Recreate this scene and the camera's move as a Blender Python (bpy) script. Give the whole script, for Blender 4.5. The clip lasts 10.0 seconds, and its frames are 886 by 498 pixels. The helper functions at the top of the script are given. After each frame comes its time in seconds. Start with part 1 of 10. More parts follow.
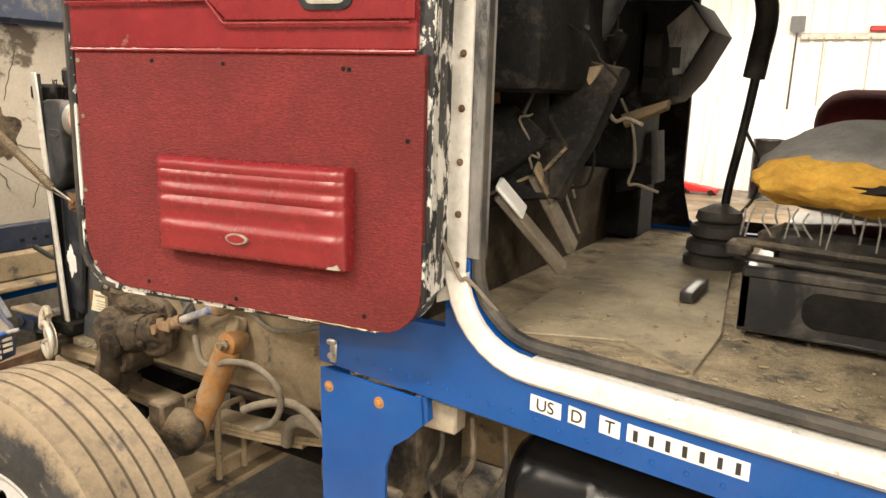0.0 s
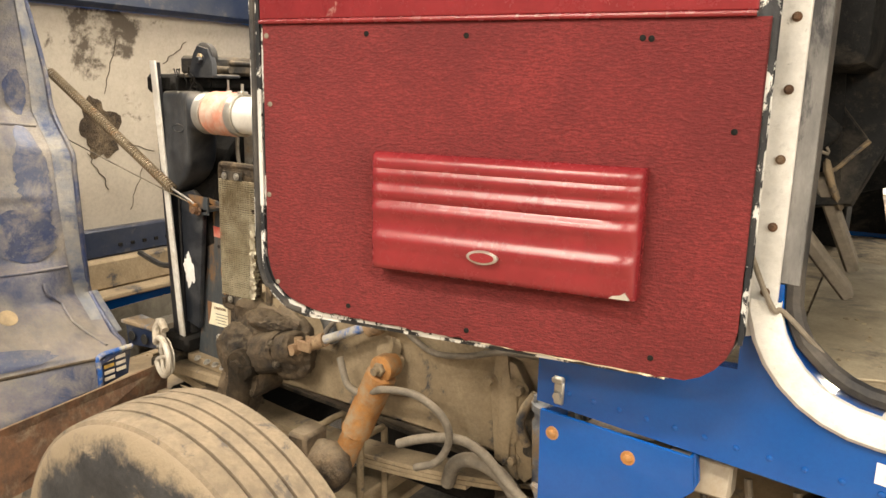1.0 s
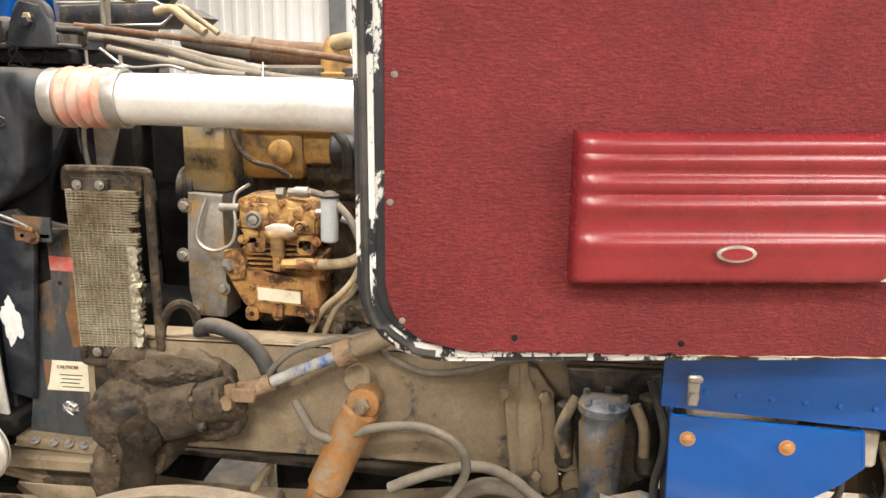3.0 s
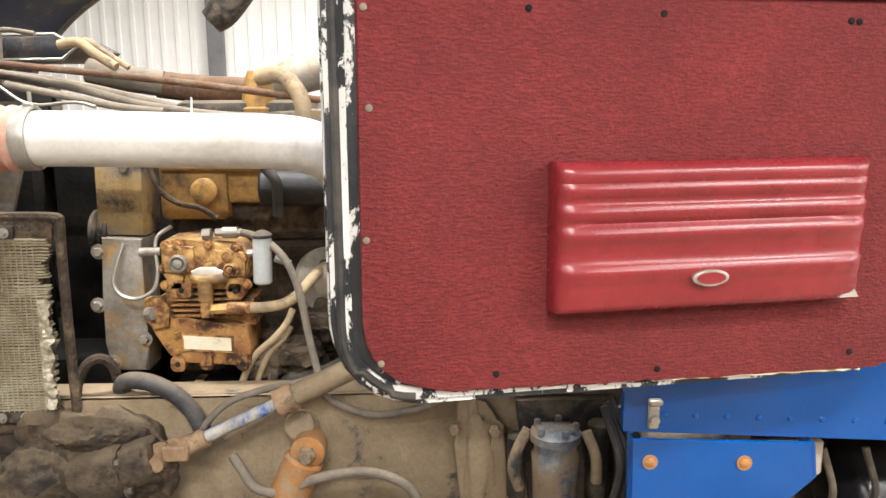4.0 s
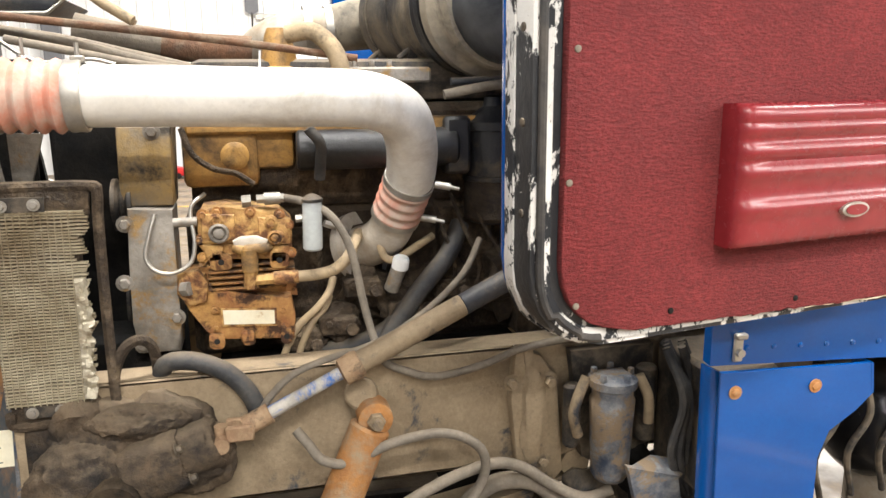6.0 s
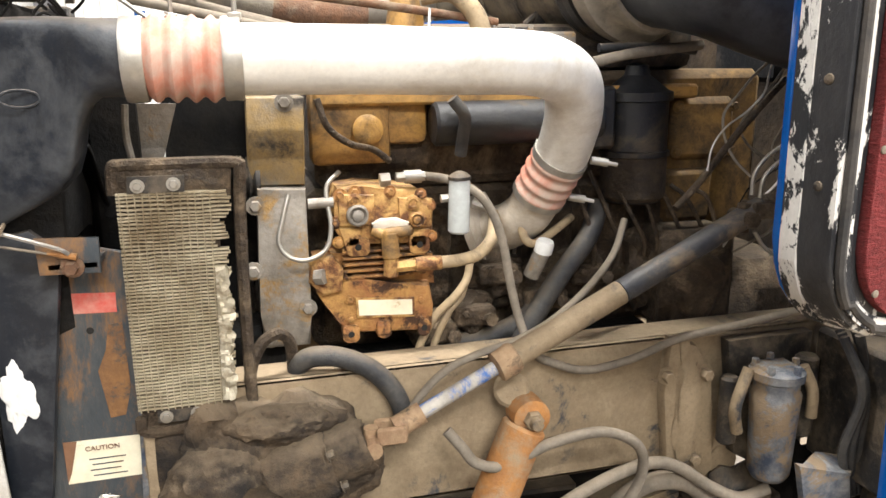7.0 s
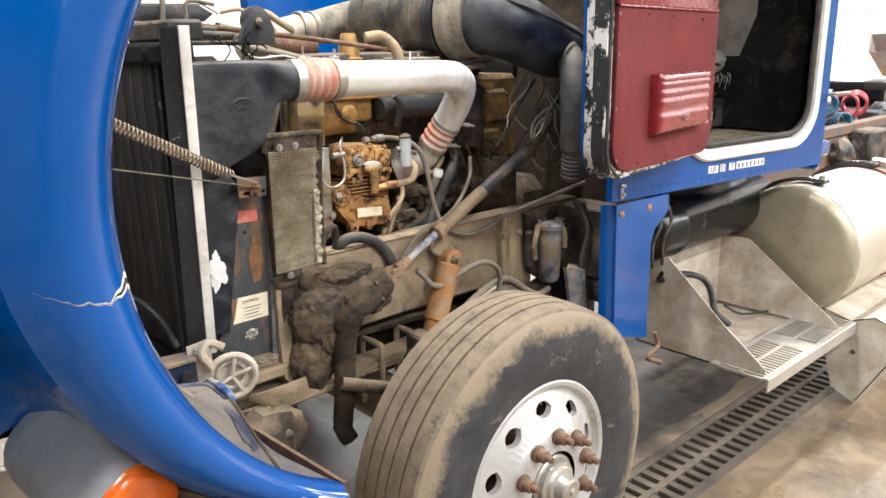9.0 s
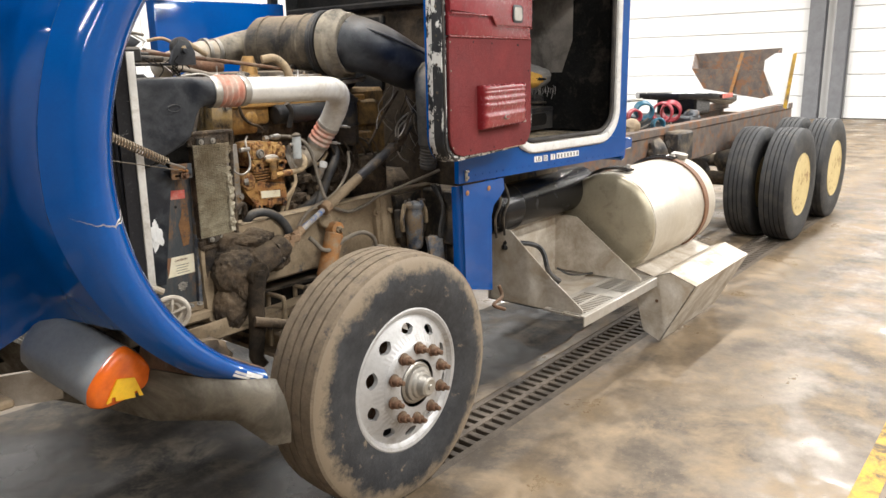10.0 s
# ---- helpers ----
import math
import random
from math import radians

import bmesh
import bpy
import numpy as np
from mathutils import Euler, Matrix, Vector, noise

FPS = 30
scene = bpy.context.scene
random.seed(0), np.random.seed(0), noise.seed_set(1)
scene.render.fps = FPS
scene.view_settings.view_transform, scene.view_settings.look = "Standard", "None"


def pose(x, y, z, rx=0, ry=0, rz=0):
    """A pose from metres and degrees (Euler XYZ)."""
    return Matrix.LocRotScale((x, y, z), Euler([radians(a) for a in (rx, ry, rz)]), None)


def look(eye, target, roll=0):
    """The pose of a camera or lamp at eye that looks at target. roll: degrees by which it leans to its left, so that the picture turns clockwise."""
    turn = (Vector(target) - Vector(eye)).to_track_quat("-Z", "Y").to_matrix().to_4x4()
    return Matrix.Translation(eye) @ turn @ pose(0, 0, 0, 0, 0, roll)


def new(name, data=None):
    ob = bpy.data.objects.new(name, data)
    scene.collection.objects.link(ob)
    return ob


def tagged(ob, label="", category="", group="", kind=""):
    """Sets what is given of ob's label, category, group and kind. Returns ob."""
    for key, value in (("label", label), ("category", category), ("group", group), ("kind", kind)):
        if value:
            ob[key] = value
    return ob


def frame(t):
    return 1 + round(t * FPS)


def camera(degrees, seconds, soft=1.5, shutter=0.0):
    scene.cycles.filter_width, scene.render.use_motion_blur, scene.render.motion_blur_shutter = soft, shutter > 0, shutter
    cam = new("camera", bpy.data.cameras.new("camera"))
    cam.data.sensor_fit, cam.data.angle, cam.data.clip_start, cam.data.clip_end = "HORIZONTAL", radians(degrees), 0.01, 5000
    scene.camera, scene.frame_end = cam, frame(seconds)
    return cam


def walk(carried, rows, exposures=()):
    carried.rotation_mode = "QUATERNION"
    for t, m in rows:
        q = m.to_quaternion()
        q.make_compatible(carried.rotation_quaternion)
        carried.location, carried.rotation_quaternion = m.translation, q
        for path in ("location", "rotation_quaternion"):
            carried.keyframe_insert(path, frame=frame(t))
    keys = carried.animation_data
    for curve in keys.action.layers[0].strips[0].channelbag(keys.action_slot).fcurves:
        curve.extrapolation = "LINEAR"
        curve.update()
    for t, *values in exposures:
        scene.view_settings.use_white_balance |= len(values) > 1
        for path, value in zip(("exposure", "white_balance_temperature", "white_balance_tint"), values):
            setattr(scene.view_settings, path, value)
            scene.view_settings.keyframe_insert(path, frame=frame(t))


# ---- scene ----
cam = camera(61.1, 10.0, soft=1.5)
PATH = [
    (0, (0.0109, 0.0972, 1.7207), (-0.9783, 1.7843, 1.3065), 1.71),
    (0.5, (-0.1860, 0.0467, 1.7380), (-1.2270, 1.7025, 1.3180), 1.42),
    (1, (-0.4981, 0.1536, 1.6804), (-1.5662, 1.7909, 1.2576), 1.33),
    (1.5, (-0.8391, 0.1869, 1.6499), (-1.8804, 1.8378, 1.2149), 1.02),
    (2, (-1.1743, 0.1378, 1.6311), (-2.0435, 1.8827, 1.1832), 0.99),
    (2.5, (-1.3000, 0.1476, 1.6280), (-1.7771, 2.0347, 1.1656), 0.73),
    (3, (-1.3248, 0.1679, 1.6473), (-1.5551, 2.1008, 1.1862), 0.40),
    (3.2, (-1.3331, 0.1813, 1.6524), (-1.4798, 2.1218, 1.1897), 0.10),
    (4.3, (-1.5206, 0.1964, 1.6407), (-1.4130, 2.1612, 1.2814), -0.22),
    (4.5, (-1.5777, 0.1975, 1.6351), (-1.4521, 2.1613, 1.2756), -0.12),
    (5, (-1.6907, 0.1645, 1.6218), (-1.4732, 2.1223, 1.2747), -0.12),
    (5.2, (-1.7227, 0.1652, 1.6221), (-1.4409, 2.1106, 1.2575), -0.13),
    (6.3, (-1.9601, 0.3552, 1.5942), (-1.4686, 2.2425, 1.1539), -0.63),
    (6.5, (-2.0162, 0.4314, 1.5867), (-1.5187, 2.3183, 1.1495), -0.63),
    (7, (-2.1658, 0.4634, 1.5729), (-1.6719, 2.3436, 1.1006), -0.74),
    (7.5, (-2.4081, 0.3472, 1.6013), (-1.8239, 2.1836, 1.0693), -0.94),
    (8, (-2.7756, 0.2357, 1.6016), (-1.8994, 1.9383, 1.0243), -0.94),
    (8.5, (-3.1272, 0.0802, 1.6288), (-1.9972, 1.6380, 1.0853), -0.92),
    (9, (-3.4650, -0.2483, 1.6754), (-2.1712, 1.1845, 1.1545), -1.10),
    (9.5, (-3.6991, -0.6173, 1.6672), (-2.3030, 0.7229, 1.1634), -1.18),
    (10, (-4.0234, -0.8964, 1.6739), (-2.5256, 0.3392, 1.1941), -1.37),
]
walk(cam, [(t, look(eye, target, roll)) for t, eye, target, roll in PATH],
     [(0, 0.15, 7500, 10), (1.5, 0.15, 7400, 10), (3, 0.15, 6600, 10), (4.5, 0.12, 6350, 10), (5, 0.08, 6350, 10), (6.5, 0.28, 6350, 10), (7, 0.38, 6350, 10), (8, 0.32, 6100, 10), (9, 0.08, 6150, 10), (10, -0.38, 6250, 10)])

# ---- light ----
world = bpy.data.worlds.new("world")
scene.world = world
world.use_nodes = True
world.node_tree.nodes["Background"].inputs[0].default_value = (0.85, 0.92, 1.0, 1)
world.node_tree.nodes["Background"].inputs[1].default_value = 0.25
# assumed lamp layout, out of view; the y=-5.6 row is added frontal fill
LAMPS = [(x, y) for x in (-6.0, -1.6, 3.5, 9.0, 15.0) for y in (-5.6, -2.6, 1.6, 6.5, 11.5)]
for x, y in LAMPS:
    data = bpy.data.lights.new("tube_light", "AREA")
    # rear and far rows boosted to wash those walls white
    data.shape, data.size, data.size_y, data.energy, data.color = "RECTANGLE", 2.4, 0.25, (330 if y < 2 else 260 if y < 8 else 520) * (1.6 if x > 8 else 0.5 if x < -5 else 1.0), (1.0, 0.96, 0.9)
    lamp = new("tube_light", data)
    lamp.matrix_world = pose(x, y, 5.16)
    tagged(lamp, "long white shop lamp assumed under the ceiling, out of view", "lamp", "ceiling lamps")

# ---- materials ----


DUST = (0.23, 0.175, 0.115)


def link(nt, a, i, b, j):
    nt.links.new(a.outputs[i], b.inputs[j])


def mat(name, base, other=None, rough=0.6, metal=0.0, scale=6.0, mix=0.5, fine=60.0, bump=0.25, dirt=None, dirt_at=0.6, dirt_scale=3.0,
        dirt_soft=0.08, coat=0.0, stretch=(1, 1, 1), dist=0.01, rvar=0.12, rand=0.0, settle=0.0, speck=0.0, patchy=False, ribs=0.0, spec=0.5):
    """Two colours mixed by a large and a fine noise, a layer of dirt or worn paint with an edge of its own, and fine relief."""
    m = bpy.data.materials.new(name)
    m.use_nodes = True
    nt = m.node_tree
    n = nt.nodes
    bsdf = n["Principled BSDF"]
    tc = n.new("ShaderNodeTexCoord")
    mp = n.new("ShaderNodeMapping")
    mp.inputs["Scale"].default_value = stretch
    link(nt, tc, "Object", mp, "Vector")

    def noise_node(sc, detail, rough_=0.6):
        q = n.new("ShaderNodeTexNoise")
        q.inputs["Scale"].default_value, q.inputs["Detail"].default_value, q.inputs["Roughness"].default_value = sc, detail, rough_
        link(nt, mp, 0, q, "Vector")
        return q

    def ramp(src, lo, hi):
        r = n.new("ShaderNodeMapRange")
        r.inputs[1].default_value, r.inputs[2].default_value = lo, hi
        link(nt, src, 0, r, 0)
        return r

    def blend(fac, a, b):
        x = n.new("ShaderNodeMix")
        x.data_type = "RGBA"
        link(nt, fac, 0, x, 0)
        for sock, v in ((6, a), (7, b)):
            if isinstance(v, tuple):
                x.inputs[sock].default_value = (*v, 1)
            else:
                nt.links.new(v, x.inputs[sock])
        return x.outputs[2]

    other = other or tuple(c * 0.7 for c in base)
    big, small = noise_node(scale, 9, 0.68), noise_node(fine, 5, 0.72)
    f = ramp(big, 0.5 - 0.13 * mix - 0.03, 0.56 + 0.16 * (1 - mix))
    colour = blend(f, base, other)
    g = ramp(small, 0.42, 0.66)
    g.inputs[3].default_value, g.inputs[4].default_value = 0.0, 0.2 + 0.5 * min(bump, 1)
    colour = blend(g, colour, tuple(c * 0.55 for c in base))
    if rand:
        oi = n.new("ShaderNodeObjectInfo")
        rr = n.new("ShaderNodeMapRange")
        rr.inputs[3].default_value, rr.inputs[4].default_value = 0.0, rand
        nt.links.new(oi.outputs["Random"], rr.inputs[0])
        colour = blend(rr, colour, other)
    rgh = n.new("ShaderNodeMapRange")
    rgh.inputs[3].default_value, rgh.inputs[4].default_value = max(0.03, rough - rvar), min(1.0, rough + rvar)
    link(nt, big if patchy else small, 0, rgh, 0)
    if patchy:
        rgh.inputs[1].default_value, rgh.inputs[2].default_value = 0.35, 0.65
    last = rgh
    if dirt:
        dirt_at = 0.5 + (dirt_at - 0.5) * 0.62
        dn = noise_node(dirt_scale, 12, 0.72)
        dn.inputs["Distortion"].default_value = 0.35
        dr = ramp(dn, dirt_at - dirt_soft * 0.8, dirt_at + dirt_soft * 0.8)
        colour = blend(dr, colour, dirt)
        rm = n.new("ShaderNodeMix")
        link(nt, dr, 0, rm, 0)
        link(nt, rgh, 0, rm, 2)
        rm.inputs[3].default_value = 0.85
        last = rm
        if metal:
            mm = n.new("ShaderNodeMix")
            link(nt, dr, 0, mm, 0)
            mm.inputs[2].default_value, mm.inputs[3].default_value = metal, 0.0
            link(nt, mm, 0, bsdf, "Metallic")
    if metal and not dirt:
        bsdf.inputs["Metallic"].default_value = metal
    if speck:  # fine specks of dry dirt
        sn = noise_node(fine * 1.3, 6, 0.8)
        sr = ramp(sn, 0.56, 0.62)
        sr.inputs[4].default_value = speck
        colour = blend(sr, colour, dirt or DUST)
    if settle:  # dust lying on what faces up
        geo = n.new("ShaderNodeNewGeometry")
        sep = n.new("ShaderNodeSeparateXYZ")
        link(nt, geo, "Normal", sep, 0)
        wob = n.new("ShaderNodeMath")
        wob.operation = "MULTIPLY_ADD"
        nt.links.new(small.outputs[0], wob.inputs[0])
        wob.inputs[1].default_value = 0.9
        nt.links.new(sep.outputs[2], wob.inputs[2])
        up = n.new("ShaderNodeMapRange")
        up.inputs[1].default_value, up.inputs[2].default_value, up.inputs[4].default_value = 0.85, 1.5, settle * 0.75
        nt.links.new(wob.outputs[0], up.inputs[0])
        colour = blend(up, colour, DUST)
        sm = n.new("ShaderNodeMix")
        link(nt, up, 0, sm, 0)
        link(nt, last, 0, sm, 2)
        sm.inputs[3].default_value = 0.9
        last = sm
    nt.links.new(colour, bsdf.inputs["Base Color"])
    link(nt, last, 0, bsdf, "Roughness")
    bsdf.inputs["Coat Weight"].default_value = coat
    bsdf.inputs["Specular IOR Level"].default_value = spec
    bsdf.inputs["Coat Roughness"].default_value = 0.06
    if bump:
        bp = n.new("ShaderNodeBump")
        bp.inputs["Strength"].default_value, bp.inputs["Distance"].default_value = bump, dist
        if ribs:
            weave = n.new("ShaderNodeTexNoise")  # short level rows of knit
            weave.inputs["Scale"].default_value, weave.inputs["Detail"].default_value, weave.inputs["Roughness"].default_value = ribs, 2.0, 0.55
            rows_ = n.new("ShaderNodeMapping")
            rows_.inputs["Scale"].default_value = (1.0, 1.0, 2.7)
            link(nt, tc, "Object", rows_, "Vector")
            link(nt, rows_, 0, weave, "Vector")
            both = n.new("ShaderNodeMath")
            both.operation = "MULTIPLY_ADD"
            both.inputs[1].default_value = 1.3
            nt.links.new(weave.outputs[0], both.inputs[0])
            nt.links.new(small.outputs[0], both.inputs[2])
            link(nt, both, 0, bp, "Height")
            # weave shade put into the colour: hollows darkened, crests paled
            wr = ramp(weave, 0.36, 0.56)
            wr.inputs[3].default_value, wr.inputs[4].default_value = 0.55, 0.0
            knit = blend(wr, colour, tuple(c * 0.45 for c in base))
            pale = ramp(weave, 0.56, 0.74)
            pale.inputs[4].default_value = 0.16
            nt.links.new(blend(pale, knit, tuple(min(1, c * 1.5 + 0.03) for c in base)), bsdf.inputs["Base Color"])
        else:
            link(nt, small, 0, bp, "Height")
        link(nt, bp, 0, bsdf, "Normal")
    return m


M = {}
M["blue"] = mat("blue_paint", (0.001, 0.076, 0.32), (0.001, 0.060, 0.265), 0.12, scale=3, bump=0.010, fine=140, coat=0.6, rvar=0.03, spec=0.25, dirt=(0.05, 0.09, 0.19), dirt_at=0.88, dirt_scale=14)
M["blue_in"] = mat("muddy_blue_fibreglass", (0.255, 0.225, 0.190), (0.105, 0.102, 0.104), 0.45, scale=5, mix=0.8, fine=110, bump=0.4, dirt=(0.034, 0.048, 0.105), dirt_at=0.58, dirt_scale=3.2, dirt_soft=0.14, speck=0.30, settle=0.6)
M["flange_grey"] = mat("dusty_blue_flange", (0.24, 0.225, 0.20), (0.13, 0.14, 0.165), 0.55, scale=11, mix=0.7, bump=0.3, dirt=(0.05, 0.07, 0.13), dirt_at=0.62, dirt_scale=9, dirt_soft=0.1, speck=0.3)
M["cream_in"] = mat("stained_cream_fibreglass", (0.52, 0.46, 0.38), (0.42, 0.37, 0.30), 0.8, scale=2, bump=0.2, dirt=(0.10, 0.08, 0.06), dirt_at=0.68, dirt_scale=2.0, dirt_soft=0.03)
M["black_paint"] = mat("chipped_black_paint", (0.008, 0.009, 0.012), (0.016, 0.016, 0.02), 0.42, scale=9, bump=0.1, dirt=(0.50, 0.49, 0.47), dirt_at=0.74, dirt_scale=20, dirt_soft=0.01, speck=0.05)
M["chips"] = mat("flaking_white_on_black_edge", (0.66, 0.65, 0.62), (0.5, 0.49, 0.47), 0.55, scale=12, bump=0.3, dirt=(0.010, 0.011, 0.014), dirt_at=0.50, dirt_scale=26, dirt_soft=0.012, stretch=(1, 1, 0.5))
M["black"] = mat("black_plastic", (0.008, 0.011, 0.017), (0.018, 0.021, 0.028), 0.42, scale=14, bump=0.1, dirt=(0.075, 0.08, 0.085), dirt_at=0.64, dirt_scale=7, dirt_soft=0.16, settle=0.40, speck=0.12)
M["black_clean"] = mat("black_gloss_paint", (0.012, 0.013, 0.015), (0.03, 0.03, 0.03), 0.32, scale=4, bump=0.08, dirt=(0.14, 0.12, 0.1), dirt_at=0.72, dirt_scale=5, dirt_soft=0.15)
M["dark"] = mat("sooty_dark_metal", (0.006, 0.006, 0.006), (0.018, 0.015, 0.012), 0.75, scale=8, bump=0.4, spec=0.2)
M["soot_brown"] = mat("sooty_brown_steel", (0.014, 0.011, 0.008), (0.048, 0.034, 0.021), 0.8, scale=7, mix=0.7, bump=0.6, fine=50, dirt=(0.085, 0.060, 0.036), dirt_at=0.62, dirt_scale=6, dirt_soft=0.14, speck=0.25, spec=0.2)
M["rubber"] = mat("dark_rubber", (0.012, 0.012, 0.014), (0.03, 0.029, 0.028), 0.65, scale=8, bump=0.2, dirt=(0.11, 0.095, 0.08), dirt_at=0.62, dirt_scale=6, dirt_soft=0.2)
M["tread"] = mat("dusty_tread_rubber", (0.234, 0.180, 0.123), (0.152, 0.119, 0.082), 0.85, scale=18, bump=0.4, fine=90, dirt=(0.085, 0.072, 0.06), dirt_at=0.68, dirt_scale=13, dirt_soft=0.05, speck=0.2)
M["groove"] = mat("dark_tread_groove", (0.018, 0.015, 0.012), (0.045, 0.035, 0.026), 0.9, bump=0.3)
M["sidewall"] = mat("worn_sidewall_rubber", (0.022, 0.024, 0.028), (0.045, 0.047, 0.051), 0.55, scale=12, bump=0.2, dirt=(0.25, 0.20, 0.14), dirt_at=0.70, dirt_scale=9, dirt_soft=0.04)
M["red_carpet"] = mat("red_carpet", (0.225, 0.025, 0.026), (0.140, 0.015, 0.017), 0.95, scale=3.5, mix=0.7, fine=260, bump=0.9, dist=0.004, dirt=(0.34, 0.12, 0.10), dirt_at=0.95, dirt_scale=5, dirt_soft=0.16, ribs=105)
M["red_vinyl"] = mat("red_vinyl", (0.235, 0.022, 0.028), (0.185, 0.017, 0.022), 0.27, scale=9, bump=0, fine=40, dirt=(0.40, 0.24, 0.21), dirt_at=0.79, dirt_scale=18, dirt_soft=0.04, rvar=0.03)
M["white_edge"] = mat("scuffed_white_paint", (0.74, 0.73, 0.70), (0.60, 0.585, 0.55), 0.5, scale=12, bump=0.15, dirt=(0.22, 0.21, 0.19), dirt_at=0.72, dirt_scale=18, dirt_soft=0.05, speck=0.15)
M["white"] = mat("white_paint", (0.76, 0.745, 0.70), (0.66, 0.64, 0.59), 0.45, scale=4, bump=0.08, dirt=(0.38, 0.33, 0.26), dirt_at=0.70, dirt_scale=6, dirt_soft=0.1)
M["alu"] = mat("dull_aluminium", (0.62, 0.60, 0.56), (0.50, 0.475, 0.43), 0.38, metal=0.85, scale=3, bump=0.08, dirt=(0.36, 0.31, 0.24), dirt_at=0.62, dirt_scale=3, dirt_soft=0.2)
M["alu_pipe"] = mat("bare_aluminium_pipe", (0.84, 0.82, 0.77), (0.74, 0.71, 0.65), 0.4, metal=0.25, scale=5, bump=0.05, dirt=(0.44, 0.38, 0.30), dirt_at=0.70, dirt_scale=4, dirt_soft=0.12)
M["alu_dirty"] = mat("dusty_aluminium", (0.66, 0.62, 0.55), (0.52, 0.475, 0.40), 0.5, metal=0.25, scale=6, bump=0.12, dirt=(0.33, 0.265, 0.19), dirt_at=0.52, dirt_scale=6, dirt_soft=0.18, speck=0.15)
M["tank"] = mat("dull_tank_aluminium", (0.66, 0.62, 0.54), (0.55, 0.50, 0.42), 0.36, metal=0.7, scale=2, bump=0.05, dirt=(0.42, 0.36, 0.27), dirt_at=0.62, dirt_scale=2.5, dirt_soft=0.25)
M["steel_wheel"] = mat("grey_painted_steel_wheel", (0.55, 0.545, 0.54), (0.45, 0.44, 0.43), 0.42, metal=0.35, scale=5, bump=0.1, dirt=(0.28, 0.24, 0.19), dirt_at=0.68, dirt_scale=6, dirt_soft=0.1)
M["cream_wheel"] = mat("cream_rusty_wheel", (0.62, 0.50, 0.24), (0.52, 0.40, 0.18), 0.55, scale=5, bump=0.1, dirt=(0.20, 0.10, 0.05), dirt_at=0.64, dirt_scale=7, dirt_soft=0.06)
M["rust"] = mat("rusty_steel", (0.17, 0.085, 0.045), (0.075, 0.045, 0.030), 0.85, scale=22, bump=0.5, dirt=(0.22, 0.17, 0.115), dirt_at=0.66, dirt_scale=14, dirt_soft=0.12, settle=0.4)
M["dusty_can"] = mat("dust_covered_black_canister", (0.013, 0.013, 0.014), (0.05, 0.042, 0.032), 0.6, scale=9, mix=0.6, bump=0.25, dirt=(0.22, 0.18, 0.125), dirt_at=0.62, dirt_scale=6, dirt_soft=0.18, settle=1.25, speck=0.2)
M["rust_lite"] = mat("brown_rusty_plate", (0.030, 0.042, 0.054), (0.075, 0.078, 0.078), 0.5, scale=9, mix=0.6, bump=0.2, dirt=(0.24, 0.125, 0.05), dirt_at=0.66, dirt_scale=6, dirt_soft=0.06, stretch=(1, 1, 0.4), speck=0.2)
M["grime"] = mat("oily_brown_grime", (0.028, 0.018, 0.010), (0.080, 0.053, 0.030), 0.75, scale=12, mix=0.8, bump=0.8, fine=55, dist=0.02, dirt=(0.20, 0.145, 0.088), dirt_at=0.64, dirt_scale=9, dirt_soft=0.10, settle=0.35, speck=0.25)
M["dust_metal"] = mat("dusty_painted_metal", (0.34, 0.26, 0.165), (0.215, 0.158, 0.095), 0.85, scale=7, bump=0.35, fine=90, dirt=(0.045, 0.048, 0.055), dirt_at=0.66, dirt_scale=7, dirt_soft=0.05, settle=0.3, speck=0.10)
M["dust_black"] = mat("dusty_black_metal", (0.012, 0.012, 0.013), (0.045, 0.036, 0.026), 0.6, scale=10, mix=0.6, bump=0.3, dirt=(0.19, 0.148, 0.10), dirt_at=0.64, dirt_scale=10, dirt_soft=0.14, settle=0.55, speck=0.2)
M["orange"] = mat("dirty_yellow_engine_paint", (0.44, 0.245, 0.062), (0.28, 0.15, 0.045), 0.5, scale=14, bump=0.25, dirt=(0.075, 0.052, 0.030), dirt_at=0.58, dirt_scale=14, dirt_soft=0.12, settle=0.4, speck=0.25)
M["orange_rust"] = mat("rusty_yellow_casting", (0.60, 0.37, 0.125), (0.29, 0.12, 0.036), 0.7, scale=26, mix=0.75, bump=0.6, dirt=(0.11, 0.045, 0.018), dirt_at=0.56, dirt_scale=26, dirt_soft=0.07, settle=0.35, speck=0.2)
M["shock"] = mat("orange_rust_shock", (0.42, 0.19, 0.055), (0.29, 0.13, 0.045), 0.8, scale=22, bump=0.4, dirt=(0.30, 0.22, 0.135), dirt_at=0.58, dirt_scale=12, dirt_soft=0.1, settle=0.3)
M["grey_cast"] = mat("grey_casting", (0.33, 0.30, 0.26), (0.16, 0.14, 0.115), 0.55, metal=0.3, scale=14, bump=0.3, dirt=(0.30, 0.18, 0.06), dirt_at=0.64, dirt_scale=11, dirt_soft=0.06, speck=0.25)
M["zinc"] = mat("dull_zinc", (0.48, 0.46, 0.42), (0.36, 0.33, 0.28), 0.42, metal=0.7, scale=12, bump=0.1)
M["silicone"] = mat("salmon_silicone_hose", (0.58, 0.22, 0.145), (0.52, 0.30, 0.23), 0.6, scale=10, bump=0.1, dirt=(0.5, 0.42, 0.35), dirt_at=0.56, dirt_scale=8, dirt_soft=0.12)
M["hose"] = mat("dusty_grey_hose", (0.235, 0.20, 0.155), (0.145, 0.125, 0.10), 0.85, scale=22, bump=0.25, fine=120, settle=0.5)
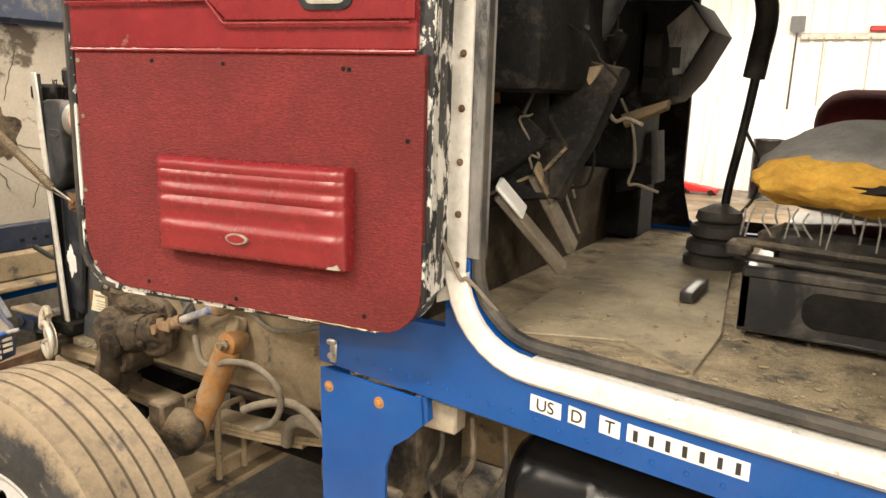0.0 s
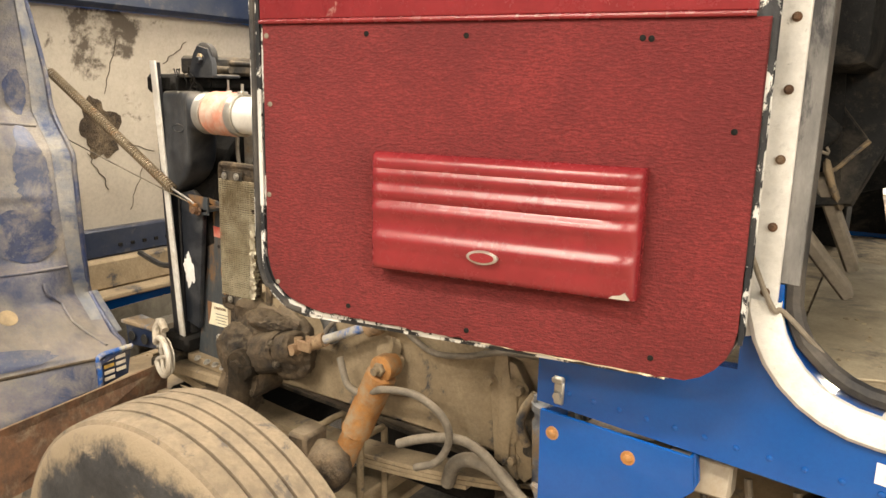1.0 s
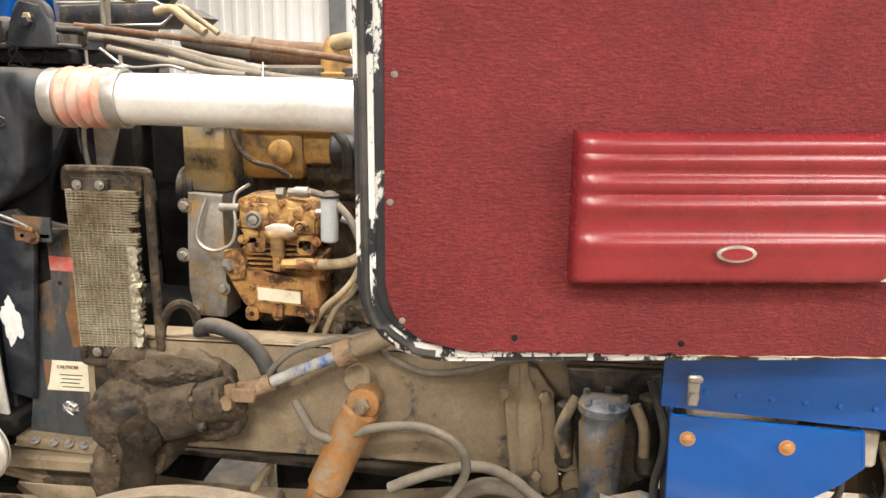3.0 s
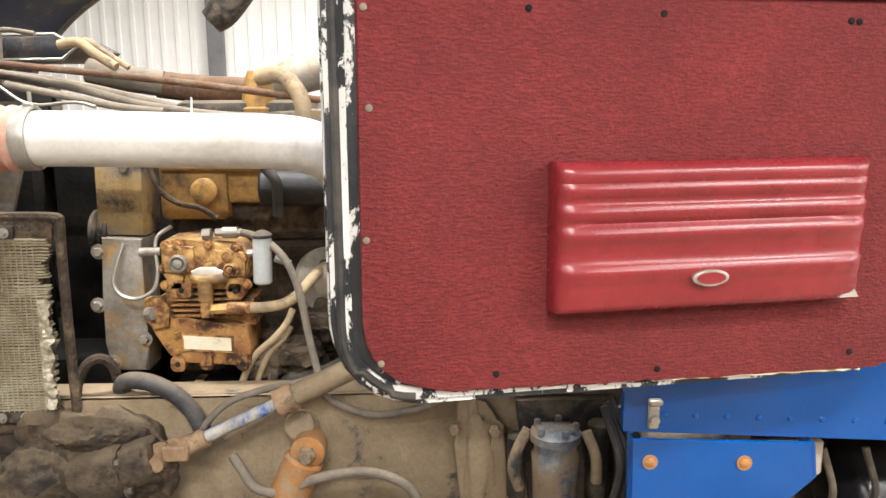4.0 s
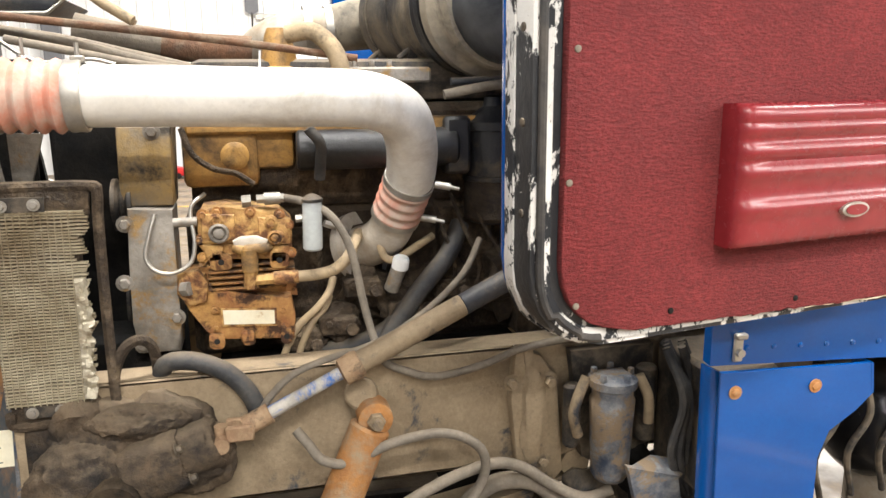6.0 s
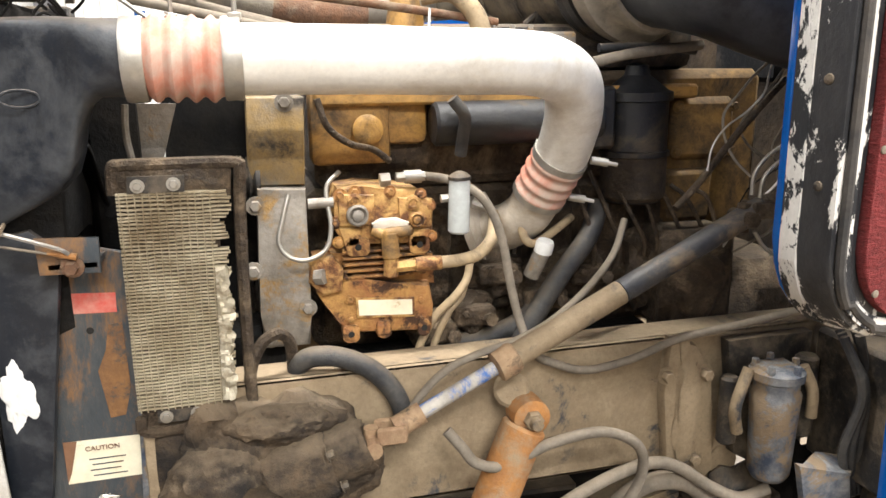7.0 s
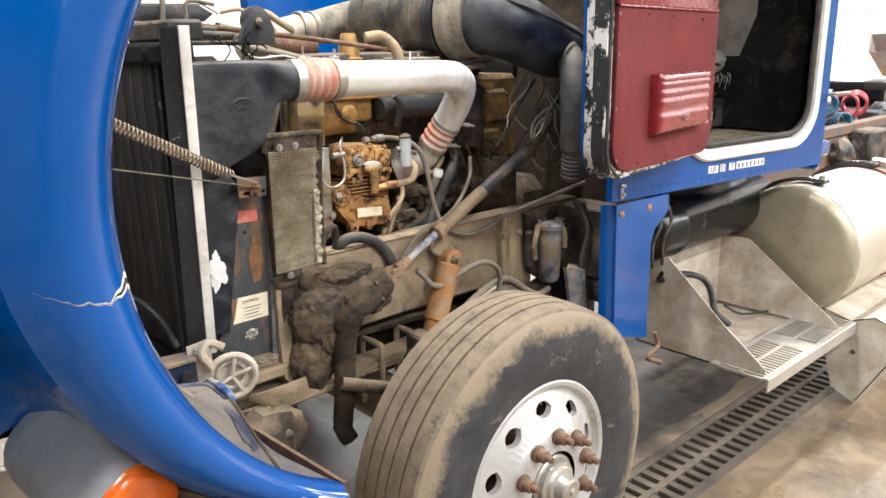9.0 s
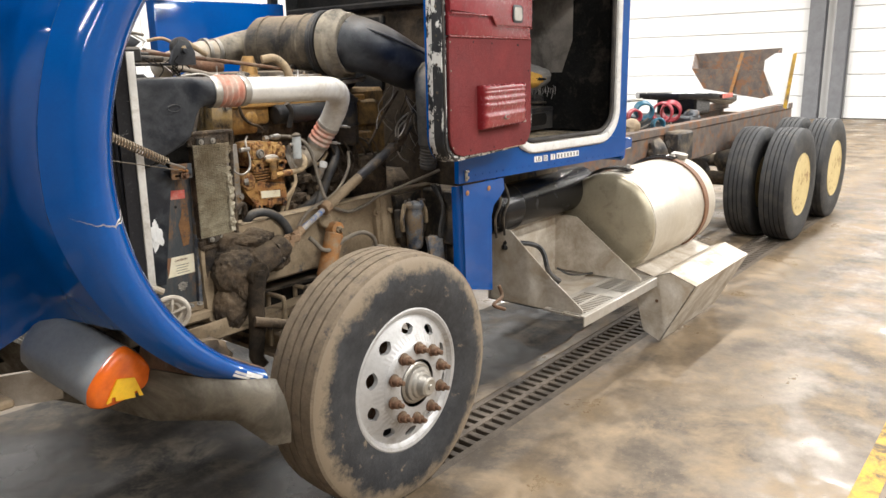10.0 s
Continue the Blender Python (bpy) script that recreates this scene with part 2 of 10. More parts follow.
M["hose_dark"] = mat("dark_rubber_hose", (0.030, 0.031, 0.034), (0.075, 0.070, 0.062), 0.65, scale=16, bump=0.25, settle=0.7)
M["hose_tan"] = mat("tan_dusty_hose", (0.40, 0.30, 0.175), (0.27, 0.205, 0.13), 0.8, scale=18, bump=0.25, dirt=(0.12, 0.095, 0.065), dirt_at=0.66, dirt_scale=14, dirt_soft=0.08)
M["tape_blue"] = mat("worn_blue_paint_mark", (0.50, 0.47, 0.42), (0.30, 0.27, 0.23), 0.55, scale=26, mix=0.6, bump=0.2, dirt=(0.06, 0.15, 0.42), dirt_at=0.56, dirt_scale=12, dirt_soft=0.05)
M["blue_rust"] = mat("worn_blue_cylinder", (0.040, 0.055, 0.088), (0.24, 0.24, 0.235), 0.55, scale=16, mix=0.7, bump=0.4, dirt=(0.22, 0.16, 0.10), dirt_at=0.53, dirt_scale=14, dirt_soft=0.05)
M["fins"] = mat("dusty_cooler_fins", (0.58, 0.52, 0.38), (0.36, 0.30, 0.195), 0.5, metal=0.45, scale=9, mix=0.7, bump=0.3, dirt=(0.17, 0.125, 0.07), dirt_at=0.62, dirt_scale=6, dirt_soft=0.12)
M["rad"] = mat("black_radiator_core", (0.008, 0.008, 0.008), (0.024, 0.022, 0.020), 0.6, scale=9, mix=0.7, fine=160, bump=0.4, dirt=(0.075, 0.066, 0.055), dirt_at=0.64, dirt_scale=8, dirt_soft=0.12, stretch=(1, 1, 0.12))
M["cab_dark"] = mat("dark_cab_lining", (0.005, 0.0055, 0.006), (0.011, 0.011, 0.011), 0.75, scale=10, bump=0.25, dirt=(0.06, 0.052, 0.042), dirt_at=0.68, dirt_scale=7, dirt_soft=0.1, settle=0.45, speck=0.3, spec=0.2)
M["cab_floor"] = mat("dusty_cab_floor", (0.47, 0.38, 0.25), (0.26, 0.21, 0.145), 0.95, scale=13, mix=0.7, bump=0.7, fine=130, dirt=(0.085, 0.075, 0.062), dirt_at=0.62, dirt_scale=9, dirt_soft=0.08, speck=0.3)
M["mat_dust"] = mat("dusty_rubber_mat", (0.41, 0.345, 0.24), (0.25, 0.21, 0.15), 0.9, scale=8, bump=0.25, fine=150, dirt=(0.13, 0.115, 0.095), dirt_at=0.68, dirt_scale=7, dirt_soft=0.1)
M["foam"] = mat("yellow_seat_foam", (0.62, 0.36, 0.06), (0.48, 0.25, 0.04), 0.95, scale=14, bump=0.8, fine=60)
M["seat_cloth"] = mat("grey_torn_seat_cloth", (0.24, 0.23, 0.22), (0.13, 0.125, 0.12), 0.95, scale=8, bump=0.6, fine=140)
M["seat_red"] = mat("dark_red_seat_cloth", (0.17, 0.024, 0.026), (0.10, 0.016, 0.018), 0.95, scale=8, bump=0.4)
M["sticker"] = mat("white_sticker", (0.82, 0.82, 0.80), (0.72, 0.72, 0.70), 0.5, scale=20, bump=0.03)
M["ink"] = mat("black_ink", (0.02, 0.02, 0.025), (0.03, 0.03, 0.03), 0.6, bump=0)
M["cream_label"] = mat("cream_paper_label", (0.84, 0.78, 0.60), (0.74, 0.66, 0.46), 0.7, scale=14, bump=0.05, dirt=(0.45, 0.28, 0.12), dirt_at=0.68, dirt_scale=14, dirt_soft=0.05)
M["red_label"] = mat("faded_red_label", (0.62, 0.10, 0.075), (0.62, 0.28, 0.22), 0.6, scale=22, bump=0.05)
M["red_steel"] = mat("red_painted_steel", (0.50, 0.02, 0.02), (0.40, 0.018, 0.02), 0.4, scale=6, bump=0.05)
M["yellow"] = mat("yellow_paint", (0.55, 0.33, 0.02), (0.36, 0.23, 0.05), 0.6, scale=6, bump=0.1, dirt=(0.12, 0.09, 0.06), dirt_at=0.56, dirt_scale=7)
M["floor"] = mat("damp_stained_concrete", (0.195, 0.142, 0.086), (0.066, 0.048, 0.031), 0.42, scale=1.6, mix=0.8, fine=24, bump=0.05, rvar=0.2, dirt=(0.27, 0.20, 0.125), dirt_at=0.62, dirt_scale=2.6, dirt_soft=0.12, speck=0.25, patchy=True)
# oily concrete, darkened further to carry the truck's shadow
M["oil_floor"] = mat("oily_shaded_concrete", (0.044, 0.037, 0.030), (0.012, 0.011, 0.010), 0.62, scale=2.2, mix=0.8, fine=30, bump=0.12, rvar=0.2, dirt=(0.13, 0.108, 0.082), dirt_at=0.55, dirt_scale=4.0, dirt_soft=0.10, speck=0.35, patchy=True, spec=0.22)
M["floor_white"] = mat("wet_white_residue", (0.55, 0.54, 0.52), (0.40, 0.38, 0.34), 0.3, scale=3, bump=0.1)
M["plain_wall"] = mat("grey_plain_wall", (0.22, 0.215, 0.205), (0.18, 0.175, 0.165), 0.7, scale=2, bump=0.02)
M["bumper"] = mat("dull_dirty_bumper_metal", (0.21, 0.19, 0.155), (0.12, 0.105, 0.08), 0.40, metal=0.5, scale=6, bump=0.12, dirt=(0.06, 0.05, 0.036), dirt_at=0.54, dirt_scale=6, dirt_soft=0.12, speck=0.2)
M["wall"] = mat("white_corrugated_metal", (0.86, 0.86, 0.85), (0.80, 0.80, 0.79), 0.5, scale=1.2, bump=0.02)
M["garage_door"] = mat("white_garage_door", (0.80, 0.80, 0.79), (0.75, 0.75, 0.74), 0.5, scale=0.8, bump=0.02)
M["steel_post"] = mat("grey_steel_column", (0.16, 0.165, 0.175), (0.12, 0.12, 0.13), 0.55, scale=3, bump=0.05)
M["grate"] = mat("worn_steel_grate", (0.150, 0.120, 0.090), (0.085, 0.066, 0.048), 0.6, metal=0.3, scale=8, bump=0.3, rand=0.4, speck=0.2, dirt=(0.06, 0.05, 0.04), dirt_at=0.64, dirt_scale=9)
M["pit"] = mat("black_drain_pit", (0.012, 0.011, 0.01), (0.02, 0.018, 0.015), 0.9, bump=0.2)
M["glass_grey"] = mat("clear_plastic_canister", (0.42, 0.44, 0.43), (0.33, 0.34, 0.33), 0.2, scale=10, bump=0.05)
M["lens_orange"] = mat("orange_lamp_lens", (0.85, 0.17, 0.012), (0.75, 0.13, 0.01), 0.18, scale=20, bump=0.05, coat=0.5)
M["lens_yellow"] = mat("yellow_reflector", (0.98, 0.60, 0.03), (0.95, 0.52, 0.02), 0.2, scale=20, bump=0.05)
M["satin"] = mat("satin_grey_housing", (0.36, 0.385, 0.41), (0.30, 0.325, 0.35), 0.38, metal=0.5, scale=3, bump=0.05, dirt=(0.32, 0.29, 0.25), dirt_at=0.72, dirt_scale=5, dirt_soft=0.15)
M["tank_head"] = mat("yellowed_tank_end", (0.42, 0.375, 0.275), (0.31, 0.27, 0.19), 0.40, metal=0.45, scale=3, bump=0.10, dirt=(0.17, 0.14, 0.10), dirt_at=0.68, dirt_scale=7, dirt_soft=0.1, speck=0.15)
M["gloss_black"] = mat("gloss_black_enamel", (0.007, 0.007, 0.008), (0.014, 0.014, 0.015), 0.22, scale=6, bump=0.05, rvar=0.08, dirt=(0.05, 0.045, 0.04), dirt_at=0.80, dirt_scale=9, dirt_soft=0.1)
M["lining_grey"] = mat("dusty_grey_lining_cloth", (0.27, 0.245, 0.22), (0.16, 0.147, 0.13), 0.9, scale=5, mix=0.7, fine=200, bump=0.3, dirt=(0.03, 0.027, 0.024), dirt_at=0.64, dirt_scale=4, dirt_soft=0.14)
M["strap"] = mat("brown_tank_strap", (0.23, 0.115, 0.06), (0.17, 0.09, 0.055), 0.7, scale=10, bump=0.2)
M["red_hose"] = mat("red_air_line", (0.36, 0.040, 0.055), (0.25, 0.03, 0.04), 0.4, scale=10, bump=0.05)
M["teal_hose"] = mat("blue_air_line", (0.025, 0.13, 0.20), (0.02, 0.10, 0.15), 0.4, scale=10, bump=0.05)
M["spring_steel"] = mat("brown_spring_steel", (0.27, 0.215, 0.145), (0.13, 0.095, 0.065), 0.5, metal=0.4, scale=14, bump=0.2, dirt=(0.26, 0.14, 0.065), dirt_at=0.66, dirt_scale=10, dirt_soft=0.06)
M["shaft"] = mat("blue_black_worn_shaft", (0.022, 0.026, 0.036), (0.060, 0.058, 0.056), 0.5, scale=12, bump=0.3, dirt=(0.22, 0.165, 0.105), dirt_at=0.63, dirt_scale=8, dirt_soft=0.10, settle=0.15)
M["pillar"] = mat("scuffed_grey_pillar", (0.27, 0.26, 0.25), (0.12, 0.118, 0.115), 0.6, scale=14, mix=0.7, bump=0.2, dirt=(0.05, 0.05, 0.055), dirt_at=0.60, dirt_scale=14, dirt_soft=0.05, stretch=(1, 1, 0.35))
M["navy"] = mat("dirty_dark_blue", (0.012, 0.022, 0.052), (0.035, 0.042, 0.062), 0.4, scale=8, bump=0.1, dirt=(0.16, 0.14, 0.11), dirt_at=0.70, dirt_scale=9, dirt_soft=0.1, settle=0.12)
M["rear_rubber"] = mat("grey_worn_rubber", (0.020, 0.021, 0.023), (0.040, 0.039, 0.038), 0.7, scale=9, bump=0.2, dirt=(0.085, 0.077, 0.066), dirt_at=0.70, dirt_scale=7, dirt_soft=0.15)
M["boot"] = mat("dusty_grey_rubber_boot", (0.30, 0.26, 0.195), (0.17, 0.15, 0.12), 0.85, scale=12, bump=0.2, dirt=(0.05, 0.045, 0.04), dirt_at=0.66, dirt_scale=9, dirt_soft=0.1)
M["rust_pale"] = mat("pale_rusty_joint", (0.42, 0.29, 0.17), (0.25, 0.15, 0.085), 0.75, scale=20, mix=0.7, bump=0.4, dirt=(0.10, 0.075, 0.05), dirt_at=0.62, dirt_scale=18, dirt_soft=0.06)
# dried mud covers the tyre's shoulder and thins out towards the rim with a ragged edge
nt_ = M["sidewall"].node_tree
tc_ = nt_.nodes.new("ShaderNodeTexCoord")
sp_ = nt_.nodes.new("ShaderNodeSeparateXYZ")
cb_ = nt_.nodes.new("ShaderNodeCombineXYZ")
ln_ = nt_.nodes.new("ShaderNodeVectorMath")
ln_.operation = "LENGTH"
nz_ = nt_.nodes.new("ShaderNodeTexNoise")
nz_.inputs["Scale"].default_value, nz_.inputs["Detail"].default_value, nz_.inputs["Roughness"].default_value = 7.0, 14.0, 0.78
sum_ = nt_.nodes.new("ShaderNodeMath")
sum_.operation = "MULTIPLY_ADD"
sum_.inputs[1].default_value = 0.30
edge_ = nt_.nodes.new("ShaderNodeMapRange")
edge_.inputs[1].default_value, edge_.inputs[2].default_value = 0.598, 0.650
edge_.inputs[4].default_value = 0.92
nt_.links.new(tc_.outputs["Object"], sp_.inputs[0])
nt_.links.new(tc_.outputs["Object"], nz_.inputs["Vector"])
nt_.links.new(sp_.outputs[0], cb_.inputs[0])
nt_.links.new(sp_.outputs[2], cb_.inputs[2])
nt_.links.new(cb_.outputs[0], ln_.inputs[0])
nt_.links.new(nz_.outputs[0], sum_.inputs[0])
nt_.links.new(ln_.outputs["Value"], sum_.inputs[2])
nt_.links.new(sum_.outputs[0], edge_.inputs[0])
top_ = nt_.nodes.new("ShaderNodeMix")
top_.data_type = "RGBA"
bs_ = nt_.nodes["Principled BSDF"]
old_ = bs_.inputs["Base Color"].links[0].from_socket
nt_.links.new(edge_.outputs[0], top_.inputs[0])
nt_.links.new(old_, top_.inputs[6])
top_.inputs[7].default_value = (0.265, 0.208, 0.142, 1)
nt_.links.new(top_.outputs[2], bs_.inputs["Base Color"])
M["fender_blue"] = mat("dirty_blue_fender_paint", (0.020, 0.034, 0.092), (0.040, 0.048, 0.082), 0.4, scale=9, mix=0.6, bump=0.2, dirt=(0.20, 0.175, 0.145), dirt_at=0.62, dirt_scale=8, dirt_soft=0.14, speck=0.30)
M["fender_scuff"] = mat("scuffed_blue_rim", (0.004, 0.075, 0.30), (0.01, 0.05, 0.17), 0.4, scale=9, bump=0.15, dirt=(0.30, 0.27, 0.22), dirt_at=0.55, dirt_scale=9, dirt_soft=0.06, speck=0.3)
M["oily_black"] = mat("oily_black_paint", (0.010, 0.011, 0.014), (0.024, 0.023, 0.022), 0.5, scale=10, bump=0.25, dirt=(0.11, 0.085, 0.055), dirt_at=0.70, dirt_scale=9, dirt_soft=0.10, speck=0.08)
# oil mark that also carries painted shade below the truck
M["oil"] = mat("oily_shaded_stain", (0.016, 0.012, 0.009), (0.030, 0.022, 0.015), 0.45, scale=6, bump=0.05, fine=30)
# the stain and the shade painted into it thin out towards a cloudy rim
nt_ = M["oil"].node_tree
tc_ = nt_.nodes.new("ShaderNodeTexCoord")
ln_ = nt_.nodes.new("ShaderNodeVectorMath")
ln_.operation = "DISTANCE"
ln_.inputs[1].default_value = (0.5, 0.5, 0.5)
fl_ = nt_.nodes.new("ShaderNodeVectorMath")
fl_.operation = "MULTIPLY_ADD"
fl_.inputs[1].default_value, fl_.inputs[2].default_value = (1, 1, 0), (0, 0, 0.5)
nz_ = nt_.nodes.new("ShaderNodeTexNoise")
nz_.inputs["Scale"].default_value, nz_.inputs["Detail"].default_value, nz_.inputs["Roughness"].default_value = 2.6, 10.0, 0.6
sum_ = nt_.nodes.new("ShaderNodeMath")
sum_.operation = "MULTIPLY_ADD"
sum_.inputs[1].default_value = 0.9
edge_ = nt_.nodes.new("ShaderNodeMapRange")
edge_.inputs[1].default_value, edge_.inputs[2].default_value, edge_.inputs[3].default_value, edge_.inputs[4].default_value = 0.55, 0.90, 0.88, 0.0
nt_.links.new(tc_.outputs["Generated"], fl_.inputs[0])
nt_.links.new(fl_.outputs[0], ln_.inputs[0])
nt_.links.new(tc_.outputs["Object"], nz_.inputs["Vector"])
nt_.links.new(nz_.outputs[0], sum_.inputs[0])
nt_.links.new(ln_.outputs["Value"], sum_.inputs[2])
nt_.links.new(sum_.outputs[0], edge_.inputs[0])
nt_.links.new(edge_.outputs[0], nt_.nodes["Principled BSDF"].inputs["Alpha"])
M["door_edge"] = mat("flaking_black_door_paint", (0.012, 0.013, 0.016), (0.03, 0.031, 0.034), 0.5, scale=10, bump=0.25, dirt=(0.66, 0.65, 0.62), dirt_at=0.565, dirt_scale=15, dirt_soft=0.012, stretch=(1, 1, 0.6))
M["mud"] = mat("caked_brown_mud", (0.150, 0.102, 0.058), (0.055, 0.038, 0.023), 0.8, scale=9, mix=0.7, bump=0.8, fine=60, dist=0.012, dirt=(0.013, 0.010, 0.008), dirt_at=0.55, dirt_scale=6, dirt_soft=0.12, settle=0.8, speck=0.35)
M["cast_yellow"] = mat("worn_yellow_grey_casting", (0.42, 0.27, 0.085), (0.16, 0.15, 0.135), 0.55, scale=6, mix=0.75, bump=0.3, dirt=(0.05, 0.042, 0.034), dirt_at=0.62, dirt_scale=9, dirt_soft=0.08, settle=0.3, speck=0.2)
M["rust_comp"] = mat("red_rusty_casting", (0.30, 0.12, 0.042), (0.48, 0.26, 0.075), 0.7, scale=14, mix=0.8, bump=0.5, dirt=(0.06, 0.028, 0.014), dirt_at=0.56, dirt_scale=18, dirt_soft=0.06, settle=0.3)
M["crumple"] = mat("crumpled_aluminium", (0.62, 0.57, 0.45), (0.46, 0.41, 0.30), 0.42, metal=0.5, scale=16, bump=0.5, dirt=(0.22, 0.17, 0.105), dirt_at=0.62, dirt_scale=14, dirt_soft=0.08)
M["ochre"] = mat("dark_ochre_engine_paint", (0.26, 0.145, 0.038), (0.12, 0.070, 0.026), 0.6, scale=12, bump=0.3, dirt=(0.030, 0.022, 0.014), dirt_at=0.56, dirt_scale=10, dirt_soft=0.12, settle=0.4, speck=0.2)
M["rust_streak"] = mat("brown_rust_streak", (0.27, 0.135, 0.05), (0.17, 0.085, 0.038), 0.8, scale=24, mix=0.7, bump=0.4, dirt=(0.07, 0.065, 0.06), dirt_at=0.60, dirt_scale=22, dirt_soft=0.06)
M["rear_rust"] = mat("rusty_brown_rear_steel", (0.17, 0.13, 0.10), (0.085, 0.072, 0.068), 0.65, scale=8, mix=0.7, bump=0.3, dirt=(0.22, 0.105, 0.05), dirt_at=0.60, dirt_scale=7, dirt_soft=0.07, speck=0.2)
M["ceiling"] = mat("grey_ceiling", (0.36, 0.36, 0.35), (0.30, 0.30, 0.29), 0.7, scale=1, bump=0.03)

# ---- mesh helpers ----
BASE = {}


def thing(name, base, label, category, group="", kind=""):
    ob = new(name)
    ob.empty_display_size = 0.05
    ob.location = base
    BASE[ob.name] = Vector(base)
    return tagged(ob, label, category, group, kind)


def to_mesh(name, bm, material, base=(0, 0, 0), smooth=40):
    bmesh.ops.remove_doubles(bm, verts=bm.verts, dist=1e-5)
    bmesh.ops.recalc_face_normals(bm, faces=bm.faces)
    bmesh.ops.translate(bm, verts=bm.verts, vec=-Vector(base))
    me = bpy.data.meshes.new(name)
    if smooth:
        for f in bm.faces:
            f.smooth = True
        for e in bm.edges:
            if len(e.link_faces) == 2 and e.calc_face_angle(0) > radians(smooth):
                e.smooth = False
    bm.to_mesh(me)
    bm.free()
    for k in (material if isinstance(material, (list, tuple)) else [material]):
        me.materials.append(M[k])
    return me


def part(name, bm, material, parent, label="", smooth=40):
    """One mesh object under a thing or a part; the bmesh is in world metres."""
    base = BASE[parent.name]
    ob = new(name, to_mesh(name, bm, material, base, smooth))
    ob.parent = parent
    BASE[ob.name] = base
    return tagged(ob, label)


def solo(name, bm, material, label, category, base=None, group="", kind="", smooth=40):
    """A thing that is one mesh."""
    if base is None:
        vs = [v.co for v in bm.verts]
        base = (sum(v.x for v in vs) / len(vs), sum(v.y for v in vs) / len(vs), min(v.z for v in vs))
    ob = new(name, to_mesh(name, bm, material, base, smooth))
    ob.location = base
    BASE[ob.name] = Vector(base)
    return tagged(ob, label, category, group, kind)


def islands(bm):
    """The loose pieces of a bmesh, each as a bmesh of its own."""
    left, out = set(bm.faces), []
    while left:
        todo, got = [left.pop()], []
        while todo:
            f = todo.pop()
            got.append(f)
            for v in f.verts:
                for g in v.link_faces:
                    if g in left:
                        left.discard(g)
                        todo.append(g)
        nb, seen = bmesh.new(), {}
        for f in got:
            vs = []
            for v in f.verts:
                if v not in seen:
                    seen[v] = nb.verts.new(v.co)
                vs.append(seen[v])
            nb.faces.new(vs)
        out.append(nb)
    bm.free()
    return out


def B():
    return bmesh.new()


def box(bm, lo, hi, bevel=0.0, m=None, seg=1, mi=0):
    """A box between two corners, bevelled, then moved by m."""
    lo, hi = Vector(lo), Vector(hi)
    r = bmesh.ops.create_cube(bm, size=1.0, matrix=Matrix.LocRotScale((lo + hi) / 2, None, [max(abs(a - b), 1e-4) for a, b in zip(hi, lo)]))
    vs = r["verts"]
    if bevel:
        es = list({e for v in vs for e in v.link_edges})
        out = bmesh.ops.bevel(bm, geom=es, offset=bevel, segments=seg, profile=0.5, affect="EDGES", clamp_overlap=True)
        vs = list({v for f in out["faces"] for v in f.verts} | {v for v in vs if v.is_valid})
        todo, vs = list(vs), set(vs)
        while todo:
            for e in todo.pop().link_edges:
                for v in e.verts:
                    if v not in vs:
                        vs.add(v)
                        todo.append(v)
        vs = list(vs)
    if m is not None:
        bmesh.ops.transform(bm, matrix=m, verts=vs)
    if mi:
        for f in {f for v in vs for f in v.link_faces}:
            f.material_index = mi
    return bm


def frame_of(d, hint=(0, 0, 1)):
    d = Vector(d).normalized()
    h = Vector(hint)
    if abs(d.dot(h)) > 0.95:
        h = Vector((0, 1, 0))
    a = h.cross(d).normalized()
    return a, d.cross(a).normalized(), d


def ring(bm, c, a, b, r, n, r2=None, ph=0.0):
    r2 = r if r2 is None else r2
    return [bm.verts.new(Vector(c) + a * (r * math.cos(2 * math.pi * i / n + ph)) + b * (r2 * math.sin(2 * math.pi * i / n + ph))) for i in range(n)]


def bridge(bm, p, q, mi=0, close=True):
    n = len(p)
    for i in range(n if close else n - 1):
        f = bm.faces.new((p[i], p[(i + 1) % n], q[(i + 1) % n], q[i]))
        f.material_index = mi


def lathe(bm, origin, axis, profile, n=32, mi=None, cap=True, start=0.0):
    """profile: (distance along the axis, radius) rows; mi: material index for each band."""
    a, b, d = frame_of(axis)
    rows = [ring(bm, Vector(origin) + d * h, a, b, max(r, 1e-4), n, ph=start) for h, r in profile]
    for i in range(len(rows) - 1):
        bridge(bm, rows[i], rows[i + 1], mi[i] if mi else 0)
    if cap:
        bm.faces.new(rows[0][::-1]), bm.faces.new(rows[-1])
    return bm


def cyl(bm, p, q, r, r2=None, n=16, bevel=0.0):
    p, q = Vector(p), Vector(q)
    r2 = r if r2 is None else r2
    L = (q - p).length
    prof = [(0, r), (L, r2)] if not bevel else [(0, r - bevel), (bevel, r), (L - bevel, r2), (L, r2 - bevel)]
    return lathe(bm, p, q - p, prof, n)


def smooth_path(pts, k=6):
    pts = [Vector(p) for p in pts]
    if len(pts) < 3:
        return pts
    ext = [pts[0] * 2 - pts[1]] + pts + [pts[-1] * 2 - pts[-2]]
    out = []
    for i in range(1, len(ext) - 2):
        p0, p1, p2, p3 = ext[i - 1:i + 3]
        for j in range(k):
            t = j / k
            out.append(0.5 * ((2 * p1) + (p2 - p0) * t + (2 * p0 - 5 * p1 + 4 * p2 - p3) * t * t + (3 * p1 - p0 - 3 * p2 + p3) * t ** 3))
    return out + [pts[-1]]


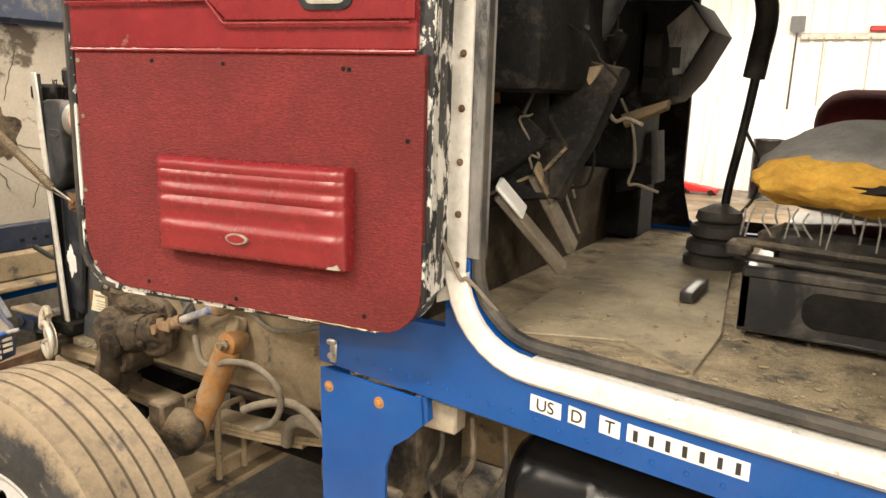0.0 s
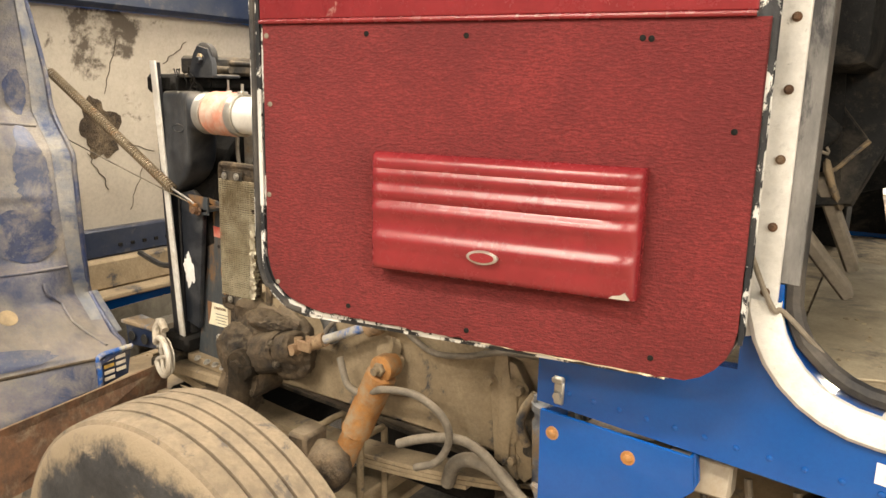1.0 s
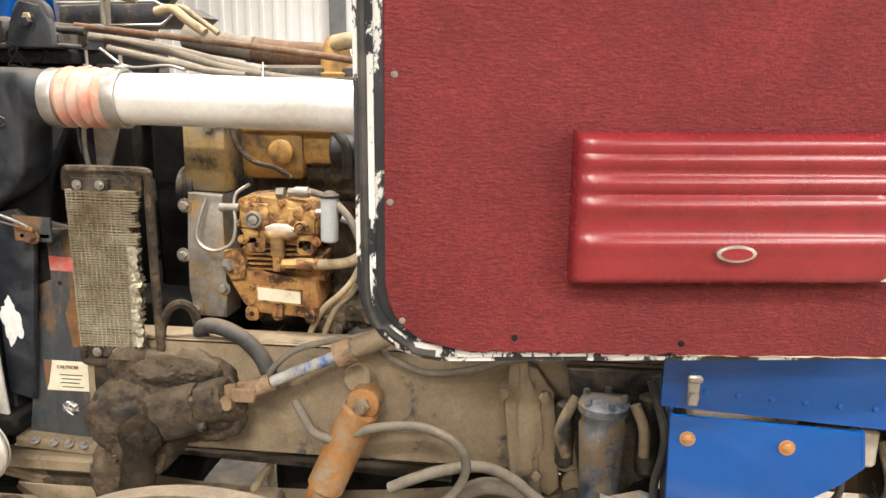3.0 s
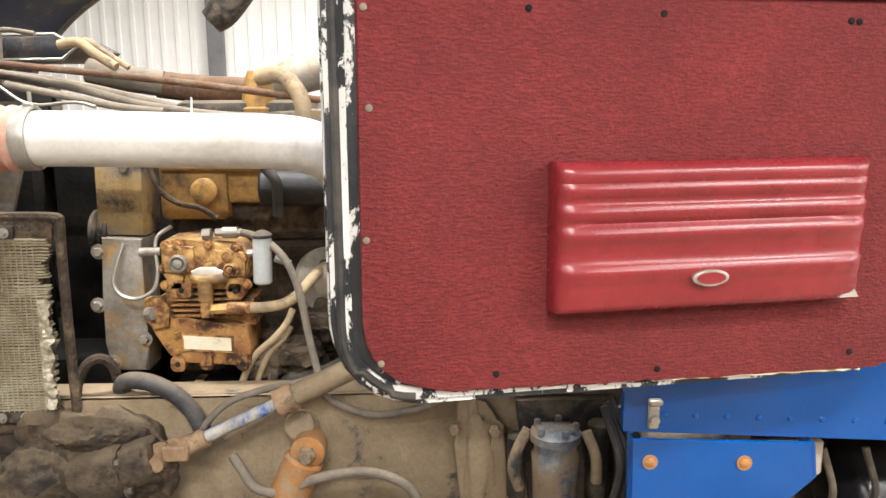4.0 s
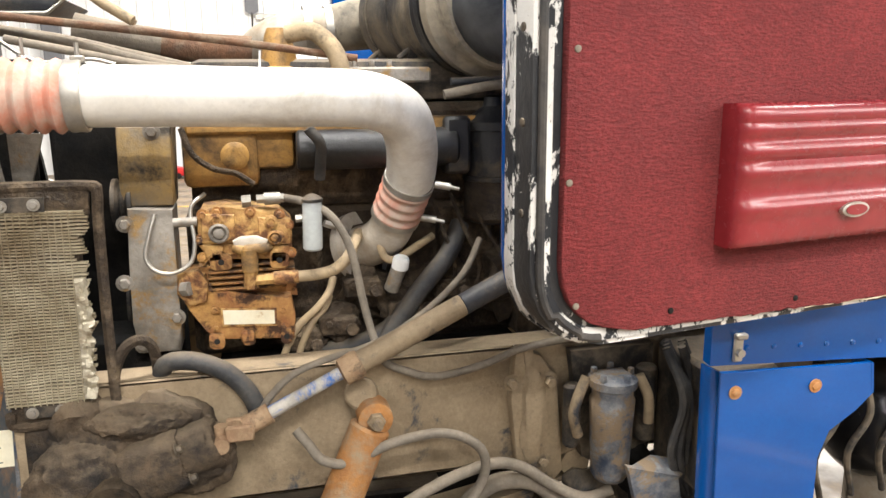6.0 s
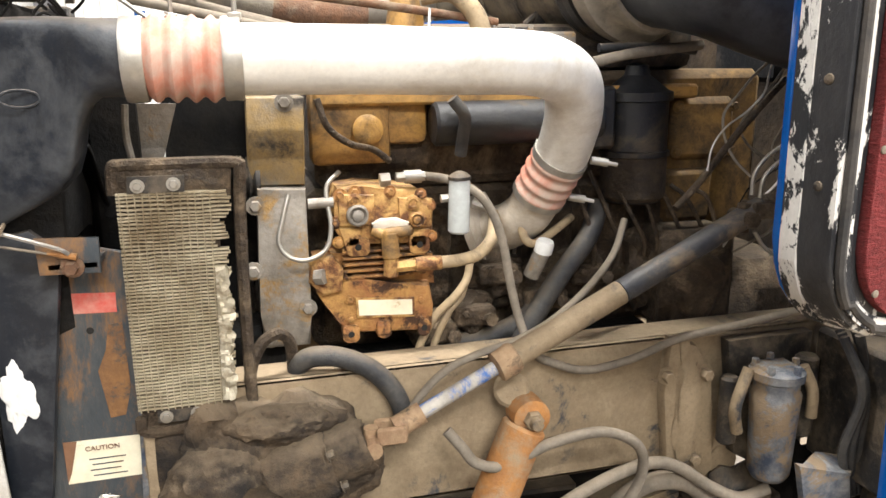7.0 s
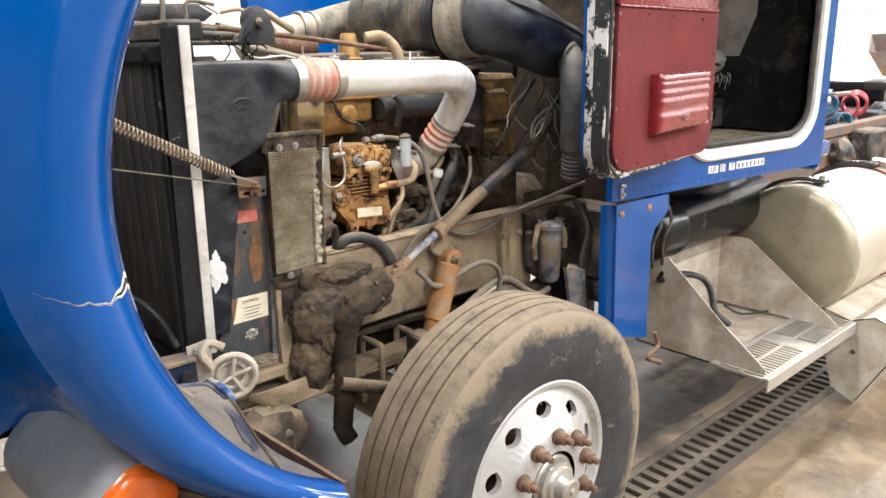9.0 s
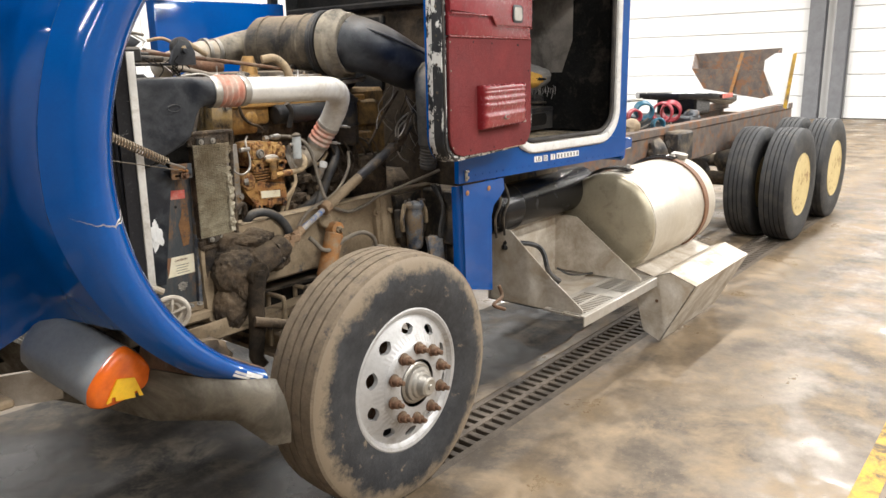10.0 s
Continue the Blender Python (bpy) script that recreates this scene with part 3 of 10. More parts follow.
def tube(bm, pts, r, n=10, k=6, radii=None, smooth=True):
    """A round tube along a smoothed path."""
    path = smooth_path(pts, k) if smooth else [Vector(p) for p in pts]
    rows = []
    a = None
    for i, p in enumerate(path):
        d = (path[min(i + 1, len(path) - 1)] - path[max(i - 1, 0)]).normalized()
        if a is None:
            a = frame_of(d)[0]
        a = (a - d * a.dot(d)).normalized()
        b = d.cross(a)
        rr = r if radii is None else r * (radii[0] + (radii[1] - radii[0]) * i / (len(path) - 1))
        rows.append(ring(bm, p, a, b, rr, n))
    for p, q in zip(rows, rows[1:]):
        bridge(bm, p, q)
    bm.faces.new(rows[0][::-1]), bm.faces.new(rows[-1])
    return bm


def bellows(bm, p, q, r, n_waves=4, depth=0.012, n=28):
    p, q = Vector(p), Vector(q)
    L = (q - p).length
    prof = [(0, r)]
    steps = n_waves * 8
    prof += [(L * (0.06 + 0.88 * i / steps), r + depth * 0.5 * (1 - math.cos(2 * math.pi * n_waves * i / steps))) for i in range(steps + 1)]
    prof.append((L, r))
    return lathe(bm, p, q - p, prof, n)


def helix(bm, p, q, r, wire, turns, n=6, per=12):
    p, q = Vector(p), Vector(q)
    a, b, d = frame_of(q - p)
    pts = [p + (q - p) * (i / (turns * per)) + a * r * math.cos(2 * math.pi * i / per) + b * r * math.sin(2 * math.pi * i / per) for i in range(turns * per + 1)]
    return tube(bm, pts, wire, n, smooth=False)


def slab(bm, outline, normal, thick, m=None, bevel=0.0):
    """A flat plate: outline points, thickened along -normal."""
    nrm = Vector(normal).normalized()
    top = [bm.verts.new(Vector(p)) for p in outline]
    low = [bm.verts.new(Vector(p) - nrm * thick) for p in outline]
    f = bm.faces.new(top)
    g = bm.faces.new(low[::-1])
    bridge(bm, top, low)
    if bevel:
        bmesh.ops.bevel(bm, geom=list({*f.edges, *g.edges}), offset=bevel, segments=2, profile=0.5, affect="EDGES", clamp_overlap=True)
    if m is not None:
        bmesh.ops.transform(bm, matrix=m, verts=bm.verts)
    return bm


def bolt(bm, c, d, r=0.009, h=0.008, washer=True):
    d = Vector(d).normalized()
    c = Vector(c)
    if washer:
        cyl(bm, c, c + d * 0.002, r * 1.6, n=12)
    lathe(bm, c, d, [(0, r), (h * 0.85, r), (h, r * 0.85)], 6)
    return bm


def lump(bm, c, size, seed, amp=0.25, sub=3, m=None):
    """A rough casting: an icosphere pushed about by noise."""
    r = bmesh.ops.create_icosphere(bm, subdivisions=sub, radius=1.0)
    for v in r["verts"]:
        k = 1 + amp * noise.noise(v.co * 1.6 + Vector((seed * 7.3, seed, 0))) + amp * 0.4 * noise.noise(v.co * 4.5 + Vector((seed, 0, seed)))
        v.co = Vector((v.co.x * size[0] * k, v.co.y * size[1] * k, v.co.z * size[2] * k))
    if m is not None:
        bmesh.ops.transform(bm, matrix=m, verts=r["verts"])
    bmesh.ops.translate(bm, verts=r["verts"], vec=Vector(c))
    return bm


def rough(bm, amp, size, seed=0.0, cuts=1):
    """Cakes a casting: finer faces pushed in and out by noise."""
    if cuts:
        bmesh.ops.triangulate(bm, faces=[f for f in bm.faces if len(f.verts) > 4])
        bmesh.ops.subdivide_edges(bm, edges=[e for e in bm.edges if e.calc_length() > size * 0.35], cuts=cuts, use_grid_fill=True)
    bm.normal_update()
    for v in bm.verts:
        k = noise.noise(v.co / size + Vector((seed, 0, seed))) + 0.5 * noise.noise(v.co * 2.7 / size + Vector((0, seed, 3.0)))
        v.co = v.co + v.normal * amp * k
    return bm


def round_rect(w, h, r, k=5, radii=None):
    """Outline points of a rounded rectangle round the origin, counter-clockwise from the lower right corner."""
    rr = radii or (r, r, r, r)
    out = []
    for (sx, sy), a0, q in zip(((1, -1), (1, 1), (-1, 1), (-1, -1)), (-90, 0, 90, 180), rr):
        for i in range(k + 1):
            a = radians(a0 + 90 * i / k)
            out.append((sx * (w / 2 - q) + q * math.cos(a), sy * (h / 2 - q) + q * math.sin(a)))
    return out

# ---- the hall ----
X0, X1, Y0, Y1, H = -10.0, 20.0, -7.0, 16.5, 6.0
GROUND = -0.12  # the floor lies this far below the truck's own zero
DR0, DR1 = 1.065, 1.375  # the drain channel runs along x between these
GX0, GX1 = -2.6, 5.6

bm = B()
for lo, hi in (((X0, Y0), (X1, DR0)), ((X0, DR1), (X1, Y1)), ((X0, DR0), (GX0, DR1)), ((GX1, DR0), (X1, DR1))):
    box(bm, (*lo, -0.3), (*hi, 0.0))
floor = solo("floor", bm, "floor", "stained damp concrete workshop floor", "floor", (0, 0, 0), kind="structure", smooth=0)
for k, (x0, y0, x1, y1) in enumerate(((-3.9, 1.42, -0.75, 3.35), (-0.95, 1.44, 0.7, 2.3), (-3.3, 0.62, -2.66, 1.36))):  # old oil in the concrete, with the truck's shadow darkened into its colour
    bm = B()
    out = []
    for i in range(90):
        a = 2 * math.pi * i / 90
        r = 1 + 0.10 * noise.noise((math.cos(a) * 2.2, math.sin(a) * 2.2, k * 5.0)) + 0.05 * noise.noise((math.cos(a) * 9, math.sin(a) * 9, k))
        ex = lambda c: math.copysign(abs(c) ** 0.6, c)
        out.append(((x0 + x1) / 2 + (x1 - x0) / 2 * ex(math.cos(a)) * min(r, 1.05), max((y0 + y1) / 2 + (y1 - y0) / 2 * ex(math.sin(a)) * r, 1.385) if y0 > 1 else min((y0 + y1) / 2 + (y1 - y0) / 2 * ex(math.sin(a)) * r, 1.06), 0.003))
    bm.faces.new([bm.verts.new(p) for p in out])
    solo("oil_stain", bm, "oil_floor", "oily damp stain darkened with the truck's shade", "stain", group="oil stains", kind="structure", smooth=0)
bm = B()
box(bm, (GX0, DR0, -0.3), (GX1, DR1, -0.22))
solo("drain_pit", bm, "pit", "black bottom of the floor drain channel", "drain", kind="structure", smooth=0)


def corrugated(name, p, q, h, label, material="wall", step=0.3, rib=0.03):
    """A wall of ribbed sheet metal from p to q, its ribs towards the room on the left of p to q."""
    p, q = Vector((*p, 0)), Vector((*q, 0))
    d = (q - p).normalized()
    nrm = Vector((-d.y, d.x, 0))
    L = (q - p).length
    front = []
    x = 0.0
    while x < L:
        for u, o in ((0.0, 0), (0.19, 0), (0.205, rib), (0.285, rib)):
            front.append((min(x + u, L), o))
        x += step
    front.append((L, 0))
    outline = [p + d * u + nrm * o for u, o in front] + [p + d * L - nrm * 0.2, p - nrm * 0.2]
    b = B()
    slab(b, [o + Vector((0, 0, h)) for o in outline], (0, 0, 1), h)
    return solo(name, b, material, label, "wall", kind="structure", smooth=0)


corrugated("wall_far", (X1, Y1), (X0, Y1), H, "white ribbed sheet metal wall")
# front and near walls are unseen, greyed to hold back bounced light
corrugated("wall_front", (X0, Y1), (X0, Y0), H, "unseen grey ribbed wall closing the hall", "plain_wall")
corrugated("wall_near", (X0, Y0), (X1, Y0), H, "unseen grey ribbed wall closing the hall", "plain_wall")
bm = B()
box(bm, (X1, Y0, 0), (X1 + 0.2, Y1, H))
solo("wall_rear", bm, "wall", "white wall behind the garage doors", "wall", kind="structure", smooth=0)
# unseen ceiling, dimmed to grey so it bounces less light
bm = B()
box(bm, (X0, Y0, H), (X1, Y1, H + 0.2))
solo("ceiling", bm, "ceiling", "unseen grey ceiling closing the hall", "ceiling", kind="structure", smooth=0)

# sectional garage doors in the rear wall, with steel columns between
for k, (ya, yb) in enumerate(((-0.6, 4.0), (5.1, 11.2))):
    d = thing("door_%d" % (k + 1), (X1 - 0.05, (ya + yb) / 2, 0), "closed white sectional garage door", "garage door", kind="structure")
    for i in range(8):
        b = B()
        box(b, (X1 - 0.07, ya, 0.02 + i * 0.61), (X1 - 0.01, yb, 0.612 + i * 0.61), 0.012)
        for y in (ya + 0.5, (ya + yb) / 2, yb - 0.5):
            box(b, (X1 - 0.085, y - 0.05, 0.575 + i * 0.61), (X1 - 0.068, y + 0.05, 0.60 + i * 0.61), 0.004)
        part("panel", b, "garage_door", d, smooth=0)
    b = B()
    box(b, (X1 - 0.09, ya, 0.0), (X1, yb, 0.02))
    part("bottom_seal", b, "rubber", d, smooth=0)
for y, w in ((4.2, 0.34), (4.85, 0.42), (-0.85, 0.34), (11.45, 0.34)):
    b = B()
    box(b, (X1 - 0.32, y - w / 2, 0), (X1 - 0.29, y + w / 2, H))
    box(b, (X1 - 0.29, y - 0.02, 0), (X1 - 0.05, y + 0.02, H))
    box(b, (X1 - 0.05, y - w / 2, 0), (X1 - 0.02, y + w / 2, H))
    solo("steel_column", b, "steel_post", "grey steel column beside a garage door", "column", group="columns", kind="structure", smooth=0)

# bodies of the assumed ceiling lamps, out of view
for x, y in LAMPS:
    b = B()
    box(b, (x - 1.25, y - 0.19, 5.30), (x + 1.25, y + 0.19, 5.40), 0.02)
    for u in (-0.9, 0.9):
        cyl(b, (x + u, y, 5.39), (x + u, y, H), 0.01, n=6)
    solo("ceiling_light", b, "white", "long white lamp assumed under the ceiling, out of view", "lamp", group="ceiling lamps", kind="structure")

# drain grate: two side bars, a middle bar and the cross bars
grate = thing("drain_grate", ((GX0 + GX1) / 2, (DR0 + DR1) / 2, -0.03), "rusty brown steel slotted floor drain grate", "drain grate", kind="structure")
for y0, y1 in ((DR0, DR0 + 0.050), (DR1 - 0.040, DR1), ((DR0 + DR1) / 2 - 0.016, (DR0 + DR1) / 2 + 0.016)):
    b = B()
    box(b, (GX0, y0, -0.035), (GX1, y1, -0.002), 0.003)
    part("side_bar", b, "grate", grate)
b = B()
for ya, yb in ((DR0 + 0.048, (DR0 + DR1) / 2 - 0.014), ((DR0 + DR1) / 2 + 0.014, DR1 - 0.038)):
    box(b, (0, ya, -0.032), (0.037, yb, -0.006), 0.003)
me = to_mesh("cross_bar", b, "grate", (0, (DR0 + DR1) / 2, -0.03))
x = GX0 + 0.02
while x < GX1 - 0.03:
    o = new("cross_bar", me)
    o.parent = grate
    o.location = (x - (GX0 + GX1) / 2, 0, 0)
    BASE[o.name] = BASE[grate.name]
    x += 0.070

# oil stains under and round the truck's front, its shadow painted into their colour
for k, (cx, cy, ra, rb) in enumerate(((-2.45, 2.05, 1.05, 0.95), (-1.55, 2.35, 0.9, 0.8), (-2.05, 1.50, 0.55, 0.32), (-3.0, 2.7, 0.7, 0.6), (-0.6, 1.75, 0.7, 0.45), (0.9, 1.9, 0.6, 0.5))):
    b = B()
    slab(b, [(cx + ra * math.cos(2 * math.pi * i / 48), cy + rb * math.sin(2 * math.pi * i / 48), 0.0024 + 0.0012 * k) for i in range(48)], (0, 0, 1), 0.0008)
    solo("oil_stain", b, "oil", "oily floor stain darkened with the truck's shade", "stain", group="oil stains", kind="structure", smooth=0)

def lower(obs):
    for ob in obs:
        if ob.parent is None and ob.type != "LIGHT" and ob.type != "CAMERA":
            ob.location.z += GROUND
            BASE[ob.name] = Vector(ob.location)


lower(scene.objects)

# ---- the truck ----
CY = 2.18  # its middle line; its side faces -y
truck = thing("semi_truck", (0.5, CY, GROUND), "partly dismantled blue semi truck with open hood and door", "truck")


def side_y(x):
    """The left flank of the tapered cab."""
    return 1.268 - 0.130 * x


def P(name, bm, material, label="", parent=None, smooth=40):
    return part(name, bm, material, parent or truck, label, smooth)


def PS(name, bm, material, label="", parent=None, smooth=40):
    """Each loose piece as a part of its own."""
    for nb in islands(bm):
        P(name, nb, material, label, parent, smooth)


# cab shell: flank below the door opening, pillars, roof, rear and front walls
def flank(bm, pts, mirror, t=0.03):
    """A plate in the flank of the cab from (x, z) points."""
    s = -1 if mirror else 1
    out = [Vector((x, CY + s * (side_y(x) - CY), z)) for x, z in pts]
    slab(bm, out if not mirror else out[::-1], Vector((-0.13, -1, 0)) if not mirror else Vector((-0.13, 1, 0)), t)


def opening(r0=0.13):
    """The outline of the door opening, (x, z), from the front top down round the sill to the rear top."""
    pts = [(-0.665, 2.25), (-0.665, 1.40)]
    for i in range(1, 9):
        a = radians(180 + 90 * i / 8)
        pts.append((-0.665 + 0.15 + 0.15 * math.cos(a), 1.385 + 0.15 * math.sin(a)))
    for i in range(0, 9):
        a = radians(270 + 90 * i / 8)
        pts.append((0.235 - 0.15 + 0.15 * math.cos(a), 1.385 + 0.15 * math.sin(a)))
    pts.append((0.235, 2.25))
    return pts


CAB_X0, CAB_X1, CAB_TOP = -1.09, 0.39, 2.62
OP = opening()
cab_bm = B()
for mir in (False, True):
    flank(cab_bm, [(CAB_X0, 1.085), (CAB_X1 - 0.02, 1.085), (CAB_X1 - 0.02, 1.20), (0.085, 1.235 - 0.001), (-0.515, 1.235 - 0.001), (-0.72, 1.25), (CAB_X0, 1.22)], mir)
    lower_l = [p for p in OP if p[0] < -0.51 and p[1] < 1.41]
    flank(cab_bm, [(-0.72, 1.25)] + [(-0.515, 1.235)] + lower_l[::-1][1:] + [(-0.72, 1.40)], mir)
    lower_r = [p for p in OP if p[0] > 0.08 and p[1] < 1.41]
    flank(cab_bm, [(CAB_X1 - 0.02, 1.20), (CAB_X1 - 0.02, 1.40)] + lower_r[::-1], mir)
    flank(cab_bm, [(0.235, 1.385), (CAB_X1 - 0.02, 1.385), (CAB_X1 - 0.02, CAB_TOP), (0.235, CAB_TOP)], mir)
    flank(cab_bm, [(-0.665, 2.25), (0.235, 2.25), (0.235, CAB_TOP), (-0.665, CAB_TOP)], mir)
yl0, yl1 = side_y(CAB_X0), side_y(CAB_X1)
box(cab_bm, (CAB_X1 - 0.02, yl1 + 0.02, 1.05), (CAB_X1 + 0.02, 2 * CY - yl1 - 0.02, CAB_TOP), 0.012)
# roof is out of view, added to shade the cab inside
slab(cab_bm, [(-0.72, side_y(-0.72), CAB_TOP), (CAB_X1, yl1, CAB_TOP), (CAB_X1, 2 * CY - yl1, CAB_TOP), (-0.72, 2 * CY - side_y(-0.72), CAB_TOP)], (0, 0, 1), 0.04)
cab = P("cab", cab_bm, "blue", "blue painted riveted sheet metal cab", smooth=30)

for mir in (False, True):
    b = B()
    flank(b, [(-0.72, 1.402), (-0.645, 1.402), (-0.645, CAB_TOP), (-0.72, CAB_TOP)], mir)
    P("door_pillar", b, "pillar", "scuffed grey and white door pillar", cab, 30)
b = B()  # dark lining inside the far flank
for pts in ([(-0.84, 1.24), (-0.60, 1.24), (-0.63, 1.36), (-0.645, 1.45), (-0.645, CAB_TOP - 0.05), (-0.84, CAB_TOP - 0.05)], [(0.21, 1.40), (0.36, 1.24), (0.36, CAB_TOP - 0.05), (0.21, CAB_TOP - 0.05)], [(-0.60, 1.24), (0.36, 1.24), (0.21, 1.28), (-0.55, 1.28)]):
    slab(b, [(x, 2 * CY - side_y(x) - 0.034, z) for x, z in pts], (0, -1, 0), 0.004)
P("far_lining", b, "cab_dark", "dark lining round the far door opening", cab, 0)
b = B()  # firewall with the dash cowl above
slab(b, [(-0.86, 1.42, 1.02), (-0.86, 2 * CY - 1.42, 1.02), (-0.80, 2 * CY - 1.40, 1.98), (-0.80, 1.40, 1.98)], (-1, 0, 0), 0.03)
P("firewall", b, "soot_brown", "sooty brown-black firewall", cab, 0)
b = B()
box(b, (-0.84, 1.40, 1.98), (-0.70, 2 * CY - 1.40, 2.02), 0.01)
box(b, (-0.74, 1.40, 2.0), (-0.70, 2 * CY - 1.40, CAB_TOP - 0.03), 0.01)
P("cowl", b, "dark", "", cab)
b = B()  # cab floor and dust on it
slab(b, [(-0.83, side_y(-0.83) + 0.03, 1.225), (0.37, side_y(0.37) + 0.03, 1.225), (0.37, 2 * CY - side_y(0.37) - 0.03, 1.225), (-0.83, 2 * CY - side_y(-0.83) - 0.03, 1.225)], (0, 0, 1), 0.05)
P("cab_floor", b, "cab_floor", "dirty dusty cab floor", cab, 0)

# white edge trim round the door opening
b = B()
pts = [Vector((x, side_y(x) - 0.004, z)) for x, z in [(-0.665, 1.375), (-0.665, 1.365)] + [p for p in OP[2:] if p[1] < 1.365 or p[0] > -0.6]]
rows = []
for i, p in enumerate(pts):
    d = (pts[min(i + 1, len(pts) - 1)] - pts[max(i - 1, 0)]).normalized()
    out = Vector((-d.z, 0, d.x)) * -1  # away from the opening
    nrm = Vector((0, -1, 0))
    sec = [(0.0, -0.03), (0.0, 0.008), (0.008, 0.014), (0.042, 0.014), (0.05, 0.006), (0.05, -0.006)]
    rows.append([b.verts.new(p + (-out) * -u + nrm * w) for u, w in sec])
for p, q in zip(rows, rows[1:]):
    bridge(b, p, q, close=True)
P("door_edge_trim", b, "white_edge", "scuffed white door opening edge", cab)
b = B()
tube(b, [Vector((x + 0, side_y(x) + 0.014, z)) + Vector((0, 0, 0.006 if z < 1.3 else 0)) for x, z in [(p[0] * 0.985 + 0.002, p[1] + 0.012) for p in OP]], 0.014, 8, smooth=False)
P("door_seal", b, "rubber", "grey worn rubber door seal", cab)

# ---- wheels ----


def tyre_mesh(R, W, rim, tread, name):
    """A ribbed truck tyre about the y axis, its middle at the origin."""
    b = B()
    w = W / 2
    prof = [(-w * 0.80, rim - 0.008), (-w * 0.86, rim + 0.012), (-w * 0.98, rim + 0.07), (-w, rim + 0.12), (-w * 0.98, R - 0.085), (-w * 0.93, R - 0.045), (-w * 0.86, R - 0.018)]
    mi = [0, 0, 0, 0, 0, 0]
    ribs = [-0.82, -0.51, -0.45, -0.17, -0.11, 0.11, 0.17, 0.45, 0.51, 0.82]
    first = True
    for i in range(0, 10, 2):
        a, c = ribs[i] * w, ribs[i + 1] * w
        drop = lambda u: 0.012 * (u / w) ** 2
        prof += [(a, R - drop(a)), (c, R - drop(c))]
        mi += [1, 1]
        if i < 8:
            e = ribs[i + 2] * w
            prof += [(c + 0.001, R - 0.013 - drop(c)), (e - 0.001, R - 0.013 - drop(e))]
            mi += [2, 2]
    prof += [(w * 0.86, R - 0.018), (w * 0.93, R - 0.045), (w * 0.98, R - 0.085), (w, rim + 0.12), (w * 0.98, rim + 0.07), (w * 0.86, rim + 0.012), (w * 0.80, rim - 0.008)]
    mi += [0, 0, 0, 0, 0, 0, 0, 0]
    mi = mi[:len(prof) - 1]
    lathe(b, (0, 0, 0), (0, 1, 0), prof, 72, mi, cap=False)
    for v in b.verts:  # flat where it stands
        if v.co.z < -R + 0.02:
            v.co.z = -R + 0.02
    return to_mesh(name, b, ["sidewall", tread, "groove"] if tread == "tread" else ["rear_rubber", "rear_rubber", "rear_rubber"], smooth=35)


def put(name, me, loc, parent, label="", rot=0.0):
    ob = new(name, me)
    ob.parent = parent
    if parent is truck:
        ob.location = Vector(loc) - BASE[truck.name]
        ob.rotation_euler = (0, 0, rot)
    else:
        ob.location = loc
    BASE[ob.name] = BASE[truck.name]
    return tagged(ob, label)


def disc_mesh(name, material, rim, y_lip, y_face, holes=10):
    """A disc wheel seen from -y: rim lip, hollow, a face with hand holes, a raised middle."""
    b = B()
    lathe(b, (0, 0, 0), (0, 1, 0), [(y_lip + 0.012, rim + 0.010), (y_lip, rim + 0.012), (y_lip - 0.004, rim + 0.004), (y_lip, rim - 0.008), (y_lip + 0.010, rim - 0.014), (y_lip + 0.018, rim - 0.022), (y_lip + 0.016, rim - 0.03)], 60, cap=False)
    n = holes * 12
    rows = []
    r1, r2, rc = rim * 0.60, rim - 0.03, rim * 0.765
    ya, yb = y_face, y_lip + 0.016
    yat = lambda r: ya + (yb - ya) * (r - r1) / (r2 - r1)
    for i in range(n):
        u = ((i % 12) - 6) / 2.6
        h = 0.021 * rim / 0.28 * math.sqrt(max(0, 1 - u * u))
        a = 2 * math.pi * i / n
        rows.append([b.verts.new((r * math.cos(a), yat(r) + dy, r * math.sin(a))) for r, dy in ((r1, 0), (rc - h, 0), (rc - h, 0.02), (rc + h, 0.02), (rc + h, 0), (r2, 0))])
    for i in range(n):
        p, q = rows[i], rows[(i + 1) % n]
        flat = abs((i % 12) - 6) > 2.6 and abs((i + 1) % 12 - 6) > 2.6
        for k in ((0, 4) if flat else (0, 1, 3, 4)):
            try:
                b.faces.new((p[k], p[k + 1], q[k + 1], q[k]))
            except ValueError:
                pass
    lathe(b, (0, 0, 0), (0, 1, 0), [(y_face, r1), (y_face - 0.012, r1 * 0.93), (y_face - 0.02, r1 * 0.82), (y_face - 0.02, 0.10)], 60, cap=False)
    return to_mesh(name, b, material, smooth=35)


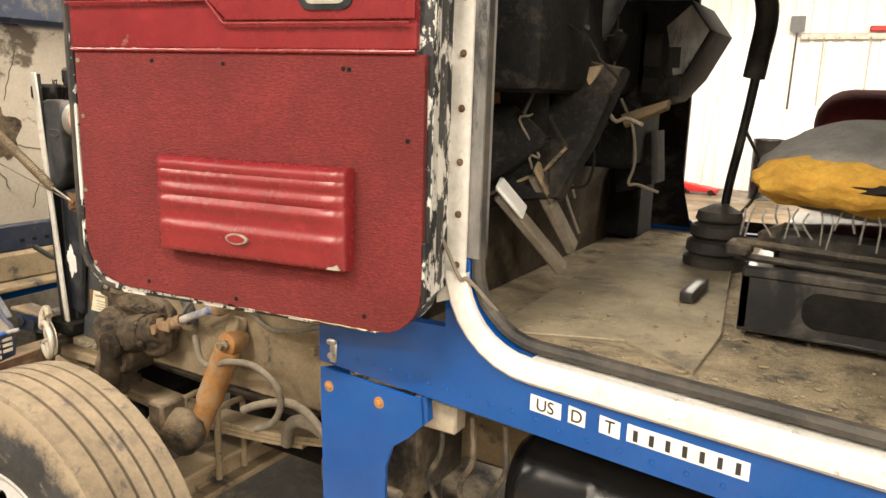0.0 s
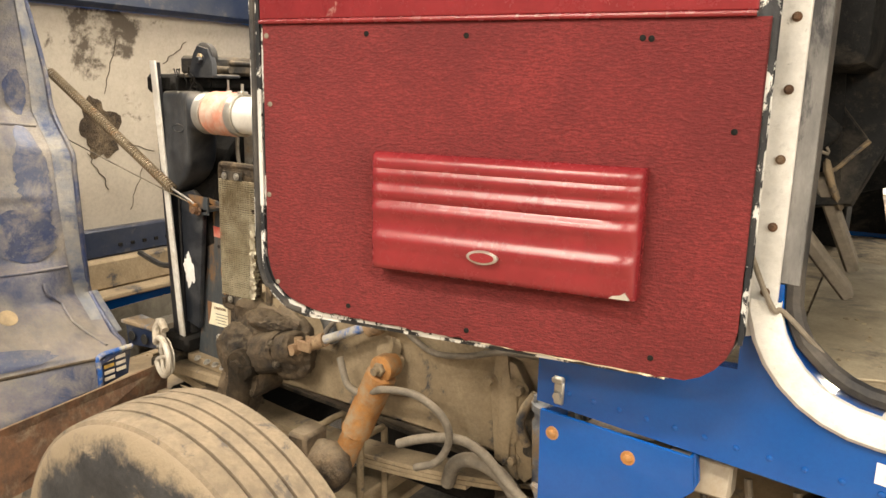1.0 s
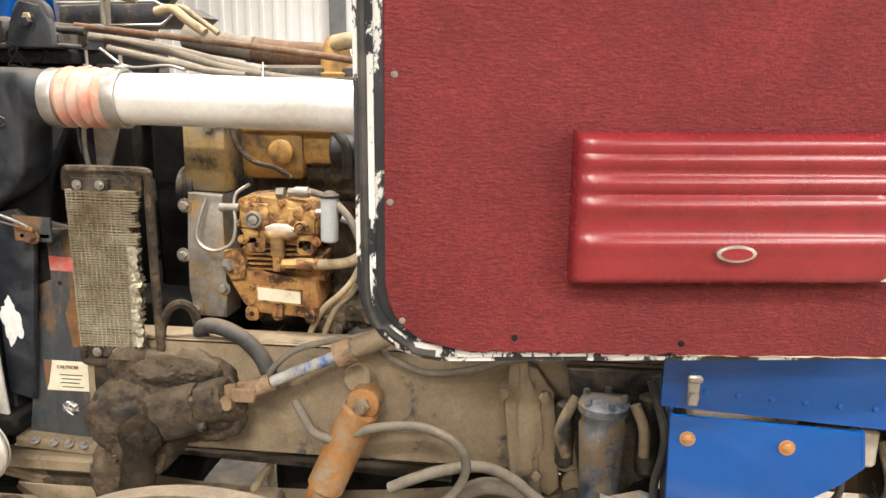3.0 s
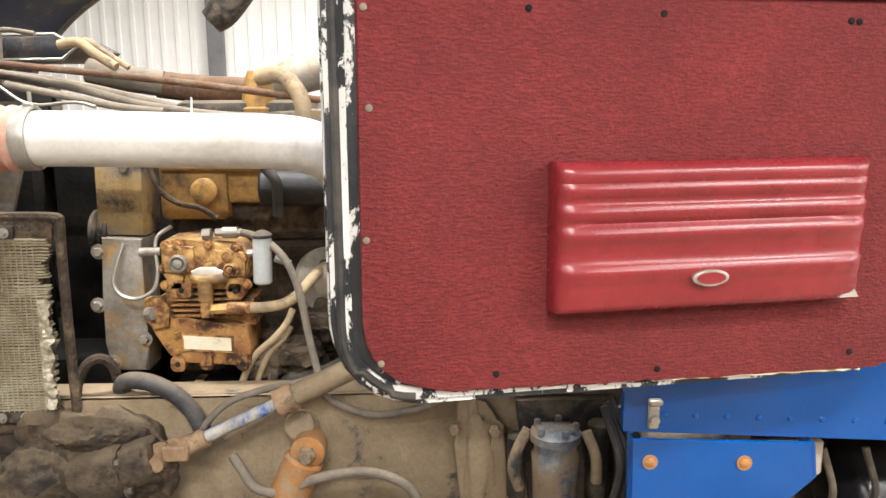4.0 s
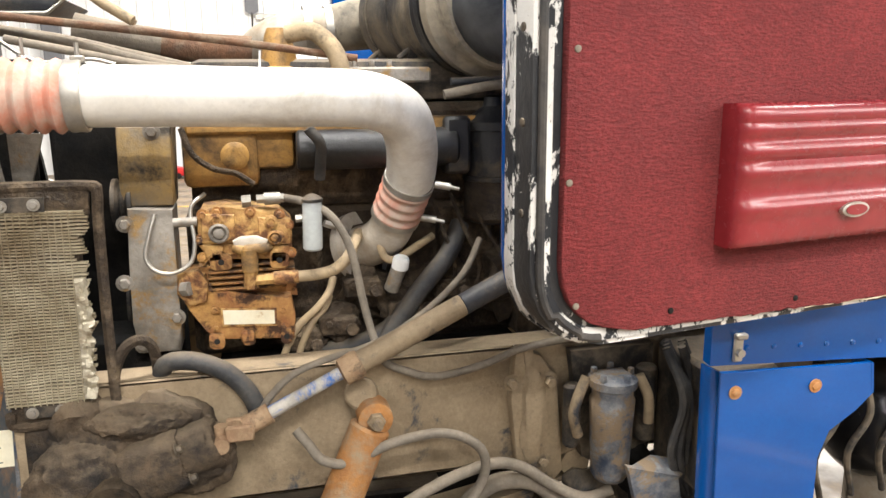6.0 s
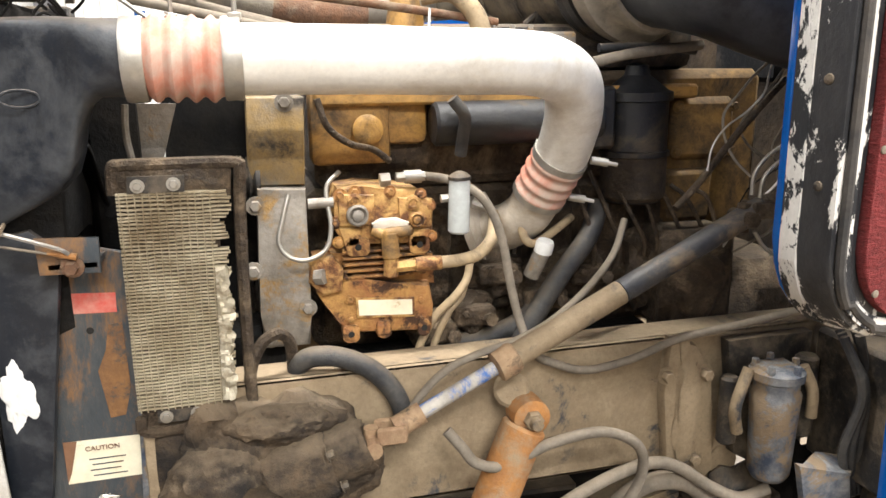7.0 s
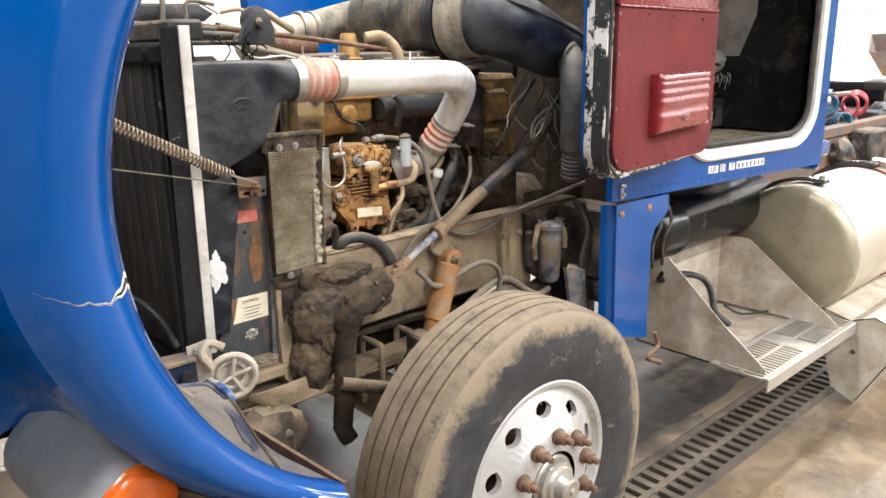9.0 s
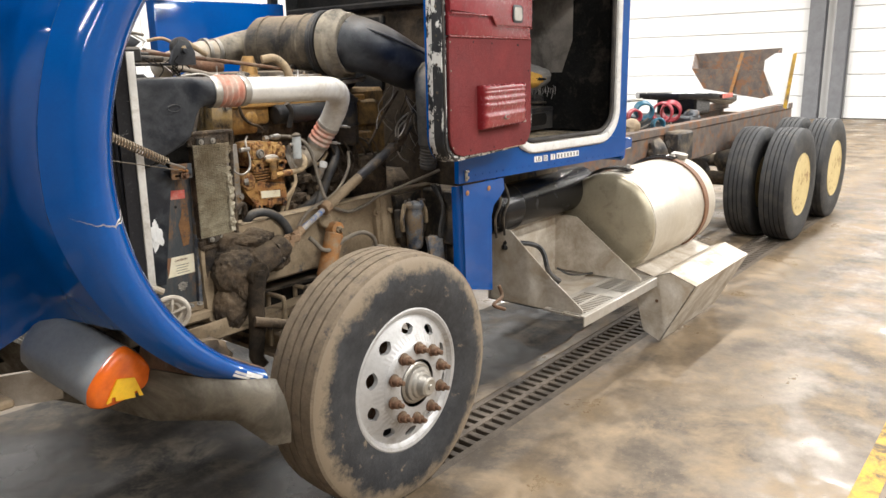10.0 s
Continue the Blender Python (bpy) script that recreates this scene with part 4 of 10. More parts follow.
FW = Vector((-1.890, 1.188, 0.402))
t_me = tyre_mesh(0.537, 0.285, 0.292, "tread", "front_tyre")
for k, (y, turn) in enumerate(((FW.y, 0.0), (2 * CY - FW.y, math.pi))):
    w = put("front_wheel", t_me, (FW.x, y, FW.z), truck, "dusty ribbed front tyre with worn black sidewall", turn)
    put("rim", disc_mesh("front_rim", "steel_wheel", 0.296, -0.122, -0.150), (0, 0, 0), w, "grey steel disc wheel with oval holes")
    b = B()
    lathe(b, (0, 0, 0), (0, 1, 0), [(-0.1, 0.09), (-0.165, 0.088), (-0.17, 0.082), (-0.17, 0.075), (-0.185, 0.072), (-0.19, 0.06), (-0.20, 0.055), (-0.205, 0.045), (-0.235, 0.040), (-0.24, 0.032), (-0.24, 0.012), (-0.245, 0.01)], 32)
    put("hub", to_mesh("hub", b, "zinc", smooth=30), (0, 0, 0), w, "grey steel hub cap")
    b = B()
    bolt(b, (0, -0.17, 0), (0, -1, 0), 0.007, 0.012)
    hb = to_mesh("hub_bolt", b, "zinc")
    for i in range(8):
        a = 2 * math.pi * i / 8
        put("hub_bolt", hb, (0.066 * math.cos(a), 0, 0.066 * math.sin(a)), w)
    b = B()
    lathe(b, (0, -0.168, 0), (0, -1, 0), [(0, 0.026), (0.008, 0.026), (0.010, 0.02), (0.032, 0.019), (0.036, 0.014), (0.036, 0.011), (0.056, 0.010), (0.058, 0.007)], 12)
    nut = to_mesh("lug_nut", b, "rust", smooth=50)
    for i in range(10):
        a = 2 * math.pi * (i + 0.35) / 10
        put("lug_nut", nut, (0.150 * math.cos(a), 0, 0.150 * math.sin(a)), w, "rusty lug nut")
    b = B()
    lathe(b, (0, 0, 0), (0, 1, 0), [(-0.03, 0.2), (0.13, 0.2)], 32)
    put("brake_drum", to_mesh("brake_drum", b, "rust"), (0, 0, 0), w, "rusty brake drum")

t_me = tyre_mesh(0.558, 0.275, 0.300, "rubber", "rear_tyre")
b = B()
lathe(b, (0, 0, 0), (0, 1, 0), [(-0.118, 0.312), (-0.125, 0.308), (-0.12, 0.293), (-0.08, 0.285), (0.02, 0.272), (0.08, 0.255), (0.10, 0.20), (0.10, 0.11), (0.02, 0.105), (-0.04, 0.095), (-0.05, 0.05)], 48)
dish = to_mesh("rear_rim", b, "cream_wheel", smooth=35)
for x in (3.93, 5.30):
    for y, turn in ((1.16, 0.0), (1.50, math.pi), (2 * CY - 1.16, math.pi), (2 * CY - 1.50, 0.0)):
        w = put("rear_wheel", t_me, (x, y, 0.425), truck, "black worn rear dual tyre", turn)
        put("rim", dish, (0, 0, 0), w, "cream yellow rusty steel wheel")
    b = B()
    cyl(b, (x, 1.3, 0.43), (x, 2 * CY - 1.3, 0.43), 0.075, n=16)
    lump(b, (x, CY, 0.45), (0.2, 0.22, 0.2), 3 + x, 0.1)
    P("rear_axle", b, "dust_black", "dusty black rear axle")

# ---- frame rails and rear chassis ----
for k, (y, s) in enumerate(((1.755, 1), (2 * CY - 1.755, -1))):
    b = B()
    for z0, z1, y0, y1 in ((0.745, 1.03, 0, 0.010), (0.745, 0.755, 0, 0.085), (1.02, 1.03, 0, 0.085)):
        box(b, (-2.345, y + s * y0, z0), (0.45, y + s * y1, z1), 0.003)
    P("frame_rail", b, "dust_metal", "dusty brown steel frame rail", smooth=0)
    b = B()
    for z0, z1, y0, y1 in ((0.745, 1.03, 0, 0.010), (0.745, 0.755, 0, 0.085), (1.02, 1.03, 0, 0.085)):
        box(b, (0.451, y + s * y0, z0), (6.1, y + s * y1, z1), 0.003)
    P("rear_rail", b, "rear_rust", "rusty dark rear frame rail", smooth=0)
for x in (-2.30, 0.9, 2.6, 4.3, 6.0):
    b = B()
    box(b, (x - 0.05, 1.77, 0.80), (x + 0.05, 2 * CY - 1.77, 0.98), 0.006)
    P("cross_member", b, "dust_metal", smooth=0)

# ---- fuel tank ----
b = B()
TY, TZ, TR = 1.30, 0.645, 0.325
lathe(b, (0.262, TY, TZ), (1, 0, 0), [(0.0, 0.02), (0.0, 0.275), (0.003, 0.29), (0.012, 0.306), (0.026, TR - 0.006), (0.045, TR), (1.09, TR), (1.115, TR - 0.012), (1.14, 0.27), (1.15, 0.1)], 64)
tank = P("fuel_tank", b, "tank", "dull cylindrical aluminium fuel tank")
for x, m_ in ((1.135, "strap"),):
    b = B()
    lathe(b, (x, TY, TZ), (1, 0, 0), [(0, TR + 0.002), (0, TR + 0.012), (0.06, TR + 0.012), (0.06, TR + 0.002)], 64, cap=False)
    P("tank_strap", b, "strap" if m_ == "strap" else "black_clean", "brown tank strap" if m_ == "strap" else "black tank strap", tank)
b = B()  # yellowed dished end
lathe(b, (0.262, TY, TZ), (1, 0, 0), [(-0.022, 0.0), (-0.018, 0.12), (-0.009, 0.22), (-0.001, 0.272), (0.003, 0.292), (0.012, 0.3095), (0.025, 0.3215), (0.040, 0.3275), (0.047, 0.3275), (0.05, 0.3255)], 64, cap=False)
P("tank_end", b, "tank_head", "yellowed dented tank end", tank, 50)
b = B()
lathe(b, (0.318, TY, TZ), (1, 0, 0), [(0, TR), (0.002, TR + 0.004), (0.008, TR + 0.005), (0.011, TR + 0.0)], 64, cap=False)
P("weld_seam", b, "alu_dirty", "", tank)
for x in (0.43, 1.135):  # black straps over the top, with a rubber edge and tensioning bolt
    for w_, o_, m_, nm in ((0.068, 0.018, "gloss_black", "top_strap"), (0.086, 0.013, "rubber", "strap_rubber")):
        b = B()
        rows = []
        for i in range(13):
            a = radians(-14 + 74 * i / 12)
            r0, r1 = TR + 0.0125, TR + 0.0125 + o_
            rows.append([b.verts.new((x + 0.03 + dx, TY + r * math.sin(a), TZ + r * math.cos(a))) for dx, r in ((-w_ / 2, r0), (-w_ / 2, r1), (w_ / 2, r1), (w_ / 2, r0))])
        for p, q in zip(rows, rows[1:]):
            bridge(b, p, q)
        b.faces.new(rows[0]), b.faces.new(rows[-1])
        P(nm, b, m_, "black steel strap over the tank" if nm == "top_strap" else "", tank, 30)
    b = B()
    a = radians(-10)
    bolt(b, (x + 0.03, TY + (TR + 0.03) * math.sin(a), TZ + (TR + 0.03) * math.cos(a)), (0, math.sin(a), math.cos(a)), 0.014, 0.02)
    P("strap_bolt", b, "zinc", "", tank)
b = B()
lathe(b, (1.29, 1.24, TZ + 0.30), (0, -0.2, 1), [(0, 0.045), (0.03, 0.045), (0.03, 0.055), (0.055, 0.055), (0.058, 0.03)], 24)
P("filler_cap", b, "zinc", "grey metal filler cap", tank)
b = B()
lathe(b, (-0.64, 1.585, 0.845), (1, 0, 0), [(0, 0.02), (0.0, 0.05), (0.012, 0.095), (0.04, 0.125), (0.06, 0.135), (0.20, 0.135), (0.205, 0.139), (0.225, 0.139), (0.23, 0.135), (1.10, 0.135), (1.18, 0.10), (1.20, 0.02)], 40)
P("air_tank", b, "gloss_black", "black painted cylindrical air tank")

# ---- aluminium step box and tank guard ----
b = B()
slab(b, [(-0.56, 1.62, 0.742), (-0.56, 1.464, 0.743), (-0.56, 1.184, 0.50), (-0.56, 0.99, 0.355), (-0.56, 0.99, 0.31), (-0.56, 1.62, 0.31)], (-1, 0, 0), 0.006)
slab(b, [(0.17, 1.62, 0.70), (0.17, 1.45, 0.70), (0.17, 0.99, 0.36), (0.17, 0.99, 0.336), (0.17, 1.62, 0.336)], (-1, 0, 0), 0.006)
box(b, (-0.56, 1.60, 0.31), (0.30, 1.606, 0.735))
box(b, (-0.56, 1.20, 0.31), (0.30, 1.61, 0.318))
step = P("step_box", b, "alu_dirty", "dusty folded aluminium step box", smooth=0)
b = B()
box(b, (-0.60, 0.955, 0.275), (0.34, 0.965, 0.335), 0.003)
box(b, (-0.60, 1.19, 0.325), (0.34, 1.215, 0.335), 0.003)
for y0, y1 in ((0.965, 0.984), (1.072, 1.088), (1.176, 1.19)):
    box(b, (-0.60, y0, 0.325), (0.34, y1, 0.3352))
box(b, (-0.20, 0.983, 0.325), (-0.07, 1.177, 0.3345))
for x0, n_ in ((-0.60, 14), (-0.07, 14)):
    for i in range(n_ + 1):
        x = x0 + i * 0.0286
        for y0, y1 in ((0.983, 1.073), (1.087, 1.177)):
            box(b, (x - 0.0065, y0, 0.325), (x + 0.0065, y1, 0.3345))
P("step_tread", b, "alu", "slotted aluminium step tread", step, 0)
b = B()
A_ = [Vector(p) for p in ((0.360, 1.152, 0.372), (0.360, 0.989, 0.329), (0.360, 0.883, 0.372), (0.360, 0.715, 0.309), (0.360, 0.929, -0.095), (0.360, 1.045, -0.041))]
E_ = [p + Vector((0.98, 0.0, 0.0)) for p in A_]
slab(b, A_, (-1, 0, 0), 0.005)
for i in range(5):
    if i != 4:
        q_ = [A_[i], A_[i + 1], E_[i + 1], E_[i]]
        slab(b, q_, (q_[1] - q_[0]).cross(q_[3] - q_[0]), 0.005)
guard = P("side_guard", b, "alu_dirty", "bent aluminium side guard", smooth=0)

b = B()
lathe(b, (0.355, 0.960, 0.173), (-1, 0, 0), [(0, 0.012), (0.002, 0.010)], 10)
P("guard_hole", b, "rust", "", guard)
for path in (((-0.562, 1.500, 0.667), (-0.347, 1.450, 0.620), (-0.303, 1.400, 0.568), (-0.319, 1.350, 0.460), (-0.274, 1.300, 0.396)), ((-0.579, 1.500, 0.644), (-0.436, 1.450, 0.595), (-0.332, 1.380, 0.441), (-0.271, 1.320, 0.375))):
    b = B()
    tube(b, path, 0.015, 8)
    P("battery_cable", b, "black_clean", "black loose battery cable", step)
b = B()
tube(b, [(-0.139, 1.400, 0.434), (-0.055, 1.350, 0.380), (0.178, 1.320, 0.342)], 0.006, 8)
P("ground_cable", b, "black_clean", "", step)
b = B()
tube(b, [(-0.846, 1.340, 0.507), (-0.835, 1.330, 0.443), (-0.926, 1.320, 0.423), (-0.837, 1.310, 0.376)], 0.010, 8)
P("hanging_bracket", b, "rust", "bent grey bracket under the step", step)

# ---- the open door, swung forward; u runs from its hinge to its free edge ----
DU = Vector((-0.989, -0.1454, 0))
DN = Vector((0.1454, -0.989, 0))
DO = Vector((-0.700, 1.244, 0))


def dp(u, z, out=0.0):
    return DO + DU * u + DN * out + Vector((0, 0, z))


def door_plate(bm, pts, out, thick, bevel=0.0):
    slab(bm, [dp(u, z, out) for u, z in pts], DN, thick, bevel=bevel)


def rr(u0, u1, z0, z1, r, k=6, ru=None):
    w, h = u1 - u0, z1 - z0
    return [((u0 + u1) / 2 + x, (z0 + z1) / 2 + z) for x, z in round_rect(w, h, r, k, ru)]


b = B()
door_plate(b, rr(-0.005, 0.864, 1.255, 2.06, 0.09, 6, (0.11, 0.02, 0.02, 0.11)), -0.006, 0.068, 0.006)
door = P("door", b, "door_edge", "open truck door with red trim, chipped black edges", smooth=30)
b = B()
door_plate(b, rr(0.006, 0.866, 1.252, 2.08, 0.09, 6, (0.12, 0.02, 0.02, 0.115)), -0.0745, 0.010, 0.003)
P("outer_skin", b, "blue", "blue outer door skin", door)
# window frame above
b = B()
for u0, u1, z0, z1 in ((0.0, 0.05, 2.081, 2.56), (0.81, 0.86, 2.081, 2.50), (0.0, 0.86, 2.50, 2.56)):
    door_plate(b, [(u0, z0), (u1, z0), (u1, z1), (u0, z1)], -0.01, 0.035)
P("window_frame", b, "black_paint", "", door, 0)
# free-edge rubber groove and flaking flanges
EDGE = [(0.864, z) for z in (2.06, 1.8, 1.6, 1.45, 1.375)] + [(0.754 + 0.11 * math.cos(radians(a)), 1.365 + 0.11 * math.sin(radians(a))) for a in range(-8, -91, -8)] + [(0.70, 1.255), (0.55, 1.255), (0.35, 1.255), (0.12, 1.255)]
for name, inset, o0, o1, m_ in (("edge_flange", 0.0, -0.0735, -0.050, "chips"), ("inner_flange", 0.020, -0.0055, -0.001, "chips")):
    b = B()
    rows = []
    for k, (u, z) in enumerate(EDGE):
        a_, c_ = EDGE[max(k - 1, 0)], EDGE[min(k + 1, len(EDGE) - 1)]
        t_ = Vector((c_[0] - a_[0], c_[1] - a_[1])).normalized()
        nx, nz = t_.y, -t_.x
        if u < 0.80 and z > 1.9:
            nx, nz = 1, 0
        sgn = -1
        w0, w1 = (0.0025, -0.004) if name == "edge_flange" else (-inset + 0.012, -inset - 0.006)
        rows.append([b.verts.new(dp(u + sgn * nx * w, z + sgn * nz * w, o)) for w, o in ((w0, o0), (w0, o1), (w1, o1), (w1, o0))])
    for p, q in zip(rows, rows[1:]):
        bridge(b, p, q)
    P(name, b, m_, "flaking white and black door edge", door, 0)
b = B()
tube(b, [dp(u - 0.012 if u > 0.8 else u, z + (0.012 if z < 1.3 else 0), -0.002) for u, z in EDGE[:-4]], 0.0060, 8, smooth=False)
P("edge_seal", b, "rubber", "black door rubber", door)
# carpet panel with a ragged lower edge
b = B()
low = [(0.02 + 0.775 * i / 60, 1.262 + 0.004 * noise.noise((i * 0.8, 0, 0)) + 0.003 * noise.noise((i * 2.9, 3, 0)) + 0.014 * (i / 60)) for i in range(6, 55)]
cor_h = [(0.003 + 0.09 * (1 - math.cos(radians(a))), 1.35 - 0.09 * math.sin(radians(a))) for a in range(0, 90, 15)]
cor_f = [(0.825 - 0.09 * (1 - math.cos(radians(a))), 1.37 - 0.09 * math.sin(radians(a))) for a in range(75, -1, -15)]
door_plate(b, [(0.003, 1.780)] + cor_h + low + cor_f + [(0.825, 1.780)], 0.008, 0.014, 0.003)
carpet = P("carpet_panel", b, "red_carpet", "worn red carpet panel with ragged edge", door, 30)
b = B()
tube(b, [dp(u, z - 0.0015 - 0.003 * abs(noise.noise((u * 90, 0, 0))), 0.004 + 0.003 * noise.noise((u * 50, 2, 0))) for u, z in low[:24]], 0.0018, 6, 3, radii=(1.3, 0.4))
P("torn_backing", b, "cream_label", "white torn carpet backing", carpet)
b = B()
rag = [(1.330 + 0.006 * i, 0.0015 * noise.noise((i * 0.7, 4, 0))) for i in range(20)]
door_plate(b, [(-0.005 + 2 * w, z) for z, w in rag] + [(0.0015 + w, z) for z, w in rag[::-1]], 0.0085, 0.012)
P("torn_binding", b, "chips", "white frayed edge binding", door, 0)
# upper vinyl pad with its raised arm rest
b = B()
door_plate(b, [(0.02, 1.787), (0.828, 1.787), (0.828, 2.04), (0.02, 2.04)], 0.012, 0.018, 0.005)
P("vinyl_panel", b, "red_vinyl", "dark red vinyl upper panel", door, 30)
b = B()
door_plate(b, [(0.02, 1.838), (0.42, 1.838), (0.455, 1.882), (0.828, 1.882), (0.828, 2.035), (0.02, 2.035)], 0.022, 0.012, 0.005)
P("arm_pad", b, "red_vinyl", "padded red vinyl step", door, 30)
b = B()
for z in (1.7835,):
    tube(b, [dp(u, z, 0.011) for u in (0.022, 0.2, 0.45, 0.7, 0.827)], 0.0042, 8)
P("piping", b, "red_vinyl", "pale red seam piping", door)
b = B()
tube(b, [dp(u, z, 0.0235) for u, z in ((0.03, 1.832), (0.42, 1.832), (0.46, 1.876), (0.825, 1.876))], 0.003, 6, smooth=False)
P("pad_seam", b, "red_vinyl", "", door)
# handle bowl
b = B()
door_plate(b, rr(0.140, 0.250, 1.855, 1.935, 0.02), 0.027, 0.006, 0.002)
P("handle_bezel", b, "black", "black door handle bezel", door)
b = B()
door_plate(b, rr(0.153, 0.237, 1.865, 1.925, 0.015), 0.0285, 0.004)
P("handle", b, "zinc", "grey metal inside door handle", door)

# ribbed map pocket
prof = [(1.578, 0.010), (1.579, 0.050), (1.574, 0.066), (1.566, 0.073), (1.556, 0.073), (1.551, 0.068), (1.545, 0.066), (1.540, 0.070), (1.534, 0.077), (1.527, 0.077), (1.521, 0.070), (1.516, 0.067),
        (1.511, 0.071), (1.505, 0.078), (1.498, 0.078), (1.492, 0.071), (1.488, 0.068), (1.483, 0.072), (1.477, 0.079), (1.470, 0.079), (1.464, 0.072), (1.458, 0.068), (1.446, 0.067), (1.440, 0.072), (1.434, 0.079),
        (1.427, 0.079), (1.420, 0.071), (1.412, 0.069), (1.392, 0.070), (1.383, 0.064), (1.380, 0.052), (1.382, 0.010)]
b = B()
rows = []
us = [0.143, 0.147, 0.155, 0.170] + [0.170 + 0.392 * i / 12 for i in range(1, 12)] + [0.562, 0.574, 0.580, 0.583]
prof = [(z + (0.010 if 1.46 < z < 1.55 else 0.004 if z > 1.42 else 0.0) - (0.008 if z > 1.55 else 0), 0.004 + o * 0.66) for z, o in prof]
for i, u in enumerate(us):
    e = min(i, len(us) - 1 - i)
    k = (0.80, 0.92, 0.99, 1.0)[min(e, 3)]
    flat = 0.0 if e >= 3 else (3 - e) / 3
    rows.append([b.verts.new(dp(u, z + 0.0, (o if flat == 0 else o * k + (min(o, 0.046) - o) * flat * 0.9 * k))) for z, o in prof])
for p, q in zip(rows, rows[1:]):
    bridge(b, p, q, close=False)
b.faces.new(rows[0]), b.faces.new(rows[-1][::-1])
pocket = P("map_pocket", b, "red_vinyl", "ribbed glossy red plastic map pocket", door, 50)
b = B()
o = [(0.377 + 0.026 * math.cos(a), 1.424 + 0.011 * math.sin(a)) for a in [2 * math.pi * i / 20 for i in range(20)]]
door_plate(b, o, 0.060, 0.008, 0.001)
P("badge", b, "zinc", "small oval chrome badge", pocket)
b = B()
door_plate(b, [(0.377 + (u - 0.377) * 0.78, 1.424 + (z - 1.424) * 0.7) for u, z in o], 0.0615, 0.003)
P("badge_face", b, "red_vinyl", "", pocket)
for u, z in ((0.811, 1.643), (0.818, 1.481), (0.803, 1.319), (0.035, 1.629), (0.613, 1.762), (0.435, 1.758), (0.167, 1.753), (0.155, 1.752), (0.65, 1.294), (0.42, 1.285), (0.12, 1.290), (0.815, 1.76)):
    b = B()
    lathe(b, dp(u, z, 0.0075), DN, [(0, 0.0048), (0.002, 0.0045), (0.003, 0.002)], 10)
    P("screw", b, "hose" if u > 0.7 else "dark", "", door)
b = B()
door_plate(b, [(0.150, 1.385), (0.180, 1.385), (0.175, 1.389), (0.164, 1.391), (0.157, 1.396)], 0.051, 0.004)
P("worn_corner", b, "alu", "bare worn corner", pocket, 0)

# hinge: a long white strip with knuckles and bolts
HX, HY = -0.703, 1.346
b = B()
slab(b, [(x, side_y(x) - 0.010, z) for x, z in ((-0.738, 1.30), (-0.672, 1.325), (-0.672, 2.25), (-0.738, 2.25))], (-0.13, -1, 0), 0.008, bevel=0.001)
hinge = P("hinge", b, "white_edge", "white scuffed continuous door hinge", door)
b = B()
slab(b, [(-0.700, 1.252, 1.34), (-0.722, 1.352, 1.34), (-0.722, 1.352, 2.2), (-0.700, 1.252, 2.2)], (-1, -0.2, 0), 0.006)
P("hinge_leaf", b, "chips", "", door, 0)
for i in range(6):
    b = B()
    lathe(b, dp(0.864, 1.44 + i * 0.115, -0.030), DU, [(0, 0.006), (0.002, 0.0055), (0.003, 0.002)], 10)
    P("edge_screw", b, "dust_black", "", door)
b = B()
for i in range(12):
    z = 1.37 + i * 0.072
    cyl(b, (-0.738, 1.350, z), (-0.738, 1.350, z + 0.046), 0.010, n=10)
PS("knuckle", b, "white_edge", "", hinge)
b = B()
for i in range(6):
    bolt(b, (-0.690, side_y(-0.690) - 0.010, 1.386 + i * 0.1005), (0, -1, 0), 0.0045, 0.006)
PS("hinge_bolt", b, "rust", "", hinge)
for i in range(9):
    b = B()
    z = 1.40 + i * 0.1005
    for x0, x1, z0, z1 in ((-0.731, -0.728, z, z + 0.05), (-0.731, -0.718, z, z + 0.003), (-0.731, -0.718, z + 0.047, z + 0.05)):
        slab(b, [(x, side_y(x) - 0.0112, q) for x, q in ((x0, z0), (x1, z0), (x1, z1), (x0, z1))], (-0.13, -1, 0), 0.0016)
    P("hinge_slot", b, "pit", "", hinge, 0)
b = B()
tube(b, [(-0.72, 1.30, 1.62), (-0.735, 1.27, 1.55), (-0.70, 1.325, 1.42), (-0.672, 1.33, 1.365), (-0.66, 1.345, 1.36), (-0.60, 1.36, 1.30)], 0.0042, 8)
P("limit_strap", b, "hose", "dusty door limit strap", door)

# lower blue bracket panel and the sill's rivets
b = B()
sy = lambda x: side_y(x) - 0.012
outl = [(-1.075, 1.075), (-0.775, 1.080), (-0.768, 1.020), (-0.80, 0.985), (-0.850, 0.945), (-0.868, 0.89), (-0.866, 0.482), (-1.062, 0.530)]
slab(b, [(x, sy(x), z) for x, z in outl], (-0.13, -1, 0), 0.008)
slab(b, [(-1.075, sy(-1.075), 1.075), (-1.062, sy(-1.062), 0.53), (-1.05, sy(-1.05) + 0.09, 0.55), (-1.06, sy(-1.06) + 0.09, 1.06)], (-1, 0, 0), 0.005)
slab(b, [(-0.768, sy(-0.768), 1.02), (-0.775, sy(-0.775), 1.08), (-0.775, sy(-0.775) + 0.05, 1.08), (-0.768, sy(-0.768) + 0.05, 1.02)], (1, 0, 0), 0.005)
panel = P("side_panel", b, "blue", "blue sheet metal bracket panel below the cab", smooth=20)
for x, z in ((-1.045, 1.035), (-0.888, 1.04)):
    b = B()
    bolt(b, (x, sy(x), z), (0, -1, 0), 0.0085, 0.006)
    P("bolt", b, "shock", "rusty orange bolt", panel)
b = B()
